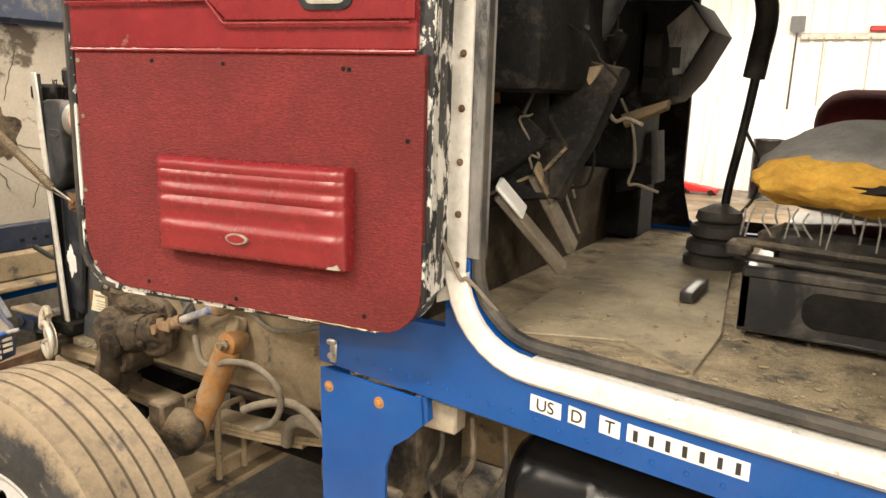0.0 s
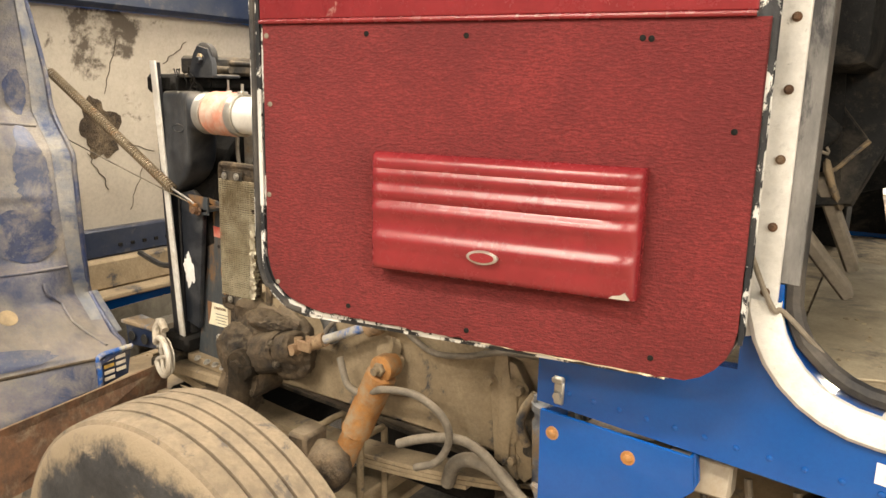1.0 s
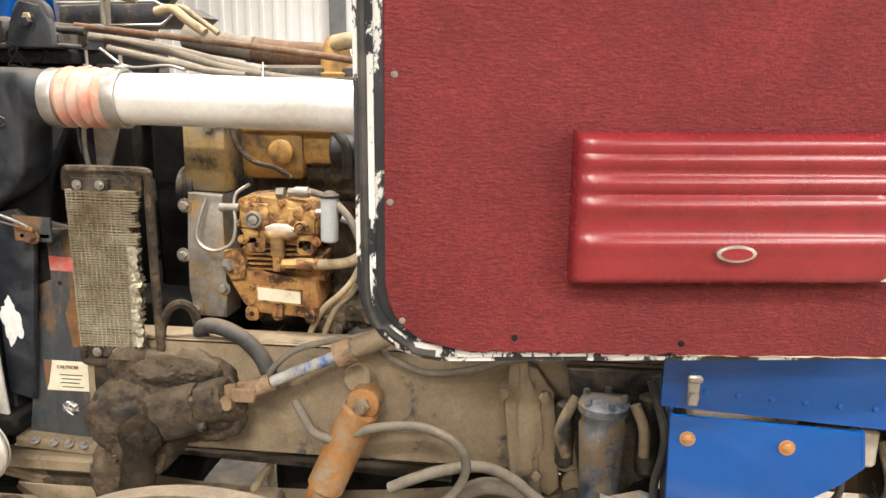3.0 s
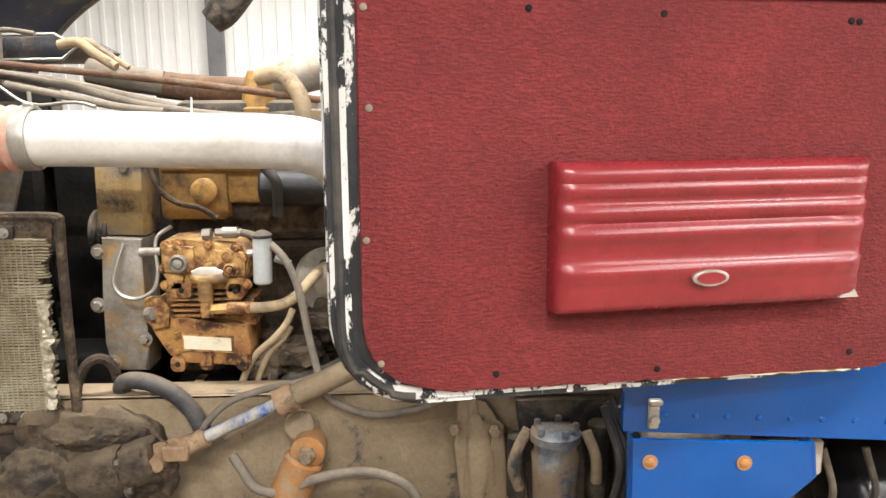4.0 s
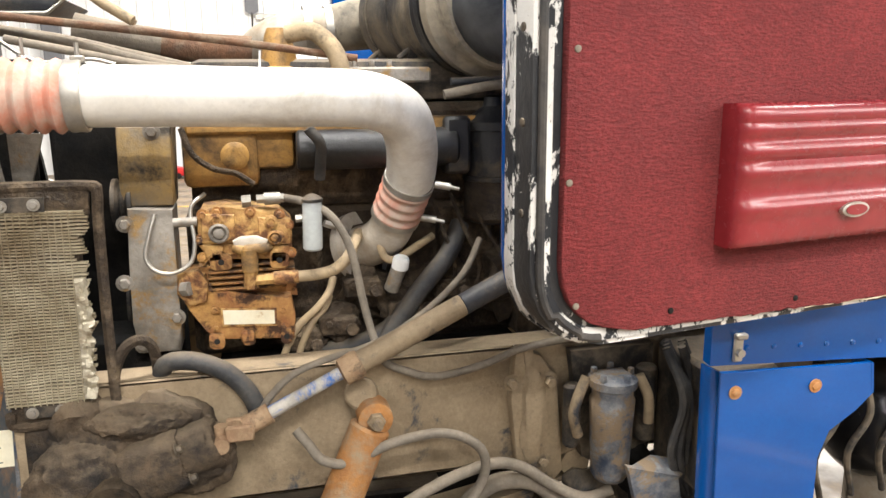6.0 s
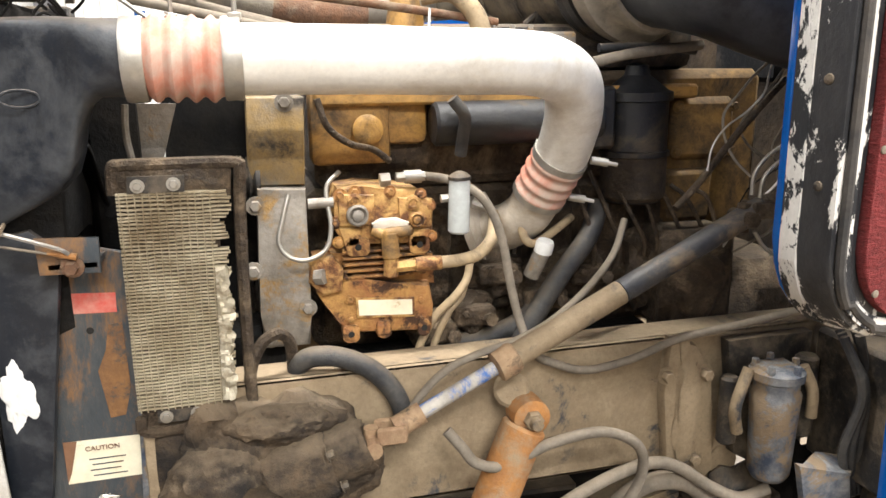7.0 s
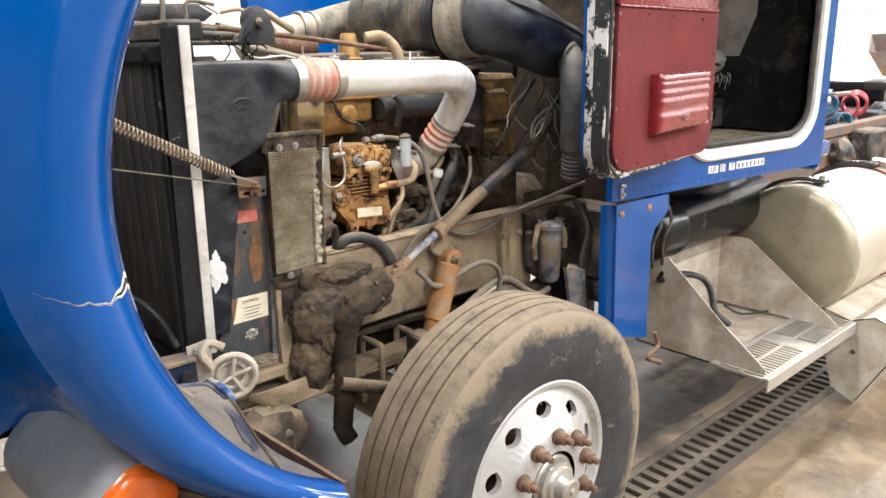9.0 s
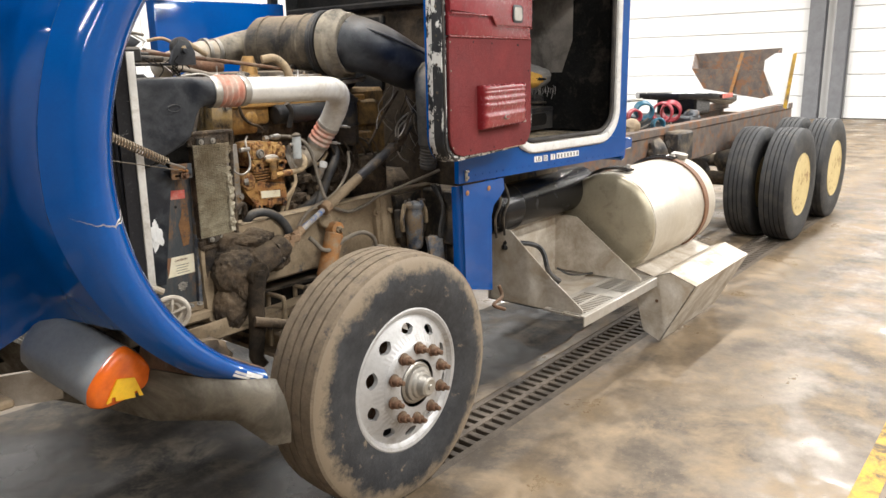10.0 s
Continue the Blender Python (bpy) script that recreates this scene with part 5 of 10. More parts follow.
for i in range(11):
    x = -1.02 + i * 0.052
    lathe(b, (x, side_y(x) + 0.001, 1.118), (0, -1, 0), [(0, 0.006), (0.0025, 0.005), (0.004, 0.002)], 10)
for i in range(14):
    x = -0.45 + i * 0.06
    lathe(b, (x, side_y(x) + 0.001, 1.108), (0, -1, 0), [(0, 0.006), (0.0025, 0.005), (0.004, 0.002)], 10)
PS("rivet", b, "blue", "", cab)
b = B()
box(b, (-1.050, side_y(-1.05) - 0.008, 1.092), (-1.030, side_y(-1.05) + 0.0, 1.148), 0.003)
box(b, (-1.052, side_y(-1.05) - 0.018, 1.138), (-1.028, side_y(-1.05) - 0.004, 1.150), 0.003)
cyl(b, (-1.04, side_y(-1.04) - 0.006, 1.112), (-1.04, side_y(-1.04) - 0.016, 1.112), 0.008, n=8)
P("hood_latch", b, "zinc", "worn metal hood latch", cab)

# registration stickers on the sill: words, and plain bars for the number
def flat_text(s, size):
    cu = bpy.data.curves.new("text", "FONT")
    cu.body, cu.size, cu.extrude, cu.align_x = s, size, 0.0006, "CENTER"
    tmp = bpy.data.objects.new("text", cu)
    scene.collection.objects.link(tmp)
    bpy.context.view_layer.update()
    me_ = bpy.data.meshes.new_from_object(tmp.evaluated_get(bpy.context.evaluated_depsgraph_get()))
    b_ = B()
    b_.from_mesh(me_)
    bpy.data.objects.remove(tmp)
    return b_


def on_flank(x, z, out):
    ang = math.atan2(-0.13, 1)
    return Matrix.Translation((x, side_y(x) - out, z)) @ Matrix.Rotation(ang, 4, "Z") @ Matrix.Rotation(radians(90), 4, "X")


b = B()
for x0, x1 in ((-0.512, -0.447), (-0.432, -0.398), (-0.370, -0.331), (-0.318, -0.113)):
    slab(b, [(x, side_y(x) - 0.0022, z) for x, z in ((x0, 1.133), (x1, 1.131), (x1, 1.162), (x0, 1.165))], (-0.13, -1, 0), 0.002)
sticker = P("sticker", b, "sticker", "white sticker letters on blue sill", cab, 0)
for s, x in (("US", -0.480), ("D", -0.415), ("T", -0.350)):
    b = flat_text(s, 0.034)
    bmesh.ops.transform(b, matrix=on_flank(x, 1.137, 0.0030), verts=b.verts)
    P("letters", b, "ink", "", sticker, 0)
for i in range(7):
    b = B()
    x = -0.302 + i * 0.0287
    slab(b, [(x + u, side_y(x + u) - 0.0036, z) for u, z in ((-0.004, 1.137), (0.004, 1.137), (0.004, 1.157), (-0.004, 1.157))], (-0.13, -1, 0), 0.0014)
    P("bar", b, "ink", "", sticker, 0)

# ---- hood, tipped forward on its front hinge ----
AC = Vector((-2.28, 0, 1.40))  # middle of the wheel arch as it stands now
NA, A0, A1 = 56, radians(92), radians(243)


def flare_w(a):
    d = math.degrees(a)
    if d < 105:
        return 0.08 + 0.095 * max(0, (d - 92)) / 13
    return 0.175 if d < 185 else 0.175 - 0.125 * min(1, (d - 185) / 55)


def sweep(bm, sec, a0, a1, n, mirror=False, wob=0.0):
    rows = []
    for i in range(n + 1):
        a = a0 + (a1 - a0) * i / n
        row = []
        for r, y, *at in sec(a):
            r += wob * noise.noise((a * 5, y * 7, 3.0))
            yy = 2 * CY - y if mirror else y
            b_ = at[0] if at else a
            row.append(bm.verts.new((AC.x + r * math.cos(b_), yy, AC.z + r * math.sin(b_))))
        rows.append(row)
    for p, q in zip(rows, rows[1:]):
        bridge(bm, p, q, close=False)
    return rows


def flare_sec(a):
    w = flare_w(a)
    return [(0.772, 1.075), (0.768, 1.045), (0.770, 1.025), (0.780, 1.008)] + [(0.78 + w * t, 1.008 - 0.06 * (w / 0.175) * math.sin(math.pi * (0.06 + 0.86 * t)) + 0.035 * t * t) for t in (0.12, 0.25, 0.4, 0.55, 0.7, 0.85, 1.0)]


def flank_sec(a):
    w = flare_w(a)
    r = 0.78 + w
    return [(r - 0.004, 1.040), (r + 0.004, 1.08), (r + 0.012, 1.18), (r + 0.03, 1.32), (r + 0.10, 1.42), (r + 0.22, 1.45), (r + 0.34, 1.46)]


LINER_EDGE = ((90, -3.08, 1.50, 2.12), (130, -3.06, 1.55, 1.90), (150, -3.03, 1.57, 1.72), (165, -3.0, 1.57, 1.56), (172, -2.90, 1.57, 1.44), (190, -2.89, 1.57, 1.25), (205, -2.93, 1.60, 1.04), (213, -2.957, 1.625, 0.937), (222, -2.82, 1.62, 0.815), (228, -2.690, 1.575, 0.80), (231, -2.678, 1.475, 0.795), (243, -2.672, 1.467, 0.69))


def liner_sec(a):
    d = math.degrees(a)
    z = math.sin(a)
    s_ = Vector((AC.x + 0.774 * math.cos(a), 1.074, AC.z + 0.774 * z))
    for (d0, *p0), (d1, *p1) in zip(LINER_EDGE, LINER_EDGE[1:]):
        if d0 <= d <= d1 + 0.01:
            e_ = Vector(p0).lerp(Vector(p1), (d - d0) / (d1 - d0))
    deep = 0.10 * max(0, 1 - abs(d - 165) / 60)
    low = max(0, 1 - abs(d - 216) / 12)
    shelf = max(0, 1 - max(0, d - 222) / 8)
    out = []
    for t in (0, 0.05, 0.12, 0.2, 0.3, 0.4, 0.5, 0.6, 0.68, 0.76, 0.84, 0.895, 0.91, 0.96, 1.0):
        p = s_.lerp(e_, t)
        body = math.sin(math.pi * min(1, t * 1.1))
        p.x -= deep * math.sin(math.pi * t) ** 0.7
        p.x += 0.024 * low * math.exp(-((t - 0.66) / 0.06) ** 2)
        p.x += shelf * 0.045 / (1 + math.exp(-(d - 204) / 0.5)) * body + 0.014 * math.exp(-((d - 186) / 1.6) ** 2) * body
        p.x += shelf * 0.030 / (1 + math.exp(-(d - 166) / 0.5)) * body
        out.append((math.hypot(p.x - AC.x, p.z - AC.z), p.y, math.atan2(p.z - AC.z, p.x - AC.x)))
    return out


b = B()
rows = sweep(b, flare_sec, A0, A1, NA)
for row in (rows[0], rows[-1]):
    b.faces.new(row)
hood = P("hood", b, "blue", "glossy blue hood tipped forward with a cracked fender", smooth=60)
b = B()
sweep(b, flank_sec, A0, radians(208), 40)
P("flank", b, "blue", "glossy blue hood flank", hood, 60)
b = B()
rows = sweep(b, liner_sec, A0, A1, 150, wob=0.004)
at = lambda d: round((d - 92) / 151 * 150)  # row at an angle round the arch
lip_path = [row[-1].co.copy() for row in rows[::5]]
ledges = [[rows[i][j].co + Vector((0.001, 0, 0.0)) for j in range(1, 12)] for i in (at(167), at(205))]
ledges.append([rows[i][j].co + Vector((0.008, 0, 0)) for i, j in ((at(208), 8), (at(211), 8), (at(214), 9), (at(218), 9), (at(222), 10), (at(226), 11))])
rim_path = [v.co + Vector((0.004, 0, -0.006 - 0.028 * max(0, 1 - k / 14))) for k, v in enumerate(rows[150])]
groove_path = [v.co + Vector((0.003, 0, 0)) for v in rows[at(231)][:14]]
drop = [b.verts.new(p) for p in rim_path]  # turned-down rim below the shelf
bridge(b, rows[150], drop, close=False)
random.seed(12)
strips = [[[rows[i][j].co + Vector((0.004, -0.002, 0)) for j in (12, 13, 14)] for i in range(30, at(221), 2)]]
for i0, i1, j0, j1 in ((at(168), at(196), 8, 11), (at(190), at(203), 5, 11), (at(152), at(165), 9, 11), (at(222), at(229), 1, 7), (at(232), at(242), 6, 13)):
    patch = []
    for i in range(i0, i1 + 1):
        f_ = math.sin(math.pi * (i - i0 + 0.2) / (i1 - i0 + 0.4)) ** 0.5
        mid, half = (j0 + j1) / 2, (j1 - j0) / 2 * f_ * random.uniform(0.75, 1.0)
        row = []
        for w_ in (-1, -0.5, 0, 0.5, 1):
            g_ = mid + half * w_
            j_ = int(g_)
            row.append(rows[i][j_].co.lerp(rows[i][min(j_ + 1, 14)].co, g_ - j_) + Vector((0.003, -0.002, 0)))
        patch.append(row)
    strips.append(patch)
plug_at, plug_n = rows[at(215)][5].co.copy(), (rows[at(215)][6].co - rows[at(215)][4].co).cross(rows[at(217)][5].co - rows[at(213)][5].co).normalized()
inner = P("inner_fender", b, "blue_in", "muddy grey-blue inside of the fender", hood, 60)
P("fender_lip", tube(B(), lip_path, 0.009, 8, 2), "fender_blue", "worn pale blue fender lip", inner)
for path, r_ in zip(ledges, (0.006, 0.005, 0.005)):  # pressed beads across the moulding
    P("pressed_bead", tube(B(), path, r_, 10, 2), "blue_in", "", inner)
for k, strip in enumerate(strips):  # flat return flange along the free edge, and blue paint left bare of mud
    b = B()
    vs = [[b.verts.new(p) for p in row] for row in strip]
    for p, q in zip(vs, vs[1:]):
        bridge(b, p, q, close=False)
    P("flange" if k == 0 else "bare_paint", b, "flange_grey" if k == 0 else "fender_blue", "dusty grey-blue edge flange" if k == 0 else "bare dark blue paint", inner, 60)
if plug_n.x < 0:
    plug_n = -plug_n
b = B()
lathe(b, plug_at - plug_n * 0.004, plug_n, [(0, 0.03), (0.006, 0.028), (0.008, 0.018), (0.005, 0.012)], 24)
P("rubber_plug", b, "hose_tan", "tan round rubber plug", inner)
# far flare and tip take dusty black for their backlit inside, not hood blue
b = B()  # far fender
sweep(b, flare_sec, A0, A1, 40, True)
P("far_fender", b, "dust_black", "", hood, 60)
b = B()
sweep(b, flank_sec, A0, radians(208), 30, True)
P("far_flank", b, "blue", "", hood, 60)
b = B()
sweep(b, liner_sec, A0, radians(196), 40, True, 0.006)
P("far_inner_fender", b, "navy", "dirty dark blue far inner fender", hood, 60)
b = B()
tube(b, [(-2.02, 3.34, 2.26), (-2.12, 3.34, 2.14), (-2.20, 3.33, 2.02), (-2.25, 3.33, 1.975)], 0.075, 16, radii=(1.25, 0.7))
P("far_fender_tip", b, "dust_black", "dark underside of the far fender tip", hood)
# crack with bare white glass-fibre edges across the flare, and worn paint at the tip
def on_flare(a, f, lift=0.0015):
    sec = flare_sec(a)
    j_ = min(int(f), 9)
    r = sec[j_][0] + (sec[j_ + 1][0] - sec[j_][0]) * (f - j_)
    y = sec[j_][1] + (sec[j_ + 1][1] - sec[j_][1]) * (f - j_)
    return Vector((AC.x + r * math.cos(a), y - lift, AC.z + r * math.sin(a)))


def crack_line(t):
    return radians(187.0 + 3.2 * t - 3.4 * t * t - 1.6 * max(0, t - 0.6) * 3 + 0.7 * noise.noise((t * 7, 0, 0)) + 0.35 * noise.noise((t * 23, 0, 0)))


for name, off, m_ in (("crack_edge", -0.35, "white_edge"), ("crack", 0.0, "pit")):
    b = B()
    rows = []
    for i in range(31):
        t = i / 30
        a = crack_line(t)
        w = (3.0 * max(0, 1 - t / 0.45) ** 0.8 + 0.75 * (1 - t)) * (0.85 if name == "crack_edge" else 0.3) * (1 + 0.5 * noise.noise((t * 31, 4, 0)))
        f = 1.2 + t * 7.6
        rows.append([b.verts.new(on_flare(a - radians(w * 0.55), f, 0.0018 if m_ == "pit" else 0.001)), b.verts.new(on_flare(a + radians(w * 0.45), f, 0.0018 if m_ == "pit" else 0.001))])
    for p, q in zip(rows, rows[1:]):
        bridge(b, p, q, close=False)
    P(name, b, m_, "white splintered fibreglass edge" if m_ == "white_edge" else "dark open crack", hood)
b = B()
for a_, b_ in ((radians(233), radians(238)), (radians(236.5), radians(241.5))):
    o = 5 if a_ < radians(235) else 4
    ring_ = []
    for i in range(9):
        a = a_ + (b_ - a_) * i / 8
        sec = flare_sec(a)
        ring_.append([Vector((AC.x + sec[j][0] * math.cos(a), sec[j][1] - 0.002, AC.z + sec[j][0] * math.sin(a))) for j in (o, o + 2)])
    vs = [[b.verts.new(p) for p in r] for r in ring_]
    for p, q in zip(vs, vs[1:]):
        bridge(b, p, q, close=False)
PS("worn_paint", b, "white_edge", "bare scraped patches", hood)
# free inner edge of the fender, shelf and lower box
P("fender_rim", tube(B(), rim_path, 0.011, 8, 2), "fender_scuff", "blue scuffed fender rim", hood)
P("rim_groove", tube(B(), groove_path, 0.005, 6, 2), "grime", "dark groove above the rim", hood)
b = B()  # slotted end of the shelf
slab(b, [(-2.684, 1.468, 0.800), (-2.680, 1.592, 0.803), (-2.680, 1.575, 0.712), (-2.684, 1.468, 0.690)], (1, 0, 0), 0.010, bevel=0.003)
endbox = P("fender_end", b, "navy", "dirty dark blue slotted fender end", hood, 0)
for i in range(4):
    for y0, y1 in ((1.484, 1.520), (1.527, 1.562)):
        z = 0.713 + 0.021 * i
        if i == 0 and y0 > 1.5:
            continue
        b = B()
        slab(b, [(-2.672, y0, z), (-2.672, y1, z + 0.002), (-2.672, y1, z + 0.013), (-2.672, y0, z + 0.011)], (1, 0, 0), 0.003)
        P("slot", b, "yellow" if i == 2 and y0 < 1.5 else "cream_in", "pale slot", endbox, 0)
b = B()
tube(b, [(-2.674, 1.468, 0.692), (-2.672, 1.468, 0.75), (-2.674, 1.470, 0.800), (-2.674, 1.53, 0.806), (-2.676, 1.59, 0.806)], 0.009, 8)
P("end_rim", b, "fender_scuff", "bright blue scuffed rim", endbox)
b = B()  # holed support rail behind it
slab(b, [(-2.800, 1.655, 0.848), (-2.672, 1.680, 0.838), (-2.668, 1.680, 0.770), (-2.79, 1.655, 0.770)], (0, -1, 0), 0.012)
rail_ = P("support_rail", b, "navy", "dirty dark blue holed rail", hood, 0)
b = B()
slab(b, [(-2.805, 1.640, 0.862), (-2.672, 1.668, 0.848), (-2.668, 1.73, 0.848), (-2.80, 1.72, 0.862)], (0, 0, 1), 0.014, bevel=0.004)
P("rail_top", b, "blue_rust", "scuffed pale blue rail top", rail_)
for i in range(2):
    b = B()
    lathe(b, (-2.765 + 0.058 * i, 1.653 + 0.008 * i, 0.805 - 0.004 * i), (0, -1, 0), [(0, 0.019), (0.003, 0.017)], 14)
    P("round_hole", b, "pit", "", rail_)
b = B()
slab(b, [(-2.960, 1.628, 0.940), (-2.818, 1.624, 0.815), (-2.830, 1.66, 0.812), (-2.972, 1.664, 0.936)], (0.6, 0, 0.8), 0.006, bevel=0.002)
P("lip_strip", b, "flange_grey", "pale scuffed lip", hood, 0)
# inside of the hood top with its blue border and lower ledge
b = B()
slab(b, [(-3.46, 1.25, 1.055), (-3.46, 3.1, 1.055), (-3.36, 3.1, 1.95), (-3.36, 1.25, 1.95)], (1, 0, 0.1), 0.02)
P("hood_lining", b, "cream_in", "cream fibreglass hood inside with brown stains", hood, 0)
LX = lambda z: -3.46 + 0.1117 * (z - 1.055) + 0.0015
b = B()
out = []
for i in range(34):
    a = 2 * math.pi * i / 34
    k = 1 + 0.5 * noise.noise((math.cos(a) * 1.7, math.sin(a) * 1.7, 2.0)) + 0.28 * noise.noise((math.cos(a) * 5, math.sin(a) * 5, 7.0))
    y, z = 2.0 + 0.085 * k * math.cos(a) - 0.02 * math.sin(a), 1.475 + 0.115 * k * math.sin(a)
    out.append((LX(z) + 0.001, y, z))
slab(b, out, (1, 0, -0.11), 0.001)
P("stain", b, "grime", "brown bare patch", hood, 0)
for k, (y, z, dy, dz) in enumerate(((1.94, 1.38, 0.10, -0.16), (2.08, 1.42, 0.18, -0.05), (2.2, 1.30, -0.06, -0.18), (2.02, 1.62, 0.05, 0.22), (2.3, 1.75, 0.12, 0.1))):
    b = B()
    pts = [Vector((LX(z + dz * i / 7) + 0.0006, y + dy * i / 7 + 0.02 * noise.noise((i * 0.7, k, 0)), z + dz * i / 7 + 0.02 * noise.noise((k, i * 0.7, 5)))) for i in range(8)]
    tube(b, pts, 0.0016, 5, 3)
    P("hairline_crack", b, "grime", "", hood)
b = B()
box(b, (-3.37, 1.22, 1.95), (-3.30, 3.14, 2.10), 0.02)
box(b, (-3.47, 1.25, 0.93), (-3.42, 3.1, 1.055), 0.01)
P("hood_border", b, "navy", "dirty dark blue hood border", hood)
b = B()
box(b, (-3.45, 1.25, 0.80), (-3.38, 3.1, 0.93), 0.012)
box(b, (-3.44, 1.25, 0.775), (-3.30, 3.1, 0.80), 0.006)
P("hood_ledge", b, "dust_metal", "dusty grey hood ledge", hood)
b = B()
for i in range(8):
    box(b, (-3.424, 2.05 + i * 0.06, 0.97), (-3.415, 2.07 + i * 0.06, 0.985), 0.002)
tagged(P("border_fastener", b, "dark", "", hood, 0), kind="stuff")
b = B()  # nose shell in front
slab(b, [(-3.50, 1.20, 0.60), (-3.50, 3.16, 0.60), (-3.52, 3.16, 2.08), (-3.52, 1.20, 2.08)], (1, 0, 0), 0.03)
P("hood_top", b, "blue", "blue outside of the hood", hood, 0)
# grille lying flat in the tipped hood, three mesh fields between bars
b = B()
box(b, (-3.36, 1.88, 0.69), (-2.77, 2.80, 0.70))
grille = P("grille", b, "dark", "dark mesh grille lying in the tipped hood", hood, 0)
b = B()
for i in range(64):
    y = 1.90 + i * 0.014
    cyl(b, (-3.36, y, 0.714), (-2.77, y, 0.714), 0.0021, n=5)
for i in range(42):
    x = -3.35 + i * 0.014
    cyl(b, (x, 1.89, 0.717), (x, 2.79, 0.717), 0.0026, n=5)
tagged(P("grille_mesh", b, "grey_cast", "grey wire mesh", grille), kind="stuff")
for y in (1.90, 2.22, 2.53, 2.79):
    b = B()
    box(b, (-3.36, y - 0.009, 0.70), (-2.76, y + 0.009, 0.728), 0.004)
    P("grille_bar", b, "dust_black", "", grille)
b = B()
box(b, (-2.775, 1.88, 0.69), (-2.755, 2.80, 0.73), 0.003)
P("mesh_edge", b, "dust_black", "", grille)
b = B()
box(b, (-2.752, 1.86, 0.66), (-2.676, 2.80, 0.728), 0.012, seg=2)
P("grille_side", b, "navy", "dirty blue grille side bar", grille)
for y in (1.95, 2.24, 2.55):
    b = B()
    box(b, (-2.79, y, 0.722), (-2.735, y + 0.03, 0.735), 0.004)
    P("clip", b, "zinc", "grey metal clip", grille)
b = B()
slab(b, [(-3.06, 1.53, 0.742), (-3.50, 1.77, 0.742), (-3.50, 1.77, 0.632), (-3.06, 1.53, 0.632)], (-0.48, -0.88, 0), 0.02, bevel=0.003)
for u in (0.12, 0.45):
    bolt(b, (-3.06 - 0.44 * u, 1.53 + 0.24 * u, 0.725), (-0.48, -0.88, 0), 0.006, 0.005)
P("lamp_rail", b, "alu_dirty", "dull cream metal rail behind the lamp", hood, 0)
b = B()  # perforated bracket
slab(b, [(-3.05, 2.90, 0.90), (-2.70, 2.90, 0.905), (-2.71, 2.90, 0.735), (-3.05, 2.90, 0.74)], (0, -1, 0), 0.02, bevel=0.003)
slab(b, [(-3.05, 2.87, 0.905), (-2.695, 2.87, 0.91), (-2.695, 2.95, 0.91), (-3.05, 2.95, 0.905)], (0, 0, 1), 0.01, bevel=0.002)
brkt = P("perforated_bracket", b, "dust_black", "dark perforated hood bracket", hood, 0)
for i, (x0, up) in enumerate(((-2.885, 0), (-2.835, 1), (-2.785, 0), (-2.74, 1))):
    b = B()
    z0, z1 = 0.765, 0.865
    w0, w1 = (0.040, 0.018) if up == 0 else (0.016, 0.034)
    slab(b, [(x0, 2.8985, z0), (x0 + w0, 2.8985, z0), (x0 + (w0 + w1) / 2, 2.8985, z1), (x0 + (w0 - w1) / 2, 2.8985, z1)], (0, -1, 0), 0.003)
    P("bracket_hole", b, "pit", "", brkt, 0)
for x in (-2.90, -2.80, -3.0):
    b = B()
    bolt(b, (x, 2.90, 0.885), (0, -1, 0), 0.010, 0.01)
    P("bolt", b, "dust_black", "", brkt)
b = B()
tube(b, [(-3.05, 1.9, 1.02), (-2.90, 1.88, 1.0), (-2.78, 1.85, 1.01), (-2.72, 1.80, 0.95), (-2.68, 1.78, 0.85)], 0.011, 8)
P("lamp_cable", b, "black_clean", "black lamp cable", hood)
b = B()
box(b, (-2.80, 1.74, 0.74), (-2.72, 2.6, 0.80), 0.008, pose(0, 0, 0))
box(b, (-2.74, 1.70, 0.66), (-2.68, 2.64, 0.72), 0.008)
PS("lower_support", b, "dust_black", "dusty radiator support bar", hood)
# cast hood hinge: a spoked open ring on a plate
b = B()
hc = Vector((-2.585, 1.64, 0.772))
HM = Matrix.Translation(hc) @ Matrix.Rotation(radians(-18), 4, "Z")
hp = lambda x, y, z: HM @ Vector((x, y, z))
tube(b, [hp(0.066 * math.cos(t), 0, 0.064 * math.sin(t)) for t in [radians(-150 + 300 * i / 24) for i in range(25)]], 0.010, 8, smooth=False)
tube(b, [hp(0.040 * math.cos(t), 0.012, 0.040 * math.sin(t)) for t in [2 * math.pi * i / 20 for i in range(21)]], 0.007, 8, smooth=False)
lathe(b, hp(0, 0.022, 0), HM.to_3x3() @ Vector((0, -1, 0)), [(0, 0.062), (0.004, 0.062), (0.006, 0.05), (0.002, 0.02)], 28)
for t in (0.3, 1.4, 3.6, 5.2):
    tube(b, [hp(0, 0.0, 0), hp(0.034 * math.cos(t), -0.004, 0.034 * math.sin(t)), hp(0.064 * math.cos(t), 0, 0.062 * math.sin(t))], 0.0065, 6)
tube(b, [hp(-0.05, 0.0, 0.035), hp(-0.075, 0.01, 0.075), hp(-0.055, 0.02, 0.105), hp(-0.015, 0.02, 0.085)], 0.013, 8)
slab(b, [hp(-0.115, 0.02, 0.10), hp(-0.05, 0.02, 0.115), hp(-0.045, 0.02, 0.0), hp(-0.11, 0.02, -0.02)], HM.to_3x3() @ Vector((0, -1, 0)), 0.014, bevel=0.004)
hh = P("hood_hinge", b, "alu_dirty", "pale cast hood hinge with an open spoked ring", hood)
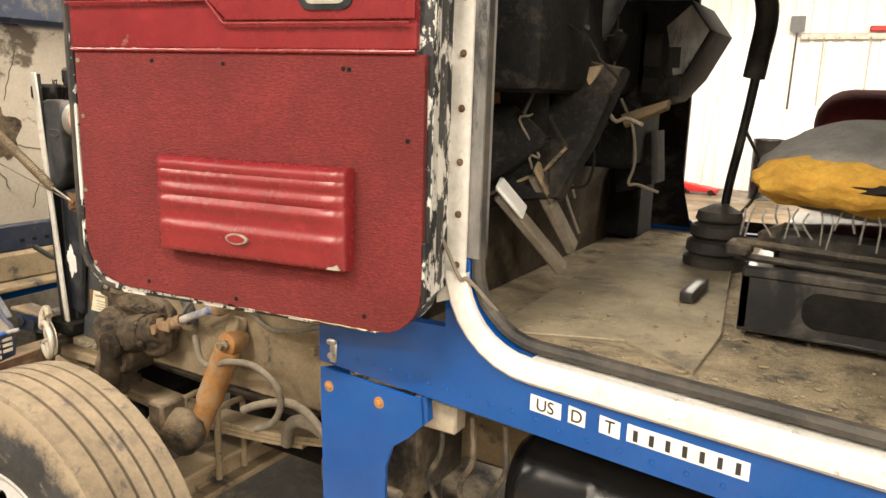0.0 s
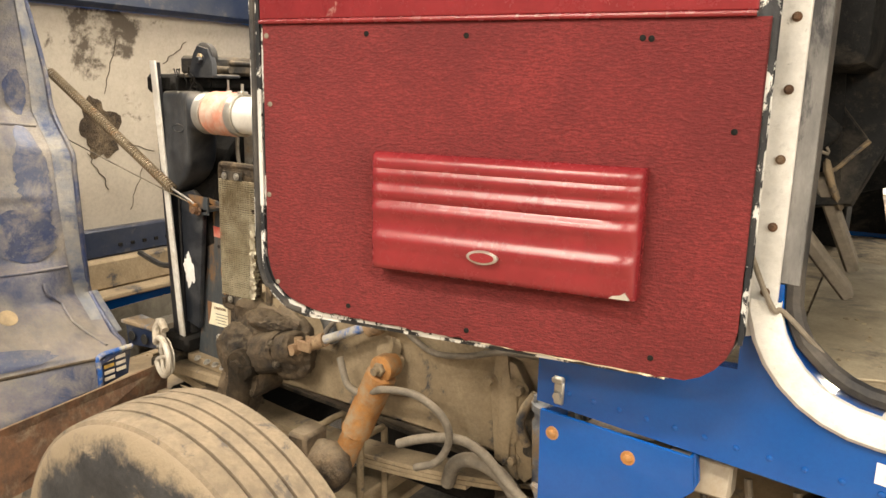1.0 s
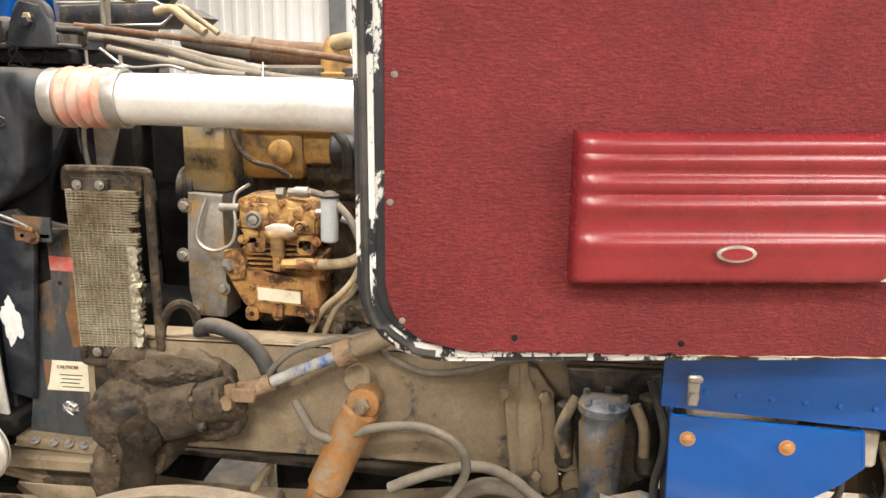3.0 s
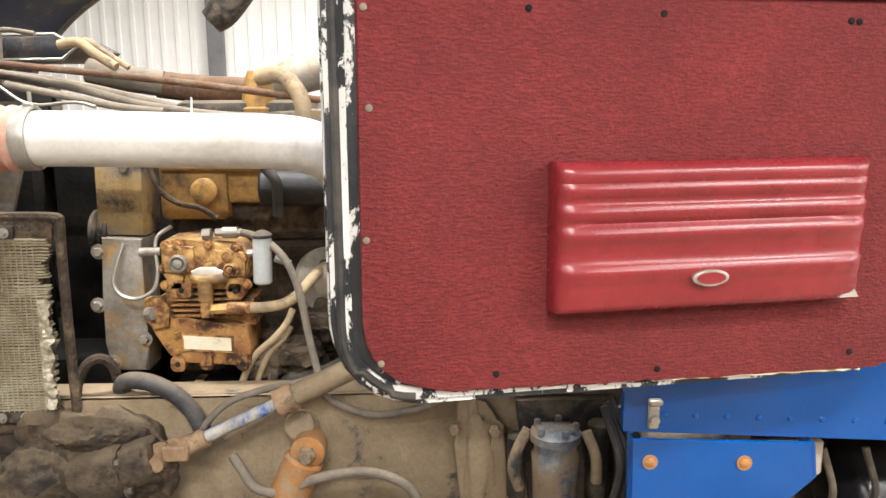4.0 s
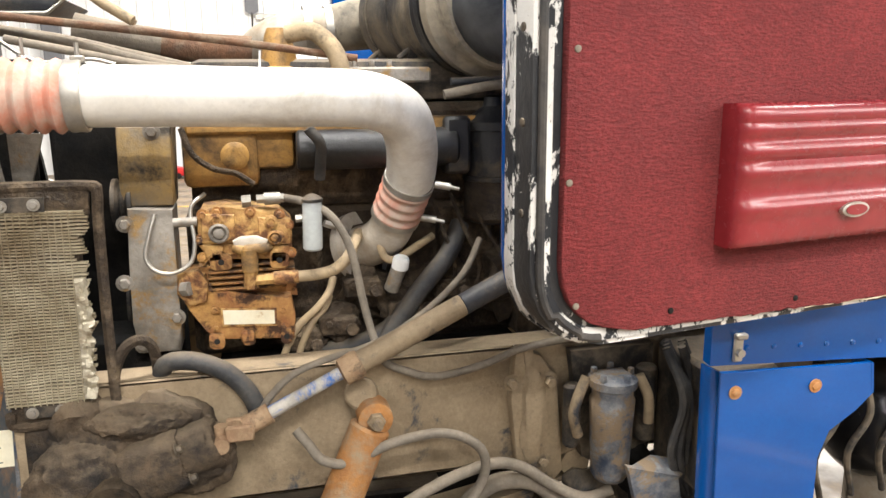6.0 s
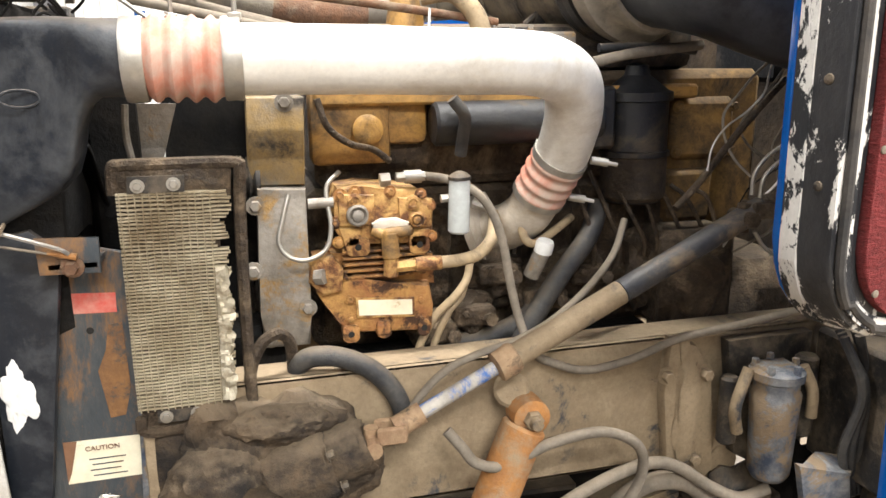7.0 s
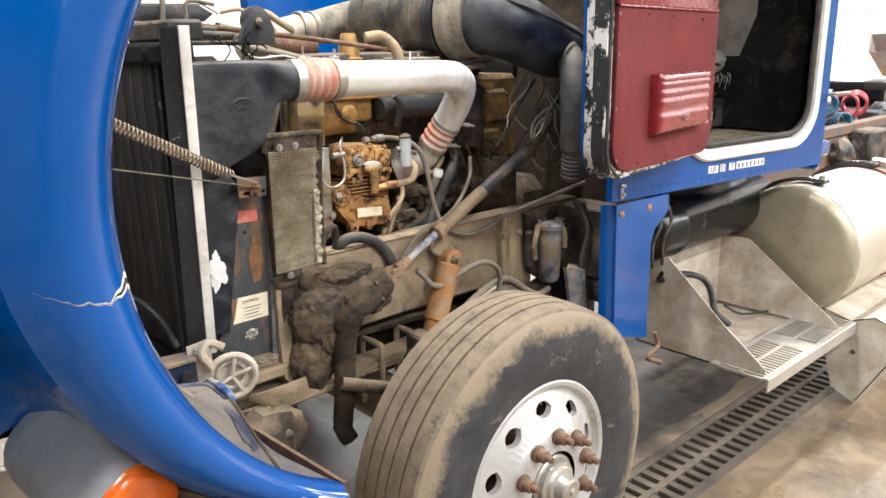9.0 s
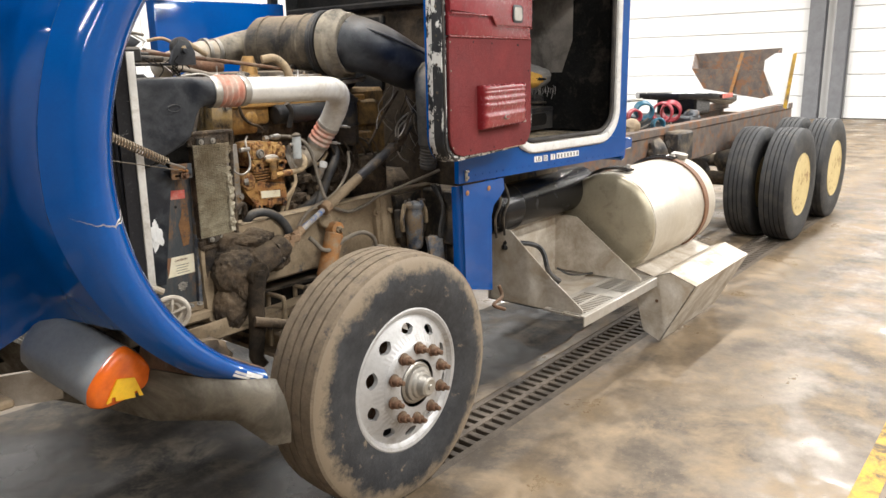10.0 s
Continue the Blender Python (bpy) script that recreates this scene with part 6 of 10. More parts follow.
for z in (0.01, 0.085):
    b = B()
    bolt(b, hp(-0.088, 0.02, z), HM.to_3x3() @ Vector((0, -1, 0)), 0.009, 0.009)
    P("hinge_bolt", b, "zinc", "", hh)
# turn-signal lamp on the fender: an arched housing with a flat bottom
LA, LB = Vector((-3.125, 1.44, 0.892)), Vector((-3.06, 1.145, 0.805))
ld = (LB - LA).normalized()
la_, lb_, _ = frame_of(ld)


def arch(c, k, n=44, du=0.0, dv=0.0):
    out = []
    for i in range(n):
        a = 2 * math.pi * i / n
        u, v = 0.104 * math.copysign(abs(math.cos(a)) ** 0.85, math.cos(a)), math.sin(a)
        v = 0.105 * v if v >= 0 else -0.072 * abs(v) ** 0.4
        u *= 1 - 0.52 * max(0, v / 0.105) ** 1.3
        out.append(Vector(c) + la_ * (u * k + du) + lb_ * (v * k + dv))
    return out


def arch_loft(bm, rows_):
    rings = [[bm.verts.new(p) for p in arch(*row)] for row in rows_]
    for p, q in zip(rings, rings[1:]):
        bridge(bm, p, q)
    bm.faces.new(rings[0][::-1]), bm.faces.new(rings[-1])


b = B()
arch_loft(b, [(LA, 0.62), (LA + ld * 0.008, 0.80), (LA + ld * 0.03, 0.94), (LA + ld * 0.07, 1.0), (LB, 1.0)])
lamp_h = P("signal_lamp", b, "satin", "satin grey arched signal lamp housing", hood, 50)
b = B()
arch_loft(b, [(LB - ld * 0.003, 1.012), (LB + ld * 0.010, 1.012), (LB + ld * 0.020, 0.985), (LB + ld * 0.028, 0.94), (LB + ld * 0.032, 0.86), (LB + ld * 0.033, 0.4)])
P("lens", b, "lens_orange", "orange plastic lens", lamp_h, 50)
b = B()
arch_loft(b, [(LB - ld * 0.006, 1.022), (LB + ld * 0.004, 1.022)])
P("lens_rim", b, "satin", "pale lens rim", lamp_h, 50)
b = B()
slab(b, [(-3.115, 1.108, 0.752), (-3.081, 1.095, 0.820), (-3.020, 1.115, 0.799), (-2.986, 1.144, 0.724), (-3.001, 1.140, 0.728), (-3.009, 1.131, 0.751), (-3.021, 1.128, 0.752), (-3.015, 1.136, 0.730), (-3.084, 1.116, 0.748), (-3.087, 1.110, 0.764), (-3.099, 1.107, 0.767), (-3.100, 1.111, 0.753)], ld, 0.004)
P("reflector", b, "lens_yellow", "yellow reflector", lamp_h)

# ---- bumper ----
b = B()
top = [(-2.600, 1.005, 0.672), (-2.66, 0.985, 0.70), (-2.78, 1.00, 0.735), (-2.88, 1.06, 0.77), (-2.97, 1.17, 0.80), (-3.04, 1.34, 0.80), (-3.10, 1.6, 0.80), (-3.13, 2.0, 0.80), (-3.13, 2.66, 0.80)]
low = [(-2.537, 1.00, 0.408), (-2.627, 0.99, 0.437), (-2.76, 0.995, 0.582), (-2.86, 1.05, 0.607), (-2.93, 1.16, 0.60), (-3.00, 1.34, 0.62), (-3.06, 1.6, 0.60), (-3.09, 2.0, 0.60), (-3.09, 2.66, 0.60)]
roll = (0.0, -0.016, -0.012, 0.006, 0.034)  # rolled section, tucked in below
fo = [[b.verts.new(Vector(t).lerp(Vector(l), k / 4) + Vector((0, roll[k], 0))) for k in range(5)] for t, l in zip(top, low)]
bk = [[b.verts.new(Vector(t).lerp(Vector(l), k / 4) + Vector((0.004, 0.012 + roll[k], 0))) for k in range(5)] for t, l in zip(top, low)]
for g_ in (fo, bk):
    for p, q in zip(g_, g_[1:]):
        bridge(b, p, q, close=False)
for p, q in ((fo, bk),):
    for i in range(len(fo) - 1):
        b.faces.new((fo[i][0], fo[i + 1][0], bk[i + 1][0], bk[i][0]))
        b.faces.new((fo[i][4], fo[i + 1][4], bk[i + 1][4], bk[i][4]))
    b.faces.new([fo[0][k] for k in range(5)] + [bk[0][k] for k in range(4, -1, -1)])
P("bumper", b, "bumper", "dirty dull metal bumper end", smooth=60)
b = B()
slab(b, [(-2.60, 1.06, 0.70), (-2.66, 1.72, 0.72), (-2.70, 1.72, 0.50), (-2.57, 1.06, 0.50)], (1, -0.2, 0), 0.01)
P("bumper_back", b, "rust", "rusty brown bumper back")

# ---- radiator and charge-air duct ----
b = B()
box(b, (-2.67, 1.77, 0.80), (-2.59, 2.60, 1.66), 0.004)
rad = P("radiator", b, "rad", "black dusty radiator core", smooth=0)
b = B()
box(b, (-2.70, 1.72, 1.64), (-2.56, 2.63, 1.70), 0.012)
box(b, (-2.70, 1.72, 0.76), (-2.56, 2.63, 0.82), 0.012)
rad_tank = b
for i in range(11):  # rows of tubes with their fins
    b = B()
    y = 1.83 + 0.070 * i
    box(b, (-2.6735, y - 0.0035, 0.822), (-2.668, y + 0.0035, 1.638), 0.001)
    P("core_tube", b, "dust_black", "", rad, 0)
b = B()
for i in range(90):
    box(b, (-2.672, 1.79, 0.826 + 0.009 * i), (-2.6685, 2.58, 0.8295 + 0.009 * i))
tagged(P("core_fin", b, "rad", "", rad, 0), kind="stuff")
b = rad_tank
PS("radiator_tank", b, "dark", "dusty black radiator tank", rad)
b = B()
box(b, (-2.70, 2.585, 0.72), (-2.56, 2.66, 1.73), 0.006)
P("far_side_channel", b, "dust_black", "", rad)
b = B()
slab(b, [(-2.655, 1.715, 1.735), (-2.60, 1.695, 1.735), (-2.605, 1.735, 0.78), (-2.66, 1.75, 0.78)], (-0.3, -1, 0), 0.010)
box(b, (-2.66, 1.75, 0.78), (-2.60, 1.79, 1.70), 0.004)
P("side_channel", b, "black_paint", "black chipped steel radiator channel", rad, 0)
b = B()
slab(b, [(-2.618, 1.680, 1.74), (-2.590, 1.678, 1.74), (-2.582, 1.732, 0.785), (-2.610, 1.734, 0.785)], (0, -1, 0), 0.008, bevel=0.002)
P("edge_strip", b, "alu_pipe", "pale metal edge strip", rad)

b = B()  # a flat tall box that narrows into the round neck of the pipe
rows = []
for x, zt, zb, yf, k in ((-2.600, 1.648, 1.315, 1.706, 8), (-2.560, 1.648, 1.325, 1.700, 8), (-2.517, 1.649, 1.352, 1.688, 8), (-2.470, 1.650, 1.376, 1.672, 7), (-2.437, 1.650, 1.396, 1.658, 6.5),
                         (-2.413, 1.650, 1.420, 1.648, 6), (-2.402, 1.649, 1.448, 1.642, 5.5), (-2.392, 1.648, 1.490, 1.633, 5), (-2.378, 1.647, 1.522, 1.622, 4), (-2.360, 1.646, 1.535, 1.610, 3), (-2.338, 1.646, 1.536, 1.602, 2.3), (-2.312, 1.6455, 1.5345, 1.5995, 2)):
    cy, cz, hz = yf + 0.0555, (zt + zb) / 2, (zt - zb) / 2
    rows.append([b.verts.new((x, cy + 0.0555 * math.copysign(abs(math.cos(a)) ** (2 / k), math.cos(a)), cz + hz * math.copysign(abs(math.sin(a)) ** (2 / k), math.sin(a)))) for a in [2 * math.pi * (i + 0.5) / 48 for i in range(48)]])
for p, q in zip(rows, rows[1:]):
    bridge(b, p, q)
b.faces.new(rows[0][::-1]), b.faces.new(rows[-1])
duct = P("air_duct", b, "black", "scuffed black plastic charge air duct", smooth=50)
b = B()
c0 = Vector((-2.467, 1.661, 1.536))
tube(b, [c0 + Vector((0.027 * math.cos(a), 0, 0.012 * math.sin(a))) for a in [2 * math.pi * i / 24 for i in range(25)]], 0.0022, 6, smooth=False)
P("moulded_oval", b, "black", "", duct)
b = B()
slab(b, [(-2.498, 1.725, 1.334), (-2.459, 1.735, 1.294), (-2.527, 1.750, 0.853), (-2.590, 1.750, 0.869), (-2.573, 1.735, 1.318)], (0, -1, 0), 0.02, bevel=0.005)
P("lower_duct", b, "black", "black lower side shroud", duct)
b = B()
lump(b, (-2.551, 1.742, 1.055), (0.022, 0.004, 0.048), 5, 0.7, 4)
P("paint_blotch", b, "sticker", "white paint blotch", duct)

# bracket plate with its labels
b = B()
slab(b, [(-2.483, 1.775, 1.307), (-2.356, 1.775, 1.275), (-2.381, 1.775, 0.703), (-2.574, 1.775, 0.716), (-2.499, 1.775, 1.085)], (0, -1, 0), 0.012, bevel=0.002)
brk = P("side_bracket", b, "rust_lite", "blue-grey steel bracket plate streaked with rust", smooth=20)
b = B()
slab(b, [(-2.358, 1.755, 1.279), (-2.347, 1.755, 1.278), (-2.374, 1.755, 0.726), (-2.389, 1.755, 0.727)], (0, -1, 0), 0.03)
P("bracket_flange", b, "blue_rust", "", brk, 0)
b = B()
slab(b, [(-2.580, 1.740, 0.757), (-2.377, 1.740, 0.746), (-2.379, 1.740, 0.718), (-2.583, 1.740, 0.728)], (0, -1, 0), 0.05, bevel=0.003)
P("lower_flange", b, "dust_metal", "", brk)
b = B()
for p in ((-2.527, 1.738, 0.750), (-2.478, 1.738, 0.747), (-2.438, 1.738, 0.746), (-2.399, 1.738, 0.745)):
    bolt(b, p, (0, -0.5, 1), 0.008, 0.009)
PS("flange_bolt", b, "zinc", "", brk)
b = B()
slab(b, [(-2.480, 1.774, 1.216), (-2.392, 1.774, 1.211), (-2.393, 1.774, 1.177), (-2.482, 1.774, 1.180)], (0, -1, 0), 0.002)
P("red_label", b, "red_label", "faded red label", brk, 0)
b = B()
slab(b, [(-2.504, 1.774, 0.950), (-2.380, 1.774, 0.948), (-2.383, 1.774, 0.871), (-2.504, 1.774, 0.870)], (0, -1, 0), 0.002)
lab = P("caution_label", b, "cream_label", "cream caution label with worn red edge", brk, 0)
b = B()
slab(b, [(-2.504, 1.772, 0.951), (-2.482, 1.772, 0.950), (-2.489, 1.772, 0.922), (-2.497, 1.772, 0.890), (-2.504, 1.772, 0.873)], (0, -1, 0), 0.0015)
P("label_band", b, "strap", "", lab, 0)
b = flat_text("CAUTION", 0.0125)
p0, p1 = Vector((-2.442, 1.771, 0.936)), Vector((-2.409, 1.771, 0.934))
bmesh.ops.transform(b, matrix=Matrix.Translation(p0 - Vector((0, 0, 0.006))) @ Matrix.Rotation(radians(90), 4, "X"), verts=b.verts)
P("lettering", b, "strap", "", lab, 0)
for i in range(4):
    b = B()
    z = 0.914 - i * 0.0105
    c = Vector((-2.436, 1.772, 0.903))
    slab(b, [(c.x - 0.030 + 0.004 * (i % 2), c.y, z), (c.x + 0.030 - 0.005 * (i % 3), c.y, z), (c.x + 0.030 - 0.005 * (i % 3), c.y, z - 0.0018), (c.x - 0.030 + 0.004 * (i % 2), c.y, z - 0.0018)], (0, -1, 0), 0.001)
    P("text_bar", b, "rust_lite", "", lab, 0)
b = B()
random.seed(4)
c = Vector((-2.447, 1.772, 0.830))
pts = [c + Vector((0.026 * math.cos(i * 2.4) * random.uniform(0.3, 1), random.uniform(-0.002, 0.001), 0.026 * math.sin(i * 2.4) * random.uniform(0.3, 1))) for i in range(26)]
tube(b, pts, 0.0018, 5, 3)
P("silver_scribble", b, "zinc", "scratched silver foil mark", brk)
b = B()
slab(b, [(-2.409, 1.774, 1.156), (-2.387, 1.774, 1.158), (-2.386, 1.774, 1.105), (-2.385, 1.774, 1.039), (-2.398, 1.774, 0.989), (-2.423, 1.774, 0.986), (-2.429, 1.774, 1.035), (-2.434, 1.774, 1.074), (-2.418, 1.774, 1.110)], (0, -1, 0), 0.0012)
P("rust_streak", b, "rust_streak", "brown rust streak", brk, 0)
b = B()
lathe(b, (-2.438, 1.774, 1.148), (0, -1, 0), [(0, 0.006), (0.001, 0.005)], 12)
P("bolt_hole", b, "pit", "", brk)

# hood spring, its hook bracket and cable
S0 = Vector((-2.47, 1.668, 1.315))
SD = Vector((-0.875, 0.0, 0.484))
for k, yy in enumerate((1.668, 2 * CY - 1.668)):
    s0 = Vector((S0.x, yy, S0.z))
    b = B()
    helix(b, s0 + SD * 0.055, s0 + SD * 0.80, 0.0145, 0.0031, 66, 5, 10)
    spring = P("hood_spring", b, "spring_steel", "rusty brown coiled hood spring")
    b = B()
    tube(b, [s0 + Vector((0.035, 0.012, -0.012)), s0 + Vector((0.02, 0.005, 0.0)), s0 + SD * 0.06], 0.0035, 6)
    tube(b, [s0 + SD * 0.80, s0 + SD * 0.84, s0 + SD * 0.86], 0.0035, 6)
    PS("spring_hook", b, "zinc", "", spring)
    b = B()
    tube(b, [(-2.425, yy + 0.016, 1.297), (-2.50, yy + 0.014, 1.314), (-2.85, yy + 0.008, 1.402), (-3.22, yy, 1.50)], 0.0022, 6)
    cable = P("hood_cable", b, "hose", "thin pale hood stop cable")
    b = B()
    cyl(b, (-2.425, yy + 0.016, 1.297), (-2.465, yy + 0.0155, 1.306), 0.006, 0.003, 8)
    P("cable_end", b, "shock", "copper brown cable end", cable)
b = B()
slab(b, [(-2.486, 1.700, 1.326), (-2.394, 1.700, 1.322), (-2.396, 1.700, 1.265), (-2.484, 1.700, 1.267)], (0, -1, 0), 0.008, bevel=0.002)
box(b, (-2.47, 1.70, 1.275), (-2.40, 1.78, 1.283))
br2 = P("spring_bracket", b, "rust_lite", "worn steel spring bracket")
b = B()
bolt(b, (-2.434, 1.692, 1.280), (0, -1, 0), 0.011, 0.02)
P("pivot_bolt", b, "rust", "", br2)

# finned oil cooler
# backing plate coloured dark to stand for shade between the fins
b = B()
slab(b, [(-2.366, 1.730, 1.383), (-2.212, 1.730, 1.381), (-2.227, 1.730, 1.017), (-2.370, 1.730, 1.012)], (0, -1, 0), 0.03)
cooler = P("oil_cooler", b, "grime", "dusty bent aluminium finned oil cooler", smooth=0)
b = B()
q = [Vector(p) for p in ((-2.367, 1.728, 1.385), (-2.206, 1.728, 1.383), (-2.216, 1.728, 1.013), (-2.370, 1.728, 1.011))]
random.seed(7)
for i in range(62):
    f0 = (i + 0.15) / 62
    f1 = f0 + 0.56 / 62
    bend = 0.0022 * noise.noise((i * 0.27, 0, 0))
    ragged = 0.008 + 0.014 * noise.noise((i * 0.13, 5, 0)) + random.uniform(-0.003, 0.004)
    cut = 0.022 * max(0, noise.noise((i * 0.31, 2, 8))) * 2
    n_ = 12
    up, dn = [], []
    for j in range(n_ + 1):
        s = j / n_
        e = q[0].lerp(q[1], s).lerp(q[3].lerp(q[2], s), f0)
        g = q[0].lerp(q[1], s).lerp(q[3].lerp(q[2], s), f1)
        wob = Vector((0, -0.004 - 0.003 * noise.noise((s * 5, i * 0.4, 1)) - (0.006 * noise.noise((i * 0.5, 9, 0)) if s > 0.85 else 0), bend + 0.0016 * noise.noise((s * 7, i * 0.35, 2))))
        ex = Vector((ragged - cut, 0, 0)) * max(0, (s - 0.85) / 0.15)
        up.append(e + wob + ex)
        dn.append(g + wob + ex)
    vs = [[b.verts.new(p) for p in r] for r in (up, dn, [p + Vector((0, 0.012, 0)) for p in dn], [p + Vector((0, 0.012, 0)) for p in up])]
    for k in range(4):
        bridge(b, vs[k], vs[(k + 1) % 4], close=False)
b_fins = b
b = B()  # crumpled bare edge down the right side
rows = []
for k in range(46):
    f = 0.34 + 0.64 * k / 45
    row = []
    for m_ in range(6):
        sx = 0.90 + 0.15 * m_ / 5
        p = q[0].lerp(q[1], sx).lerp(q[3].lerp(q[2], sx), f)
        p = p + Vector((0.006 * noise.noise((k * 0.35, m_ * 0.9, 0)) * (m_ / 2.5), -0.012 - 0.009 * noise.noise((k * 0.3, m_ * 0.8, 3)) - 0.004 * noise.noise((k * 0.9, m_ * 1.7, 5)), 0.004 * noise.noise((k * 0.5, m_, 9))))
        row.append(b.verts.new(p))
    rows.append(row)
for p, q_ in zip(rows, rows[1:]):
    bridge(b, p, q_, close=False)
P("crumpled_edge", b, "crumple", "crumpled bright bare aluminium edge", cooler, 20)
b = b_fins
tagged(P("cooler_fin", b, "fins", "dusty crushed cooler fins", cooler, 0), kind="stuff")
b = B()
for i in range(13):
    s = (i + 0.5) / 13 * 0.92
    a_, c_ = q[0].lerp(q[1], s), q[3].lerp(q[2], s)
    cyl(b, a_ + Vector((0, -0.0075, 0)), c_ + Vector((0, -0.0075, 0)), 0.0011, n=4)
tagged(P("fin_wire", b, "fins", "", cooler), kind="stuff")
b = B()
tube(b, [(-2.372, 1.740, 1.381), (-2.369, 1.740, 1.422), (-2.355, 1.740, 1.427), (-2.283, 1.740, 1.427), (-2.186, 1.740, 1.425), (-2.175, 1.740, 1.413), (-2.179, 1.745, 1.356), (-2.183, 1.750, 1.197), (-2.183, 1.750, 1.008), (-2.180, 1.745, 0.971), (-2.192, 1.740, 0.968), (-2.278, 1.735, 0.971), (-2.360, 1.735, 0.969), (-2.368, 1.735, 0.997)], 0.0105, 8)
P("cooler_frame", b, "grime", "brown muddy cooler frame tube", cooler)
b = B()
slab(b, [(-2.362, 1.735, 1.422), (-2.188, 1.735, 1.422), (-2.192, 1.735, 1.372), (-2.367, 1.735, 1.379)], (0, -1, 0), 0.012, bevel=0.003)
slab(b, [(-2.369, 1.735, 1.009), (-2.217, 1.735, 1.006), (-2.184, 1.735, 0.976), (-2.360, 1.735, 0.972)], (0, -1, 0), 0.014, bevel=0.003)
PS("end_tank", b, "grime", "", cooler)
b = B()
slab(b, [(-2.347, 1.722, 1.411), (-2.261, 1.722, 1.410), (-2.263, 1.722, 1.383), (-2.349, 1.722, 1.384)], (0, -1, 0), 0.004)
slab(b, [(-2.340, 1.722, 1.011), (-2.259, 1.722, 1.011), (-2.259, 1.722, 0.988), (-2.340, 1.722, 0.989)], (0, -1, 0), 0.004)
PS("tab", b, "dust_black", "", cooler, 0)
for p in ((-2.332, 1.718, 1.396), (-2.278, 1.718, 1.397), (-2.325, 1.718, 1.001), (-2.275, 1.718, 1.002)):
    b = B()
    bolt(b, p, (0, -1, 0), 0.007, 0.007)
    P("bolt", b, "zinc", "", cooler)
b = B()
tube(b, [(-2.180, 1.760, 0.969), (-2.184, 1.760, 1.040), (-2.162, 1.760, 1.096), (-2.132, 1.765, 1.113), (-2.110, 1.780, 1.088), (-2.107, 1.800, 1.016), (-2.110, 1.820, 0.974)], 0.011, 8)
P("cooler_hose", b, "grime", "muddy brown cooler hose", cooler)

# ---- charge-air pipe with its bellows ----
b = B()
bellows(b, (-2.300, 1.655, 1.590), (-2.180, 1.655, 1.587), 0.0545, 4, 0.009)
pipe_b = P("silicone_bellows", b, "silicone", "salmon silicone bellows hose")
for x, w_ in ((-2.322, 0.030), (-2.186, 0.028)):
    b = B()
    lathe(b, (x, 1.655, 1.588), (1, 0, 0), [(0, 0.0545), (0, 0.0600), (0.004, 0.0615), (w_ * 0.5, 0.0605), (w_ - 0.004, 0.0615), (w_, 0.0600), (w_, 0.0545)], 32, cap=False)
    P("hose_clamp", b, "zinc", "grey hose clamp", pipe_b)
b = B()
cyl(b, (-2.165, 1.652, 1.652), (-2.165, 1.652, 1.675), 0.004, n=8)
box(b, (-2.175, 1.640, 1.644), (-2.155, 1.665, 1.654), 0.002)
P("clamp_screw", b, "zinc", "", pipe_b)
b = B()
tube(b, [(-2.17, 1.655, 1.5875), (-2.0, 1.655, 1.585), (-1.85, 1.656, 1.581), (-1.72, 1.660, 1.578), (-1.655, 1.672, 1.568), (-1.605, 1.70, 1.540), (-1.580, 1.745, 1.485), (-1.572, 1.79, 1.432), (-1.572, 1.812, 1.405)], 0.0525, 32, 8)
pipe = P("charge_pipe", b, "alu_pipe", "pale bare aluminium charge air pipe")
b = B()
bellows(b, (-1.572, 1.812, 1.405), (-1.594, 1.878, 1.312), 0.050, 4, 0.006)
P("lower_bellows", b, "silicone", "dusty salmon bellows on the elbow", pipe)
b = B()
tube(b, [(-1.592, 1.872, 1.320), (-1.605, 1.905, 1.275), (-1.635, 1.945, 1.24), (-1.67, 1.99, 1.225)], 0.0495, 28)
lathe(b, (-1.655, 1.97, 1.23), (-0.5, 0.6, -0.3), [(0, 0.085), (0.02, 0.085)], 28)
P("outlet_elbow", b, "alu_dirty", "dusty aluminium outlet elbow", pipe)
for c, d in (((-1.572, 1.812, 1.405), (-0.022, 0.066, -0.093)), ((-1.591, 1.868, 1.326), (-0.022, 0.066, -0.093))):
    b = B()
    lathe(b, c, d, [(0, 0.051), (0, 0.0555), (0.014, 0.0555), (0.014, 0.051)], 32, cap=False)
    e = Vector(c) + Vector((0.048, -0.03, -0.01))
    cyl(b, e, e + Vector((0.032, -0.008, -0.006)), 0.008, n=10)
    cyl(b, e + Vector((0.032, -0.008, -0.006)), e + Vector((0.05, -0.012, -0.01)), 0.004, n=8)
    P("hose_clamp", b, "zinc", "grey spring hose clamp", pipe)

# ---- engine ----
b = B()
box(b, (-2.05, 2.00, 0.98), (-1.12, 2.42, 1.33), 0.02)
box(b, (-2.03, 1.98, 1.33), (-1.15, 2.36, 1.56), 0.02)
engine = P("engine", b, "grime", "dirty yellow diesel engine caked with grime", smooth=30)
for i in range(6):
    b = B()
    x = -1.98 + i * 0.14
    box(b, (x, 1.965, 1.05), (x + 0.09, 2.01, 1.28), 0.012)
    P("block_rib", b, "grime", "", engine)
b = B()
box(b, (-2.02, 2.02, 1.56), (-1.16, 2.34, 1.66), 0.025, seg=2)
P("valve_cover", b, "dust_black", "dusty black valve cover", engine)
b = B()
box(b, (-2.04, 1.945, 1.385), (-1.88, 2.0, 1.545), 0.015, seg=2)
box(b, (-1.90, 1.955, 1.42), (-1.80, 2.0, 1.56), 0.02, seg=2)
box(b, (-2.03, 1.93, 1.50), (-1.2, 2.0, 1.53), 0.006)
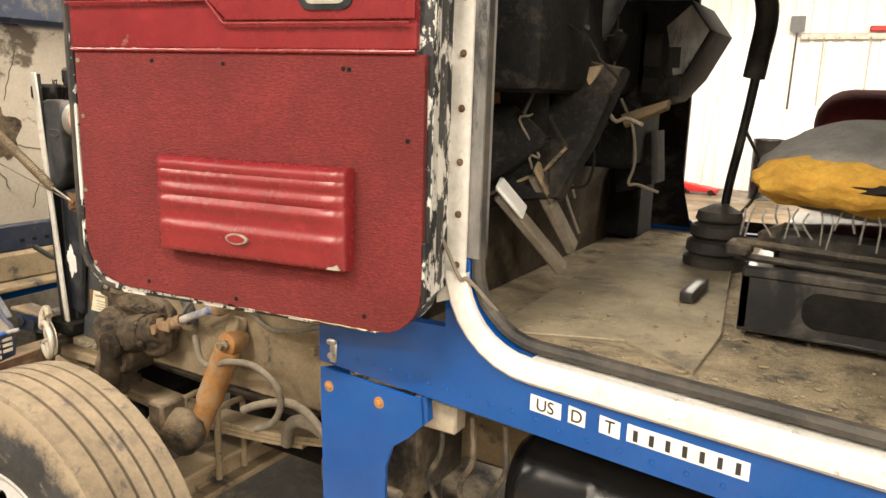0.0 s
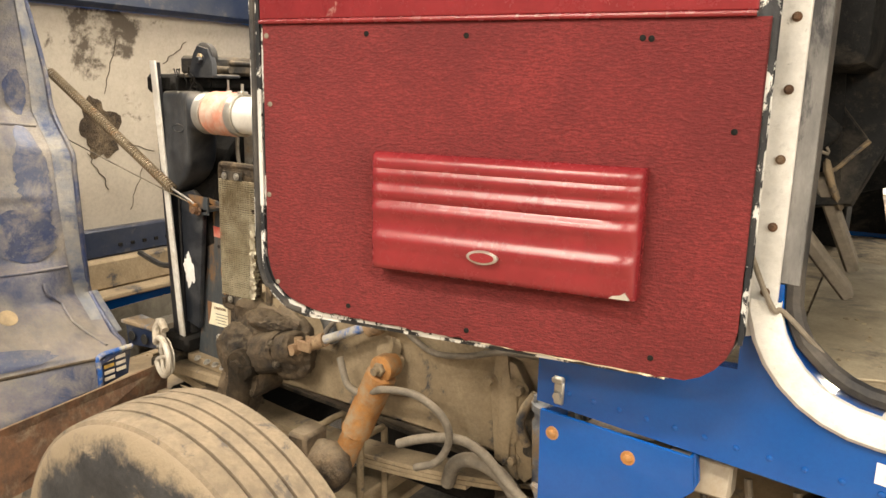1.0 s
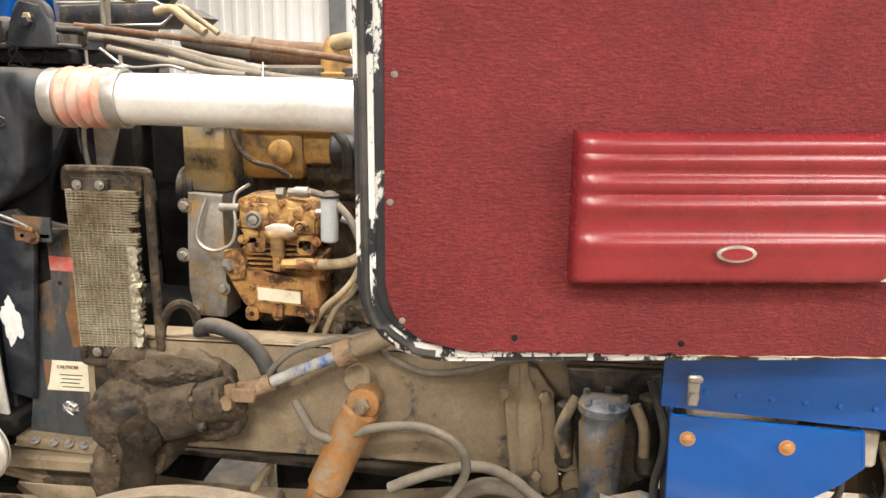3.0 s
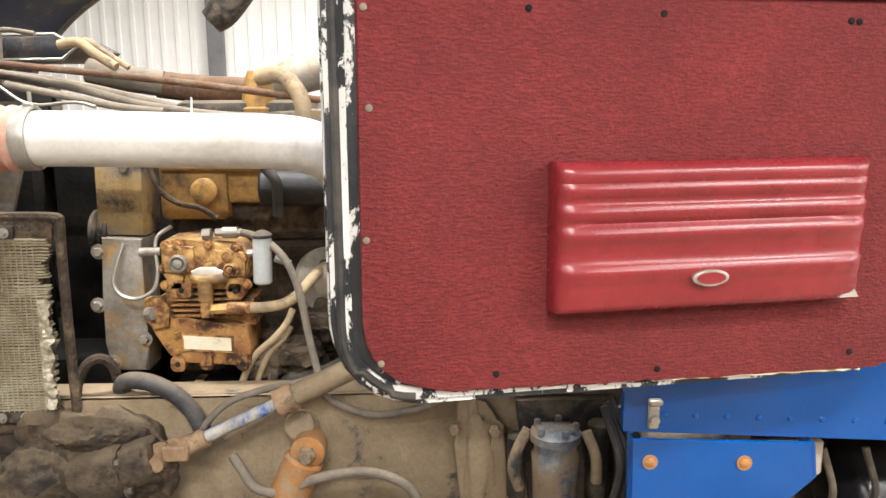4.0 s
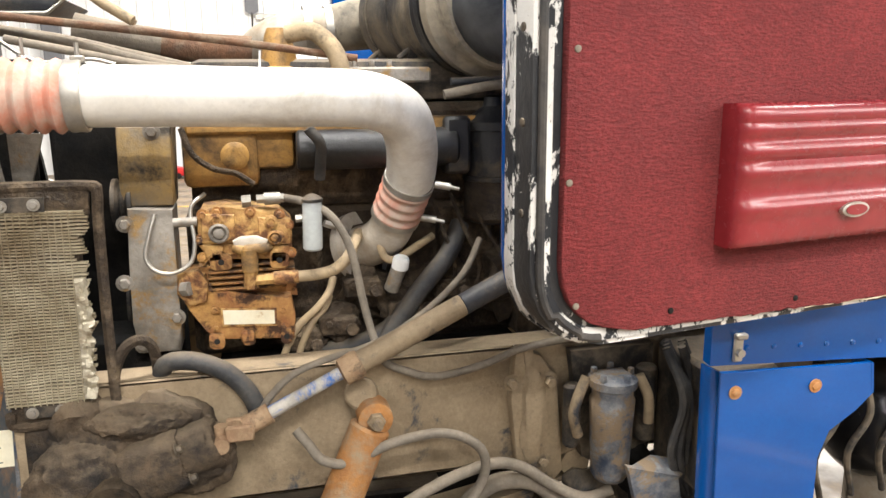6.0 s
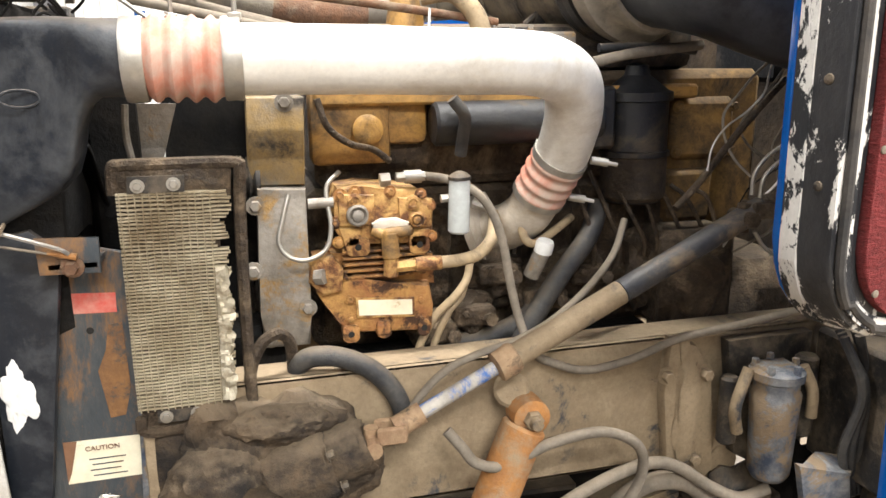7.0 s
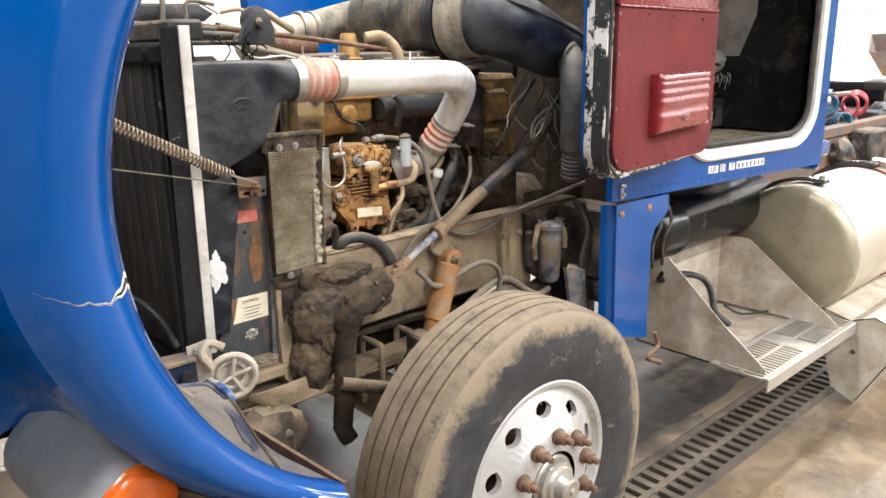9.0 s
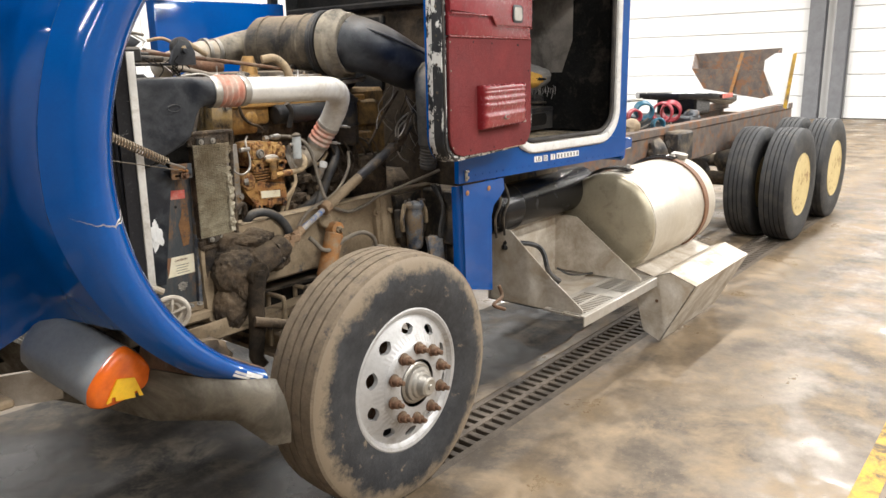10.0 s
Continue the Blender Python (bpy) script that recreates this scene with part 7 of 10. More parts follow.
lathe(b, (-1.93, 1.93, 1.455), (0, -1, 0), [(0, 0.030), (0.010, 0.030), (0.014, 0.024), (0.014, 0.012)], 20)
for x in (-2.02, -1.965, -1.86, -1.82):
    bolt(b, (x, 1.945, 1.525), (0, -1, 0), 0.008, 0.010)
P("head_casting", b, "orange", "yellow painted cylinder head casting", engine)
b = B()
cyl(b, (-1.80, 1.925, 1.462), (-1.44, 1.925, 1.462), 0.044, n=24, bevel=0.006)
box(b, (-1.47, 1.90, 1.40), (-1.41, 1.97, 1.53), 0.008)
P("fuel_rail_cover", b, "oily_black", "black cylindrical manifold", engine)
# gear housing
b = B()
slab(b, [(-2.158, 1.885, 1.524), (-2.052, 1.885, 1.522), (-2.059, 1.885, 1.359), (-2.162, 1.885, 1.361)], (0, -1, 0), 0.12, bevel=0.008)
P("gear_cover", b, "cast_yellow", "grey and yellow gear housing", engine)
b = B()
slab(b, [(-2.148, 1.865, 1.360), (-2.059, 1.865, 1.355), (-2.061, 1.865, 1.263), (-2.062, 1.865, 1.107), (-2.067, 1.865, 1.047), (-2.153, 1.865, 1.049), (-2.157, 1.865, 1.116), (-2.153, 1.865, 1.238)], (0, -1, 0), 0.10, bevel=0.008)
P("front_plate", b, "grey_cast", "worn grey engine front plate", engine)
b = B()
for p in ((-2.089, 1.884, 1.513), (-2.153, 1.863, 1.329), (-2.165, 1.863, 1.206), (-2.068, 1.863, 1.125), (-2.141, 1.863, 1.069)):
    bolt(b, p, (0, -1, 0), 0.011, 0.012)
PS("housing_bolt", b, "grey_cast", "", engine)
# fan and pulleys in the gap behind the radiator
b = B()
lathe(b, (-2.47, 2.18, 1.22), (1, 0, 0), [(0, 0.05), (0.0, 0.12), (0.04, 0.13), (0.05, 0.09), (0.1, 0.08)], 24)
for i in range(8):
    a = 2 * math.pi * i / 8
    m = Matrix.Translation((-2.45, 2.18, 1.22)) @ Matrix.Rotation(a, 4, "X") @ Matrix.Rotation(radians(28), 4, "Z")
    nb = B()
    box(nb, (-0.004, -0.05, 0.10), (0.004, 0.06, 0.36), 0.003, m)
    P("fan_blade", nb, "dark", "", engine)
P("fan_hub", b, "dark", "dark engine cooling fan hub", engine)
b = B()
for c, r in (((-2.16, 1.93, 1.36), 0.055), ((-2.17, 2.10, 1.10), 0.10)):
    lathe(b, c, (1, 0, 0), [(-0.02, 0.3 * r), (-0.02, r), (-0.012, r), (-0.006, r * 0.86), (0.0, r), (0.006, r * 0.86), (0.012, r), (0.02, r), (0.02, 0.3 * r)], 28)
PS("belt_pulley", b, "dust_black", "dark grooved belt pulleys", engine)
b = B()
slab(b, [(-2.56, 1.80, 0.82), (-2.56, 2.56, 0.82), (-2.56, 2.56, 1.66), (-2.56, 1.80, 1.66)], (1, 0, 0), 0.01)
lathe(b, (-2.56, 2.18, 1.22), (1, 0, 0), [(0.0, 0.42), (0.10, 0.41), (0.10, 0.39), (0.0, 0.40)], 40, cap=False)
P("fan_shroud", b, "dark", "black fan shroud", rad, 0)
# added dark plates stand for the unlit gap between radiator and engine
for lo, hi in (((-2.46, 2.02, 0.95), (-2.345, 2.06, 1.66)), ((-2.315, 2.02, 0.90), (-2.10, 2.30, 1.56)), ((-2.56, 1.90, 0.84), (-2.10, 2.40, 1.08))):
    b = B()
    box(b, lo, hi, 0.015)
    P("fan_guard", b, "dark", "added dark plate filling the gap behind the radiator", engine)
b = B()
slab(b, [(-2.330, 1.800, 1.520), (-2.269, 1.800, 1.519), (-2.300, 1.800, 1.419), (-2.330, 1.800, 1.420)], (0, -1, 0), 0.01)
tube(b, [(-2.347, 1.790, 1.520), (-2.350, 1.790, 1.474), (-2.344, 1.790, 1.421)], 0.006, 8)
P("duct_strut", b, "grey_cast", "grey bent strut", duct)

# air compressor
b = B()
slab(b, [(-2.012, 1.845, 1.337), (-2.003, 1.845, 1.355), (-1.958, 1.845, 1.358), (-1.850, 1.845, 1.347), (-1.820, 1.845, 1.318), (-1.823, 1.845, 1.265), (-1.850, 1.845, 1.240), (-1.995, 1.845, 1.248), (-2.014, 1.845, 1.281)], (0, -1, 0), 0.12, bevel=0.007)
comp = P("air_compressor", b, "orange_rust", "rusty yellow air compressor", engine)
b = B()
slab(b, [(-2.004, 1.836, 1.346), (-1.937, 1.836, 1.342), (-1.937, 1.836, 1.283), (-2.005, 1.836, 1.285)], (0, -1, 0), 0.02, bevel=0.005)
slab(b, [(-1.891, 1.836, 1.334), (-1.824, 1.836, 1.328), (-1.827, 1.836, 1.273), (-1.889, 1.836, 1.275)], (0, -1, 0), 0.02, bevel=0.005)
slab(b, [(-2.005, 1.838, 1.282), (-1.962, 1.838, 1.279), (-1.966, 1.838, 1.245), (-1.994, 1.838, 1.243)], (0, -1, 0), 0.03, bevel=0.004)
slab(b, [(-1.873, 1.838, 1.273), (-1.829, 1.838, 1.270), (-1.836, 1.838, 1.233), (-1.870, 1.838, 1.234)], (0, -1, 0), 0.03, bevel=0.004)
for p in ((-1.970, 1.834, 1.304), (-1.852, 1.834, 1.291), (-1.974, 1.834, 1.333), (-1.864, 1.834, 1.324)):
    lathe(b, p, (0, -1, 0), [(0, 0.014), (0.004, 0.014), (0.006, 0.008), (0.004, 0.006)], 16)
PS("compressor_lug", b, "orange_rust", "", comp)
b = B()
for x, z in ((-2.000, 1.352), (-1.972, 1.356), (-1.905, 1.353), (-1.846, 1.345), (-1.828, 1.322), (-1.826, 1.262), (-2.006, 1.262), (-2.010, 1.300)):
    bolt(b, (x, 1.8455, z - 0.008), (0, -1, 0), 0.0075, 0.011)
PS("head_bolt", b, "rust_comp", "", comp)
for x, z, w_ in ((-1.970, 1.243, 0.022), (-1.851, 1.240, 0.020), (-1.990, 1.071, 0.016), (-1.925, 1.074, 0.014), (-1.845, 1.070, 0.012)):
    b = B()
    slab(b, [(x + u, 1.838, z + v) for u, v in round_rect(2 * w_, 0.034, 0.008)], (0, -1, 0), 0.03, bevel=0.003)
    lug = P("lug", b, "orange_rust" if z > 1.2 else "rust_comp", "", comp)
    b = B()
    lathe(b, (x, 1.8372, z), (0, -1, 0), [(0, 0.0065), (0.0008, 0.006)], 12)
    P("lug_hole", b, "pit", "", comp)
for x, z, r_ in ((-1.970, 1.306, 0.021), (-1.858, 1.291, 0.015)):
    b = B()
    lathe(b, (x, 1.834, z), (0, -1, 0), [(0, r_), (0.010, r_ * 0.96), (0.012, r_ * 0.8), (0.006, r_ * 0.55), (0.012, r_ * 0.5), (0.014, r_ * 0.3)], 20)
    P("valve_boss", b, "grey_cast" if r_ > 0.02 else "rust_comp", "", comp)
b = B()
slab(b, [(-1.944, 1.826, 1.289), (-1.925, 1.826, 1.296), (-1.895, 1.826, 1.296), (-1.872, 1.826, 1.287), (-1.878, 1.826, 1.272), (-1.900, 1.826, 1.262), (-1.925, 1.826, 1.262), (-1.940, 1.826, 1.274)], (0, -1, 0), 0.02, bevel=0.004)
P("outlet_flange", b, "alu_dirty", "pale worn outlet flange", comp)
b = B()
slab(b, [(-2.060, 1.852, 1.222), (-2.018, 1.838, 1.228), (-1.998, 1.836, 1.200), (-2.004, 1.836, 1.160), (-2.040, 1.842, 1.150), (-2.064, 1.852, 1.175)], (0, -1, 0), 0.03, bevel=0.006)
P("drive_flange", b, "orange_rust", "", comp)
b = B()
for x, z in ((-1.990, 1.140), (-1.850, 1.128), (-1.990, 1.100), (-1.850, 1.088)):
    bolt(b, (x, 1.8455, z), (0, -1, 0), 0.006, 0.008)
PS("case_bolt", b, "rust_comp", "", comp)
for i in range(5):
    b = B()
    p0, p1 = Vector((-1.999, 1.846, 1.235)), Vector((-1.839, 1.846, 1.223))
    dz = -0.0125 * i
    box(b, (p0.x, 1.842, p0.z + dz - 0.005), (p1.x, 1.96, p0.z + dz), 0.0015)
    P("fin", b, "rust_comp", "", comp)
b = B()
slab(b, [(-2.019, 1.870, 1.228), (-1.818, 1.870, 1.213), (-1.816, 1.870, 1.152), (-2.017, 1.870, 1.170)], (0, -1, 0), 0.10)
slab(b, [(-2.048, 1.858, 1.209), (-2.006, 1.848, 1.217), (-1.996, 1.845, 1.177), (-1.831, 1.845, 1.160), (-1.823, 1.845, 1.113), (-1.827, 1.845, 1.060), (-1.986, 1.845, 1.071), (-2.012, 1.845, 1.091), (-2.037, 1.850, 1.132), (-2.051, 1.858, 1.153)], (0, -1, 0), 0.13, bevel=0.008)
box(b, (-1.940, 1.846, 1.087), (-1.911, 1.835, 1.064), 0.003)
P("crankcase", b, "rust_comp", "", comp)
b = B()
slab(b, [(-1.978, 1.842, 1.142), (-1.863, 1.842, 1.134), (-1.863, 1.842, 1.094), (-1.977, 1.842, 1.102)], (0, -1, 0), 0.003)
P("name_plate", b, "orange_rust", "", comp, 0)
b = B()
slab(b, [(-1.974, 1.840, 1.138), (-1.868, 1.840, 1.130), (-1.868, 1.840, 1.100), (-1.973, 1.840, 1.107)], (0, -1, 0), 0.002)
P("plate_face", b, "cream_label", "blank worn name plate", comp, 0)
b = B()
tube(b, [(-1.941, 1.836, 1.274), (-1.922, 1.825, 1.267), (-1.912, 1.820, 1.271), (-1.884, 1.825, 1.271), (-1.871, 1.836, 1.272)], 0.011, 10)
cyl(b, (-1.912, 1.822, 1.271), (-1.911, 1.820, 1.224), 0.017, n=14)
P("outlet_fitting", b, "orange", "yellow brass outlet elbow", comp)
b = B()
cyl(b, (-1.911, 1.820, 1.228), (-1.912, 1.820, 1.188), 0.0145, n=6)
cyl(b, (-1.903, 1.820, 1.205), (-1.865, 1.820, 1.206), 0.012, n=6)
cyl(b, (-1.865, 1.820, 1.206), (-1.814, 1.820, 1.206), 0.0145, n=12)
P("pipe_fitting", b, "orange_rust", "", comp)
b = B()
tube(b, [(-1.817, 1.820, 1.206), (-1.775, 1.820, 1.208), (-1.738, 1.825, 1.215), (-1.709, 1.840, 1.233), (-1.690, 1.870, 1.254), (-1.669, 1.930, 1.271)], 0.0125, 12)
P("delivery_hose", b, "hose_tan", "tan compressor hose", comp)
b = B()
cyl(b, (-1.921, 1.860, 1.365), (-1.902, 1.860, 1.366), 0.014, n=6)
cyl(b, (-1.891, 1.855, 1.370), (-1.834, 1.855, 1.370), 0.010, n=6)
cyl(b, (-1.875, 1.855, 1.370), (-1.842, 1.855, 1.370), 0.013, n=12)
P("top_fitting", b, "zinc", "grey pipe fitting", comp)
b = B()
cyl(b, (-2.059, 1.850, 1.329), (-2.012, 1.850, 1.330), 0.010, n=10)
cyl(b, (-2.050, 1.850, 1.189), (-2.035, 1.840, 1.191), 0.016, n=6)
PS("side_fitting", b, "grey_cast", "", comp)

# separator canister
b = B()
c0, c1 = Vector((-1.782, 1.806, 1.265)), Vector((-1.779, 1.806, 1.367))
lathe(b, c0, c1 - c0, [(0, 0.017), (0.004, 0.0205), ((c1 - c0).length - 0.004, 0.0205), ((c1 - c0).length, 0.019)], 20)
can = P("canister", b, "glass_grey", "clear grey plastic canister", engine)
b = B()
lathe(b, c1, (0, 0, 1), [(0, 0.022), (0.006, 0.022), (0.012, 0.014), (0.016, 0.006)], 16)
P("canister_cap", b, "dust_black", "", can)
b = B()
cyl(b, (-1.814, 1.815, 1.331), (-1.797, 1.815, 1.332), 0.008, n=8)
cyl(b, (-1.756, 1.815, 1.319), (-1.723, 1.820, 1.305), 0.008, n=6)
PS("canister_fitting", b, "zinc", "", can)

# oil filler with pale cap
b = B()
cyl(b, (-1.608, 1.870, 1.149), (-1.589, 1.850, 1.210), 0.017, n=16)
filler = P("oil_filler", b, "grey_cast", "grey oil filler tube", engine)
b = B()
c = Vector((-1.589, 1.850, 1.210))
lathe(b, c, (0.15, -0.25, 1), [(-0.008, 0.019), (0.012, 0.019), (0.018, 0.016), (0.020, 0.006)], 20)
P("filler_cap", b, "sticker", "pale filler cap", filler)

# fuel filters and the rear of the engine
b = B()
FX, FZ0, FZ1 = -1.338, 1.278, 1.515
lathe(b, (FX, 1.955, FZ0), (0, 0, 1), [(0, 0.03), (0.0, 0.058), (0.012, 0.070), (0.10, 0.070), (0.102, 0.076), (0.112, 0.076), (0.114, 0.070), (FZ1 - FZ0 - 0.02, 0.070), (FZ1 - FZ0 - 0.018, 0.078), (FZ1 - FZ0, 0.078), (FZ1 - FZ0 + 0.004, 0.068), (FZ1 - FZ0 + 0.035, 0.028), (FZ1 - FZ0 + 0.055, 0.024), (FZ1 - FZ0 + 0.06, 0.012)], 32)
ff = P("fuel_filter", b, "oily_black", "dusty black fuel filter with domed top", engine)
b = B()
lathe(b, (FX, 1.955, FZ0), (0, 0, 1), [(0.004, 0.062), (0.013, 0.0715), (0.098, 0.0715), (0.101, 0.0700)], 32, cap=False)
P("filter_bowl", b, "mud", "muddy brown lower bowl", ff)
b = B()
box(b, (-1.27, 1.98, 1.20), (-1.00, 2.3, 1.56), 0.02)
box(b, (-1.24, 1.96, 1.36), (-1.08, 2.05, 1.50), 0.015)
box(b, (-1.26, 1.955, 1.22), (-1.13, 2.02, 1.34), 0.012)
for x, z in ((-1.23, 1.48), (-1.09, 1.48), (-1.23, 1.38), (-1.09, 1.38)):
    bolt(b, (x, 1.96, z), (0, -1, 0), 0.009, 0.010)
P("rear_housing", b, "ochre", "yellow rear engine housing", engine)
for k, (c, s) in enumerate((((-1.66, 1.95, 1.14), (0.06, 0.04, 0.06)), ((-1.72, 1.93, 1.06), (0.05, 0.04, 0.05)), ((-1.56, 1.94, 1.08), (0.06, 0.05, 0.05)), ((-1.45, 1.96, 1.12), (0.08, 0.05, 0.06)), ((-1.30, 1.95, 1.12), (0.07, 0.06, 0.08)), ((-1.80, 1.93, 1.03), (0.06, 0.05, 0.04)))):
    b = B()
    lump(b, c, s, k + 11, 0.5, 3)
    box(b, Vector(c) - Vector((0.05, 0.06, 0.012)), Vector(c) + Vector((0.035, 0.0, 0.03)), 0.006)
    cyl(b, Vector(c) + Vector((0.02, -0.05, 0.0)), Vector(c) + Vector((0.02, -0.085, 0.01)), 0.014, n=8)
    bolt(b, Vector(c) + Vector((-0.03, -0.06, 0.02)), (0, -1, 0), 0.008, 0.012)
    P("pump_casting", rough(b, 0.003, 0.02, k), "grime", "grimy brown pump casting", engine)
b = B()
for i in range(7):
    x = -1.50 + i * 0.05
    tube(b, [(x, 1.94, 1.36 - 0.01 * i), (x + 0.02, 1.90, 1.28), (x + 0.05 + 0.01 * (i % 3), 1.90, 1.18), (x + 0.04, 1.93, 1.08)], 0.005, 6)
tagged(P("injector_line", b, "grime", "thin brown fuel lines", engine), kind="stuff")
b = B()
box(b, (-1.30, 1.86, 0.99), (-1.12, 2.0, 1.22), 0.02)
lump(b, (-1.22, 1.87, 1.10), (0.07, 0.05, 0.08), 21, 0.2)
box(b, (-1.27, 1.845, 1.05), (-1.18, 1.87, 1.16), 0.008)
P("starter", b, "grime", "grimy brown starter housing", engine)

# hoses over the engine
for name, path, r, m_, lab_ in (
    ("wire_loop", ((-2.093, 1.850, 1.349), (-2.107, 1.840, 1.304), (-2.116, 1.835, 1.263), (-2.099, 1.830, 1.236), (-2.066, 1.830, 1.228), (-2.030, 1.835, 1.246), (-2.019, 1.840, 1.288), (-2.024, 1.850, 1.339), (-2.019, 1.860, 1.364), (-1.995, 1.880, 1.382)), 0.0045, "zinc", "pale wire loop"),
    ("air_hose", ((-1.834, 1.855, 1.370), (-1.798, 1.830, 1.365), (-1.752, 1.800, 1.345), (-1.721, 1.790, 1.305), (-1.700, 1.785, 1.244), (-1.684, 1.780, 1.154), (-1.667, 1.770, 1.081), (-1.649, 1.745, 1.029), (-1.605, 1.735, 1.005), (-1.541, 1.730, 0.987), (-1.445, 1.725, 1.002), (-1.349, 1.720, 1.035), (-1.235, 1.700, 1.058), (-1.111, 1.660, 1.093), (-1.011, 1.600, 1.134)), 0.0085, "hose", "dusty grey air hose"),
    ("oil_hose", ((-1.859, 1.860, 0.997), (-1.844, 1.860, 1.038), (-1.817, 1.860, 1.084), (-1.775, 1.860, 1.122), (-1.748, 1.870, 1.152), (-1.734, 1.890, 1.182)), 0.0085, "hose_tan", "tan oil hose"),
    ("oil_hose", ((-1.826, 1.870, 0.990), (-1.809, 1.870, 1.043), (-1.785, 1.870, 1.089), (-1.758, 1.880, 1.114), (-1.743, 1.900, 1.137)), 0.008, "hose_tan", "tan oil hose"),
    ("ribbed_hose", ((-2.101, 1.800, 1.007), (-2.095, 1.780, 1.045), (-2.070, 1.765, 1.062), (-2.025, 1.755, 1.060), (-1.975, 1.750, 1.037), (-1.940, 1.745, 1.003), (-1.920, 1.740, 0.969), (-1.911, 1.740, 0.936)), 0.019, "hose_dark", "dark ribbed rubber hose"),
    ("steel_line", ((-2.020, 1.820, 0.989), (-1.909, 1.820, 0.995), (-1.794, 1.820, 0.999), (-1.670, 1.830, 1.003)), 0.014, "hose", "dusty steel pipe"),
    ("grease_line", ((-1.911, 1.700, 0.955), (-1.888, 1.690, 0.996), (-1.840, 1.690, 1.039), (-1.773, 1.700, 1.060), (-1.688, 1.720, 1.072), (-1.611, 1.740, 1.097), (-1.522, 1.780, 1.140), (-1.448, 1.820, 1.194), (-1.399, 1.870, 1.253)), 0.0075, "hose", "thin dusty line"),
    ("coolant_hose", ((-1.653, 1.860, 0.967), (-1.610, 1.860, 1.051), (-1.540, 1.880, 1.138), (-1.468, 1.900, 1.214), (-1.429, 1.930, 1.281)), 0.022, "hose_dark", "thick dark coolant hose"),
    ("coolant_hose", ((-1.816, 1.920, 1.001), (-1.709, 1.900, 1.009), (-1.624, 1.890, 1.042), (-1.573, 1.890, 1.088)), 0.022, "hose_dark", "thick dark hose"),
    ("lower_hose", ((-1.630, 1.880, 1.260), (-1.621, 1.870, 1.226), (-1.596, 1.870, 1.218), (-1.544, 1.890, 1.240), (-1.499, 1.920, 1.256)), 0.009, "hose_tan", "tan hose"),
    ("harness", ((-2.031, 1.870, 1.519), (-2.013, 1.870, 1.467), (-1.973, 1.870, 1.435), (-1.929, 1.880, 1.422), (-1.895, 1.890, 1.397)), 0.0065, "grime", "brown wiring harness"),
    ("harness", ((-1.777, 1.860, 1.514), (-1.753, 1.860, 1.481), (-1.753, 1.870, 1.443), (-1.756, 1.880, 1.404)), 0.012, "hose_dark", "black hose"),
    ("brake_hose", ((-1.841, 1.690, 0.919), (-1.817, 1.675, 0.890), (-1.790, 1.665, 0.857), (-1.734, 1.660, 0.847), (-1.655, 1.650, 0.884), (-1.546, 1.650, 0.894), (-1.467, 1.655, 0.853), (-1.449, 1.660, 0.790), (-1.484, 1.660, 0.723), (-1.553, 1.660, 0.684)), 0.0105, "hose", "grey brake hose loop"),
    ("brake_hose", ((-1.624, 1.680, 0.723), (-1.569, 1.680, 0.751), (-1.494, 1.680, 0.779), (-1.416, 1.680, 0.792), (-1.353, 1.680, 0.771), (-1.290, 1.675, 0.725), (-1.214, 1.670, 0.684), (-1.147, 1.665, 0.698)), 0.013, "hose", "grey ribbed brake hose"),
    ("dust_rod", ((-1.323, 1.800, 1.285), (-1.255, 1.820, 1.337), (-1.163, 1.830, 1.437), (-1.064, 1.830, 1.539)), 0.0075, "grime", "thin brown rod"),
    ("cable", ((-1.206, 1.720, 1.320), (-1.204, 1.720, 1.359), (-1.181, 1.720, 1.391), (-1.145, 1.720, 1.414), (-1.102, 1.720, 1.432)), 0.004, "zinc", "pale cable"),
    ("cable", ((-1.179, 1.730, 1.311), (-1.173, 1.730, 1.351), (-1.146, 1.730, 1.378), (-1.115, 1.730, 1.393)), 0.004, "zinc", "pale cable"),
    ("cable", ((-1.177, 1.740, 1.240), (-1.147, 1.740, 1.202), (-1.096, 1.740, 1.175)), 0.004, "zinc", "pale cable"),
):
    b = B()
    tube(b, path, r, 10, 6)
    P(name, b, m_, lab_, engine)
random.seed(17)
for i in range(16):
    b = B()
    p = Vector((random.uniform(-1.16, -0.98), random.uniform(1.70, 1.86), random.uniform(1.38, 1.62)))
    pts = [p]
    d = Vector((random.uniform(-0.4, 0.4), random.uniform(-0.3, 0.3), -1))
    for k in range(6):
        d = (d + Vector((random.uniform(-0.7, 0.7), random.uniform(-0.4, 0.4), random.uniform(-0.3, 0.2)))).normalized()
        pts.append(pts[-1] + d * 0.05)
    tube(b, pts, random.choice((0.0018, 0.0022, 0.003)), 6, 5)
    P("loose_wire", b, ("hose", "dark", "zinc", "hose")[i % 4], "loose wire by the firewall", engine)
# dark intake hose by the firewall
b = B()
tube(b, [(-1.02, 1.72, 1.66), (-1.08, 1.63, 1.61), (-1.12, 1.585, 1.52), (-1.125, 1.575, 1.40), (-1.115, 1.58, 1.28)], 0.052, 20)
P("intake_hose", b, "hose_dark", "black intake hose", engine)
b = B()
bellows(b, (-1.115, 1.58, 1.285), (-1.10, 1.60, 1.155), 0.040, 7, 0.006, 20)
P("intake_bellows", b, "hose_dark", "black corrugated hose", engine)

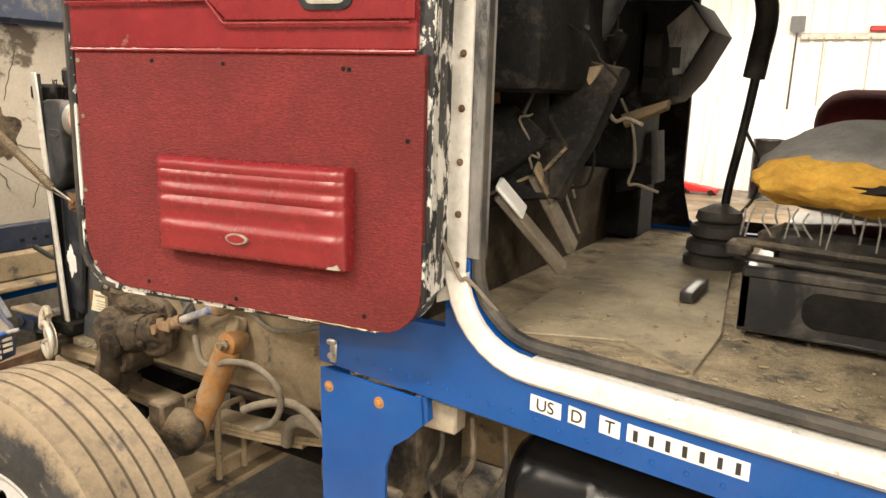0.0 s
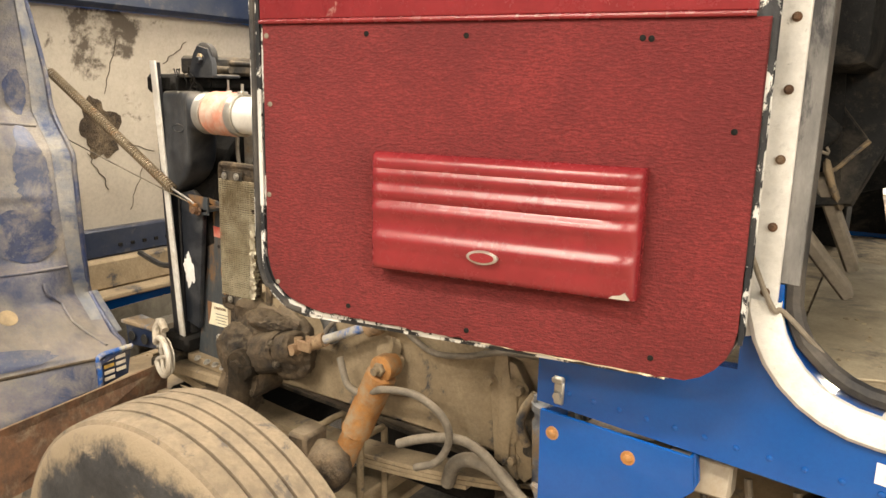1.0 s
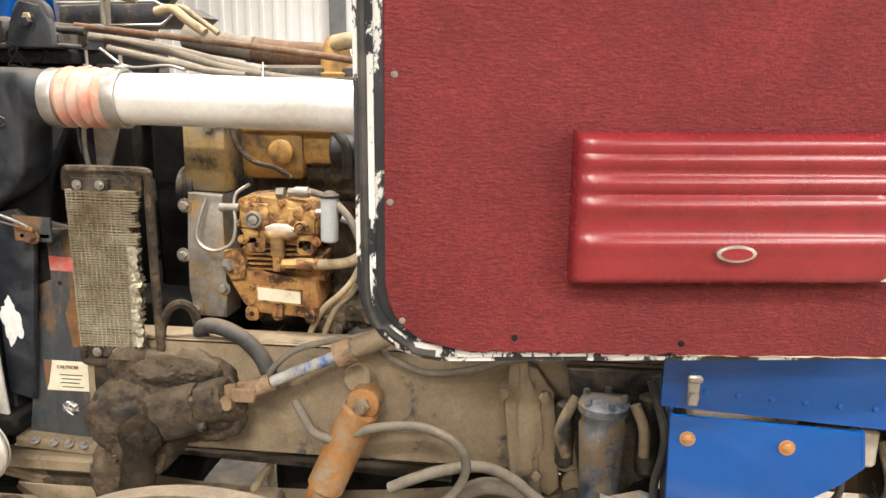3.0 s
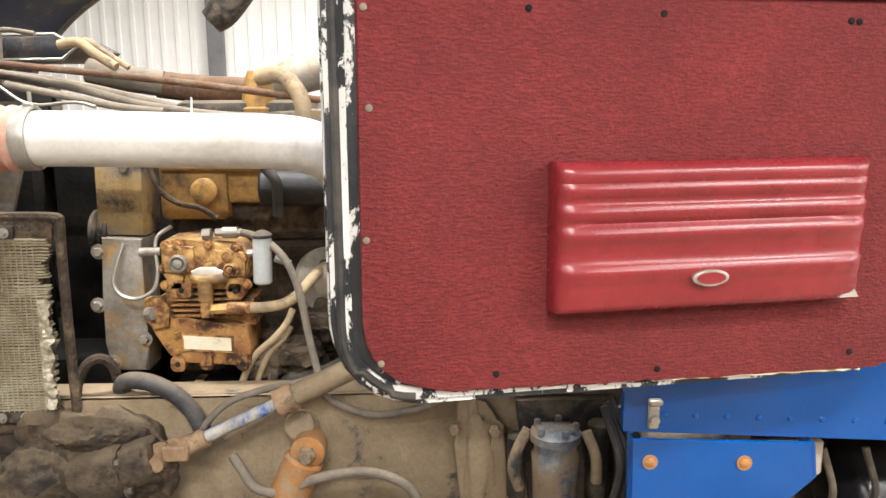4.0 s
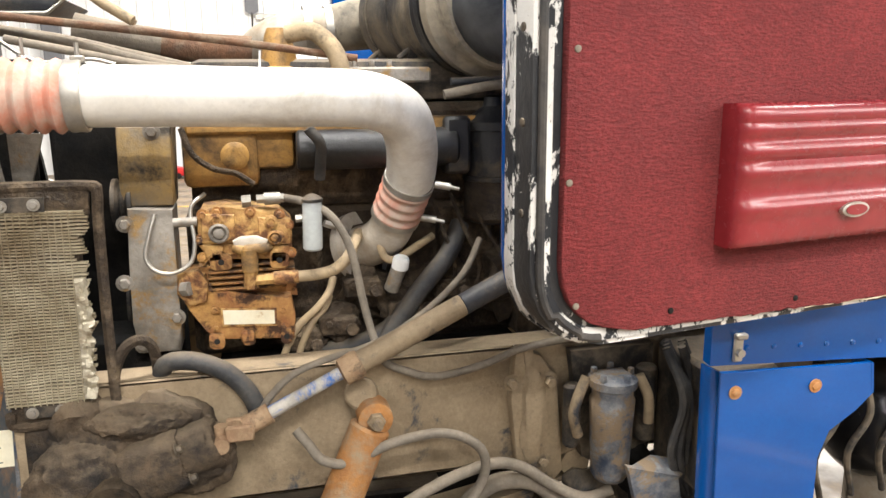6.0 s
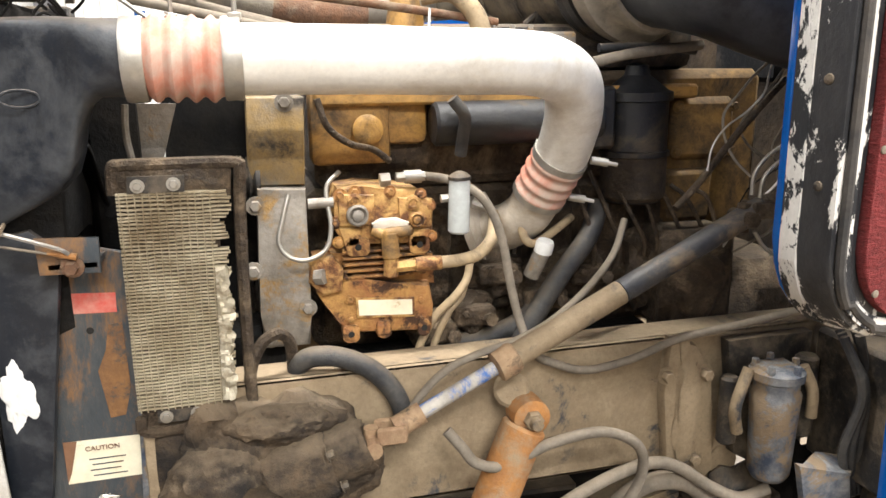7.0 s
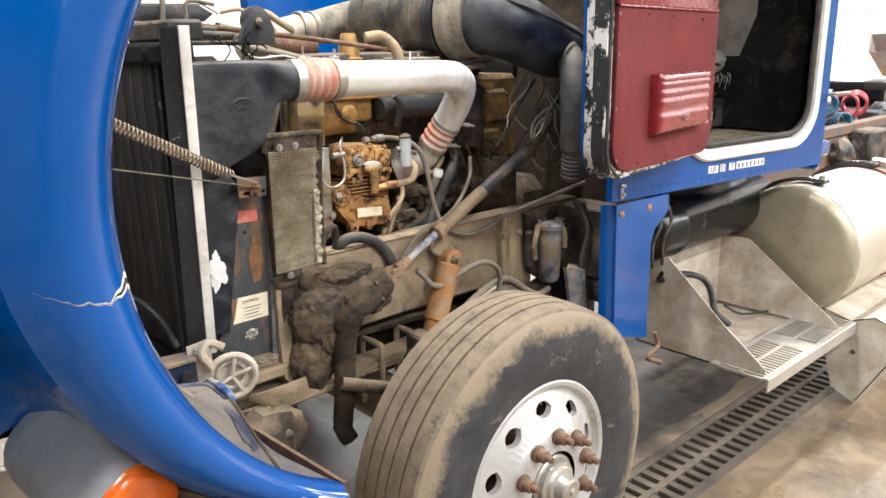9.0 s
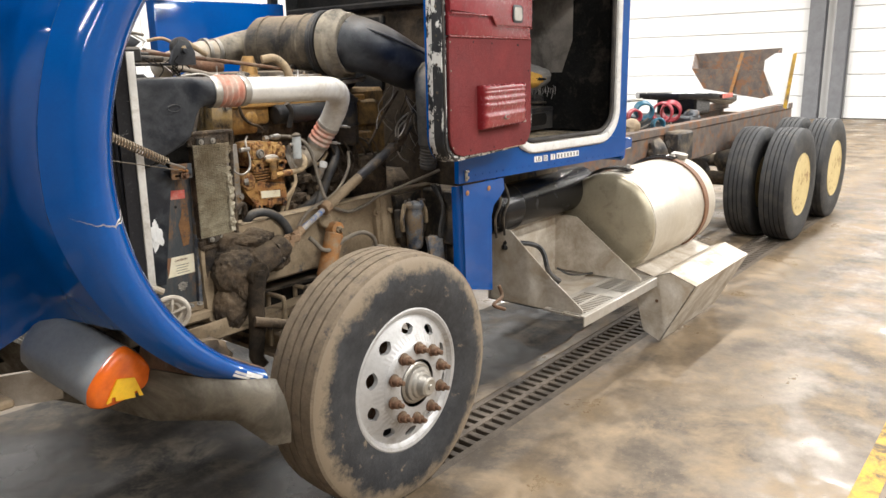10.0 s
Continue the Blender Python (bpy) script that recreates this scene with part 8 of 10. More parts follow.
# ---- steering ----
RA, RB = Vector((-1.985, 1.672, 0.925)), Vector((-1.155, 1.752, 1.288))
RD = (RB - RA).normalized()
b = B()
cyl(b, RA + RD * 0.55, RB, 0.0235, n=20, bevel=0.004)
shaft = P("steering_shaft", b, "shaft", "dusty diagonal steering shaft")
b = B()
cyl(b, RA + RD * 0.285, RA + RD * 0.552, 0.0238, n=20, bevel=0.001)
P("dusty_tube", b, "dust_metal", "dust-caked lower steering tube", shaft)
b = B()
cyl(b, RA + RD * 0.10, RA + RD * 0.29, 0.0135, n=14)
P("inner_shaft", b, "tape_blue", "worn steel shaft with blue mark", shaft)
b = B()
lathe(b, RA + RD * 0.262, RD, [(0, 0.016), (0.004, 0.030), (0.036, 0.031), (0.046, 0.027)], 20)
P("collar", b, "rust_pale", "tan shaft collar", shaft)
for at in (0.0, 0.86):
    o = RA + RD * at
    b = B()
    cyl(b, o + RD * 0.05, o + RD * 0.105, 0.021, n=14)
    box(b, o + RD * 0.02 + Vector((-0.009, -0.023, -0.009)), o + RD * 0.06 + Vector((0.009, -0.015, 0.009)), 0.004)
    box(b, o + RD * 0.02 + Vector((-0.009, 0.015, -0.009)), o + RD * 0.06 + Vector((0.009, 0.023, 0.009)), 0.004)
    cyl(b, o + Vector((0, -0.034, 0)), o + Vector((0, 0.034, 0)), 0.016, n=12)
    cyl(b, o + Vector((0, 0, -0.03)), o + Vector((0, 0, 0.03)), 0.013, n=12)
    P("universal_joint", b, "rust_pale" if at == 0 else "grime", "rusty universal joint", shaft)
b = B()
cyl(b, RB + RD * 0.03, RB + RD * 0.36 + Vector((0, 0.06, 0.02)), 0.016, n=12)
P("upper_shaft", b, "dust_black", "", shaft)
b = B()
lump(b, (-2.20, 1.755, 0.90), (0.125, 0.085, 0.105), 2, 0.08, 4)
lump(b, (-2.10, 1.75, 0.93), (0.10, 0.07, 0.075), 8, 0.2, 3)
cyl(b, (-1.99, 1.675, 0.923), (-2.24, 1.70, 0.83), 0.052, n=20, bevel=0.010)
cyl(b, (-2.05, 1.68, 0.90), (-2.16, 1.69, 0.86), 0.064, n=20, bevel=0.008)
cyl(b, (-2.205, 1.78, 0.79), (-2.205, 1.655, 0.79), 0.075, n=24, bevel=0.012)
cyl(b, (-2.25, 1.80, 0.98), (-2.25, 1.70, 0.96), 0.05, n=18, bevel=0.012)
box(b, (-2.36, 1.73, 0.76), (-2.10, 1.80, 0.98), 0.03, seg=2)
lump(b, (-2.235, 1.70, 0.845), (0.115, 0.07, 0.10), 14, 0.09, 4)
lump(b, (-2.04, 1.70, 0.885), (0.085, 0.055, 0.075), 16, 0.12, 4)
lump(b, (-2.28, 1.70, 0.70), (0.075, 0.06, 0.10), 19, 0.12, 4)
lump(b, (-2.14, 1.72, 0.965), (0.10, 0.06, 0.035), 23, 0.15, 4)
rough(b, 0.0075, 0.022, 3.0)
gear = P("steering_gear", b, "mud", "mud-caked brown steering gear", smooth=45)
b = B()
lathe(b, (-2.205, 1.657, 0.79), (0, -1, 0), [(0, 0.068), (0.010, 0.066), (0.013, 0.050), (0.018, 0.046), (0.020, 0.02)], 24)
P("gear_cover", b, "mud", "", gear)
for i in range(6):
    b = B()
    a = 2 * math.pi * (i + 0.3) / 6
    bolt(b, (-2.205 + 0.058 * math.cos(a), 1.646, 0.79 + 0.058 * math.sin(a)), (0, -1, 0), 0.009, 0.009)
    P("gear_bolt", b, "mud", "", gear)
for i in range(5):
    b = B()
    a = 2 * math.pi * i / 5
    d_ = Vector((0.93, -0.09, 0.35)).normalized()
    u_, v_, _ = frame_of(d_)
    c = Vector((-2.05, 1.68, 0.90)) + (u_ * math.cos(a) + v_ * math.sin(a)) * 0.055
    bolt(b, c, d_, 0.008, 0.012)
    P("gear_bolt", b, "dust_black", "", gear)
b = B()
pa, pb_ = Vector((-2.183, 1.625, 0.836)), Vector((-2.244, 1.600, 0.501))
lathe(b, pa + Vector((0, 0.05, 0)), (0, -1, 0), [(0, 0.045), (0.0, 0.052), (0.055, 0.052), (0.062, 0.046), (0.062, 0.022), (0.075, 0.020), (0.078, 0.012)], 24)
tube(b, [pa + Vector((0, 0.012, 0.01)), pa.lerp(pb_, 0.3) + Vector((0, 0.012, 0)), pa.lerp(pb_, 0.7), pb_, pb_ + Vector((0.01, -0.02, -0.05))], 0.040, 14, radii=(1.0, 0.72))
P("pitman_arm", rough(b, 0.004, 0.03, 7.0, 0), "soot_brown", "dark muddy pitman arm", gear)
b = B()
cyl(b, (-2.25, 1.585, 0.655), (-2.06, 1.50, 0.60), 0.022, n=12)
cyl(b, (-2.06, 1.50, 0.60), (-1.98, 1.48, 0.585), 0.03, n=12)
P("drag_link", b, "mud", "dusty drag link", gear)
# front bracket and mount castings below the radiator
b = B()
box(b, (-2.64, 1.72, 0.675), (-2.25, 1.78, 0.715), 0.008)
box(b, (-2.66, 1.66, 0.600), (-2.20, 1.70, 0.625), 0.006)
slab(b, [(-2.369, 1.740, 0.995), (-2.321, 1.740, 0.958), (-2.344, 1.720, 0.707), (-2.292, 1.700, 0.598), (-2.318, 1.700, 0.591), (-2.373, 1.720, 0.671), (-2.371, 1.740, 0.804)], (0, -1, 0), 0.03, bevel=0.004)
slab(b, [(-2.527, 1.660, 0.683), (-2.313, 1.660, 0.686), (-2.306, 1.660, 0.618), (-2.423, 1.660, 0.603)], (0, -0.6, 1), 0.025, bevel=0.004)
P("front_hanger", rough(b, 0.003, 0.03, 2.0), "dust_metal", "dusty cast spring hanger", gear)

# ---- shock absorber, rail brackets, springs, axle ----
SA, SB = Vector((-1.680, 1.690, 0.930)), Vector((-1.835, 1.665, 0.575))
sd = (SB - SA).normalized()
b = B()
cyl(b, SA + sd * 0.02, SA + sd * 0.235, 0.043, n=24, bevel=0.006)
cyl(b, SA + sd * 0.23, SB, 0.036, n=24, bevel=0.005)
lathe(b, SA + Vector((0, 0.03, 0)), (0, -1, 0), [(0, 0.036), (0.05, 0.036), (0.053, 0.03)], 18)
shock = P("shock_absorber", b, "shock", "orange rusty shock absorber")
b = B()
bolt(b, SA + Vector((0, -0.02, 0)), (0, -1, 0), 0.019, 0.016)
cyl(b, SA + Vector((0, -0.02, 0)), SA + Vector((0, -0.052, 0)), 0.011, n=10)
P("shock_bolt", b, "dust_metal", "", shock)
b = B()
cyl(b, (-1.673, 1.740, 0.922), (-1.688, 1.700, 0.942), 0.03, n=14, bevel=0.004)
cyl(b, (-1.693, 1.750, 0.956), (-1.706, 1.715, 0.973), 0.035, n=14, bevel=0.006)
P("shock_mount", b, "dust_metal", "", shock)
b = B()
slab(b, [(-1.359, 1.725, 1.034), (-1.299, 1.725, 1.013), (-1.259, 1.725, 0.949), (-1.240, 1.725, 0.725), (-1.262, 1.725, 0.702), (-1.353, 1.725, 0.743), (-1.370, 1.725, 0.913)], (0, -1, 0), 0.035, bevel=0.008)
bolt(b, (-1.281, 1.725, 0.952), (0, -1, 0), 0.013, 0.022)
bolt(b, (-1.369, 1.725, 0.956), (0, -1, 0), 0.012, 0.018)
bolt(b, (-1.294, 1.725, 0.760), (0, -1, 0), 0.012, 0.018)
slab(b, [(-1.343, 1.720, 1.034), (-1.321, 1.720, 1.032), (-1.279, 1.720, 0.707), (-1.307, 1.720, 0.712)], (0, -1, 0), 0.012, bevel=0.003)
lump(b, (-1.316, 1.722, 0.863), (0.03, 0.012, 0.12), 41, 0.4, 3)
P("spring_hanger", b, "dust_metal", "dusty cast rail hanger")
for y in (1.80, 2 * CY - 1.80):
    b = B()
    for i, (w, o) in enumerate(((0.80, 0.0), (0.70, 0.014), (0.55, 0.028))):
        pts = [(-2.0 + w * s, 0.60 + 0.10 * s * s * (w / 0.8) ** 2 - o) for s in [j / 10 - 1 for j in range(21)]]
        slab(b, [(x, y - 0.045, z) for x, z in pts] + [(x, y - 0.045, z - 0.012) for x, z in pts[::-1]], (0, -1, 0), 0.09)
    lathe(b, (-1.20, y - 0.05, 0.725), (0, 1, 0), [(0, 0.035), (0.10, 0.035)], 16)
    spr = P("leaf_spring", b, "dust_metal", "dusty leaf spring pack", smooth=20)
    for x in (-1.97, -1.81):
        b = B()
        tube(b, [(x, y - 0.058, 0.40), (x, y - 0.058, 0.63), (x, y - 0.04, 0.655), (x, y + 0.04, 0.655), (x, y + 0.058, 0.63), (x, y + 0.058, 0.40)], 0.011, 8, 3)
        P("u_bolt", b, "dust_metal", "", spr)
b = B()
box(b, (-1.96, 1.50, 0.33), (-1.82, 2 * CY - 1.50, 0.355), 0.006)
box(b, (-1.905, 1.50, 0.35), (-1.875, 2 * CY - 1.50, 0.44), 0.006)
box(b, (-1.96, 1.50, 0.435), (-1.82, 2 * CY - 1.50, 0.46), 0.006)
for y in (1.44, 2 * CY - 1.44):
    cyl(b, (-1.89, y, 0.26), (-1.89, y, 0.56), 0.05, n=14, bevel=0.01)
P("front_axle", b, "dust_metal", "dusty forged front axle beam")
for k, (c, sz, m_) in enumerate((((-1.16, 1.74, 0.62), (0.09, 0.05, 0.09), "dust_black"), ((-1.03, 1.72, 0.64), (0.07, 0.06, 0.12), "dark"), ((-1.30, 1.80, 0.56), (0.10, 0.05, 0.07), "grime"), ((-0.93, 1.66, 0.58), (0.05, 0.05, 0.13), "dust_black"), ((-2.45, 1.80, 0.58), (0.16, 0.08, 0.07), "grime"))):
    b = B()
    lump(b, c, sz, k + 51, 0.4, 3)
    box(b, Vector(c) - Vector((sz[0] * 0.7, sz[1] * 1.15, sz[2] * 0.5)), Vector(c) + Vector((sz[0] * 0.5, 0, sz[2] * 0.6)), 0.008)
    P("suspension_casting", b, m_, "dark dirty casting under the rail")
# added dark plate, covers the bright floor seen below the radiator
b = B()
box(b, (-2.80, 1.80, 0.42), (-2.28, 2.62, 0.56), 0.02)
P("belly_plate", b, "dark", "added dark plate hiding the bright floor below the radiator", engine)
# added casting, hides more of the bright floor
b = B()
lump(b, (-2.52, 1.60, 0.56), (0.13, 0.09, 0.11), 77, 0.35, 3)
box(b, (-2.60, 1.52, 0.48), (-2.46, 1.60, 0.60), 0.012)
P("spring_shackle", b, "mud", "added muddy casting hiding the floor by the front spring")
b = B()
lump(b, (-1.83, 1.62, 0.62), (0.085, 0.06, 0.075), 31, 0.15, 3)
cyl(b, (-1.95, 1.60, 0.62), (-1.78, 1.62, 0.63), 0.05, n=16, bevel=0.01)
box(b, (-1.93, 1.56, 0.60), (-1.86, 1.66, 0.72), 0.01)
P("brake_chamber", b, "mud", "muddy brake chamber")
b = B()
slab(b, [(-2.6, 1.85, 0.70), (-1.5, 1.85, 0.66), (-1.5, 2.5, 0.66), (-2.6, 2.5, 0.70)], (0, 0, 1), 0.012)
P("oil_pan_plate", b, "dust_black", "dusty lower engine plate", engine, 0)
# pan drawn large to darken the gap under the rail
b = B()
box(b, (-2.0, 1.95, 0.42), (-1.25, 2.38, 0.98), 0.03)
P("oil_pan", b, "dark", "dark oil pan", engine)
b = B()
tube(b, [(-1.50, 1.74, 0.62), (-1.46, 1.71, 0.70), (-1.40, 1.70, 0.735), (-1.32, 1.70, 0.72), (-1.26, 1.70, 0.66), (-1.22, 1.69, 0.58)], 0.020, 12)
P("air_line", b, "hose", "tan ribbed air line")

# power-steering reservoir on the rail
b = B()
lathe(b, (-1.160, 1.655, 0.730), (0, 0, 1), [(0, 0.02), (0.006, 0.034), (0.02, 0.042), (0.14, 0.047), (0.195, 0.050), (0.203, 0.045), (0.222, 0.045), (0.227, 0.053), (0.243, 0.053), (0.250, 0.036)], 26)
res = P("reservoir", b, "blue_rust", "blue-grey rusty steering fluid reservoir")
b = B()
slab(b, [(-1.235, 1.715, 1.02), (-1.03, 1.715, 1.02), (-1.03, 1.715, 0.76), (-1.10, 1.715, 0.70), (-1.20, 1.715, 0.76)], (0, -1, 0), 0.03, bevel=0.004)
cyl(b, (-1.06, 1.69, 0.98), (-1.06, 1.69, 0.80), 0.024, n=14, bevel=0.006)
cyl(b, (-1.235, 1.70, 0.95), (-1.235, 1.70, 0.80), 0.020, n=12, bevel=0.006)
P("reservoir_mount", b, "dust_black", "dark dusty reservoir mount", res)
b = B()
for i in range(5):
    a = 2 * math.pi * i / 5
    bolt(b, (-1.160 + 0.042 * math.cos(a), 1.655 + 0.042 * math.sin(a), 0.972), (0, 0, 1), 0.008, 0.02)
box(b, (-1.20, 1.625, 0.964), (-1.12, 1.69, 0.982), 0.004)
P("reservoir_lid", b, "blue_rust", "", res)
b = B()
tube(b, [(-1.215, 1.67, 0.975), (-1.240, 1.66, 0.93), (-1.248, 1.66, 0.89), (-1.232, 1.67, 0.84)], 0.012, 10)
tube(b, [(-1.095, 1.66, 0.97), (-1.075, 1.65, 0.92), (-1.072, 1.65, 0.86)], 0.012, 10)
PS("reservoir_hose", b, "dust_metal", "", res)
b = B()
slab(b, [(-1.166, 1.560, 0.809), (-1.044, 1.560, 0.773), (-0.979, 1.580, 0.491), (-1.089, 1.580, 0.539)], (0, -1, 0), 0.02, bevel=0.004)
slab(b, [(-1.166, 1.560, 0.809), (-1.044, 1.560, 0.773), (-0.965, 1.620, 0.766), (-1.080, 1.620, 0.797)], (0, 0, 1), 0.006)
P("mud_bracket", b, "blue_rust", "bent pale blue steel bracket")
b = B()
for i in range(6):
    tube(b, [(-1.08 + 0.012 * i, 1.58 + 0.02 * (i % 3), 1.06), (-1.05 + 0.014 * i, 1.55 + 0.01 * i, 0.95), (-1.06 + 0.02 * i, 1.57, 0.82), (-1.0 + 0.01 * i, 1.6, 0.70)], 0.009, 8)
PS("cab_hose", b, "hose_dark", "dark dusty hoses below the cab")
b = B()
box(b, (-1.02, 1.50, 0.74), (-0.86, 1.72, 1.03), 0.01)
box(b, (-0.98, 1.47, 0.62), (-0.90, 1.60, 0.76), 0.01)
P("cab_mount", b, "dust_black", "dark cab mount")
b = B()
box(b, (-0.845, 1.42, 0.985), (-0.72, 1.47, 1.055), 0.006)
lathe(b, (-0.825, 1.42, 1.03), (0, -1, 0), [(0, 0.017), (0.008, 0.017), (0.012, 0.010)], 14)
P("junction_block", b, "alu_dirty", "pale valve block with a red plug below the sill")
b = B()
for x in (-0.78, -0.70, -0.62):
    tube(b, [(x, 1.46, 1.02), (x + 0.015, 1.44, 0.93), (x - 0.02, 1.45, 0.84), (x + 0.03, 1.48, 0.72)], 0.007, 8)
PS("sill_wire", b, "dust_black", "loose wires below the sill")

# ---- air cleaner and the pipes on top ----
CA, CD = Vector((-1.46, 2.44, 1.785)), Vector((0.21, -0.977, -0.01)).normalized()
b = B()
lathe(b, CA, CD, [(0, 0.06), (0.0, 0.10), (0.012, 0.128), (0.04, 0.145), (0.33, 0.147), (0.335, 0.153), (0.35, 0.153), (0.355, 0.147), (0.44, 0.147), (0.455, 0.140), (0.46, 0.12)], 44)
ac = P("air_cleaner", b, "dusty_can", "dusty black air cleaner canister")
b = B()
lathe(b, CA + CD * 0.415, CD, [(0, 0.146), (0, 0.160), (0.012, 0.164), (0.022, 0.158), (0.030, 0.164), (0.048, 0.162), (0.05, 0.14)], 44)
P("clamp_ring", b, "oily_black", "black rubber clamp ring", ac)
b = B()
for u in (0.09, 0.235):
    lathe(b, CA + CD * u, CD, [(0, 0.146), (0, 0.150), (0.012, 0.150), (0.012, 0.146)], 44, cap=False)
PS("can_band", b, "dusty_can", "", ac)
b = B()
lathe(b, CA + CD * 0.468, CD, [(0, 0.13), (0.004, 0.160), (0.02, 0.166), (0.05, 0.166), (0.062, 0.150), (0.075, 0.146), (0.10, 0.150), (0.115, 0.146), (0.12, 0.12)], 44)
P("clamp_boot", b, "boot", "dusty tan rubber boot", ac)
e0 = CA + CD * 0.585
b = B()
tube(b, [e0, e0 + CD * 0.05 + Vector((0.005, 0, -0.01)), e0 + CD * 0.10 + Vector((0.05, 0, -0.035)), e0 + CD * 0.12 + Vector((0.14, 0.0, -0.075)), e0 + CD * 0.12 + Vector((0.26, 0.02, -0.11)), e0 + CD * 0.12 + Vector((0.38, 0.05, -0.13)), e0 + CD * 0.10 + Vector((0.46, 0.08, -0.13))], 0.138, 36, radii=(1.0, 0.78))
elbow = P("intake_elbow", b, "black", "black moulded intake elbow", ac)
b = B()
tube(b, [e0 + CD * 0.02 + Vector((-0.085, -0.02, 0.10)), e0 + CD * 0.13 + Vector((-0.02, -0.07, 0.04)), e0 + CD * 0.15 + Vector((0.12, -0.10, -0.02)), e0 + CD * 0.15 + Vector((0.26, -0.09, -0.06)), e0 + CD * 0.15 + Vector((0.38, -0.06, -0.09))], 0.007, 8)
P("elbow_rib", b, "black", "", elbow)
b = B()
tube(b, [CA + CD * 0.02, CA - CD * 0.05, CA - CD * 0.10 + Vector((-0.04, 0, -0.005)), CA - CD * 0.11 + Vector((-0.16, 0, -0.025))], 0.102, 28, radii=(1.0, 0.66))
P("inlet_elbow", b, "boot", "dusty rubber inlet elbow", ac)
b = B()
p0 = CA - CD * 0.11 + Vector((-0.15, 0, -0.025))
tube(b, [p0, p0 + Vector((-0.10, 0, -0.008)), p0 + Vector((-0.17, 0.02, -0.025)), p0 + Vector((-0.22, 0.08, -0.05)), p0 + Vector((-0.24, 0.18, -0.08))], 0.060, 28)
pipe_in = P("inlet_pipe", b, "alu_dirty", "dusty aluminium inlet pipe", ac)
for u in (0.015, 0.075):
    b = B()
    lathe(b, p0 + Vector((-u, 0, -0.001)), (-1, 0, -0.06), [(0, 0.061), (0, 0.068), (0.022, 0.068), (0.022, 0.061)], 30, cap=False)
    P("hose_clamp", b, "zinc", "grey hose clamp", pipe_in)
for u in (0.10, 0.30):
    b = B()
    c = CA + CD * u + Vector((-0.10, -0.02, -0.10))
    box(b, c + Vector((-0.012, -0.012, -0.02)), c + Vector((0.012, 0.012, 0.03)), 0.003)
    cyl(b, c + Vector((-0.01, 0, 0.0)), c + Vector((-0.035, 0, -0.02)), 0.008, n=8)
    P("can_latch", b, "dust_black", "", ac)
# the far door, swung forward like the near one
b = B()
fy = lambda y: 2 * CY - y
slab(b, [(-0.72, fy(1.244), 1.25), (-1.57, fy(1.120), 1.25), (-1.57, fy(1.120), 2.07), (-0.72, fy(1.244), 2.07)], (0.14, -1, 0), 0.07, bevel=0.01)
far_door = P("far_door", b, "blue", "blue outside of the far door, swung open forward", smooth=30)
b = B()
for x0, x1, z0, z1 in ((-0.78, -0.72, 2.07, 2.55), (-1.57, -1.50, 2.07, 2.55), (-1.57, -0.72, 2.50, 2.55)):
    box(b, (x0, 3.17, z0), (x1, 3.21, z1), 0.004)
P("window_frame", b, "black_clean", "", far_door, 0)
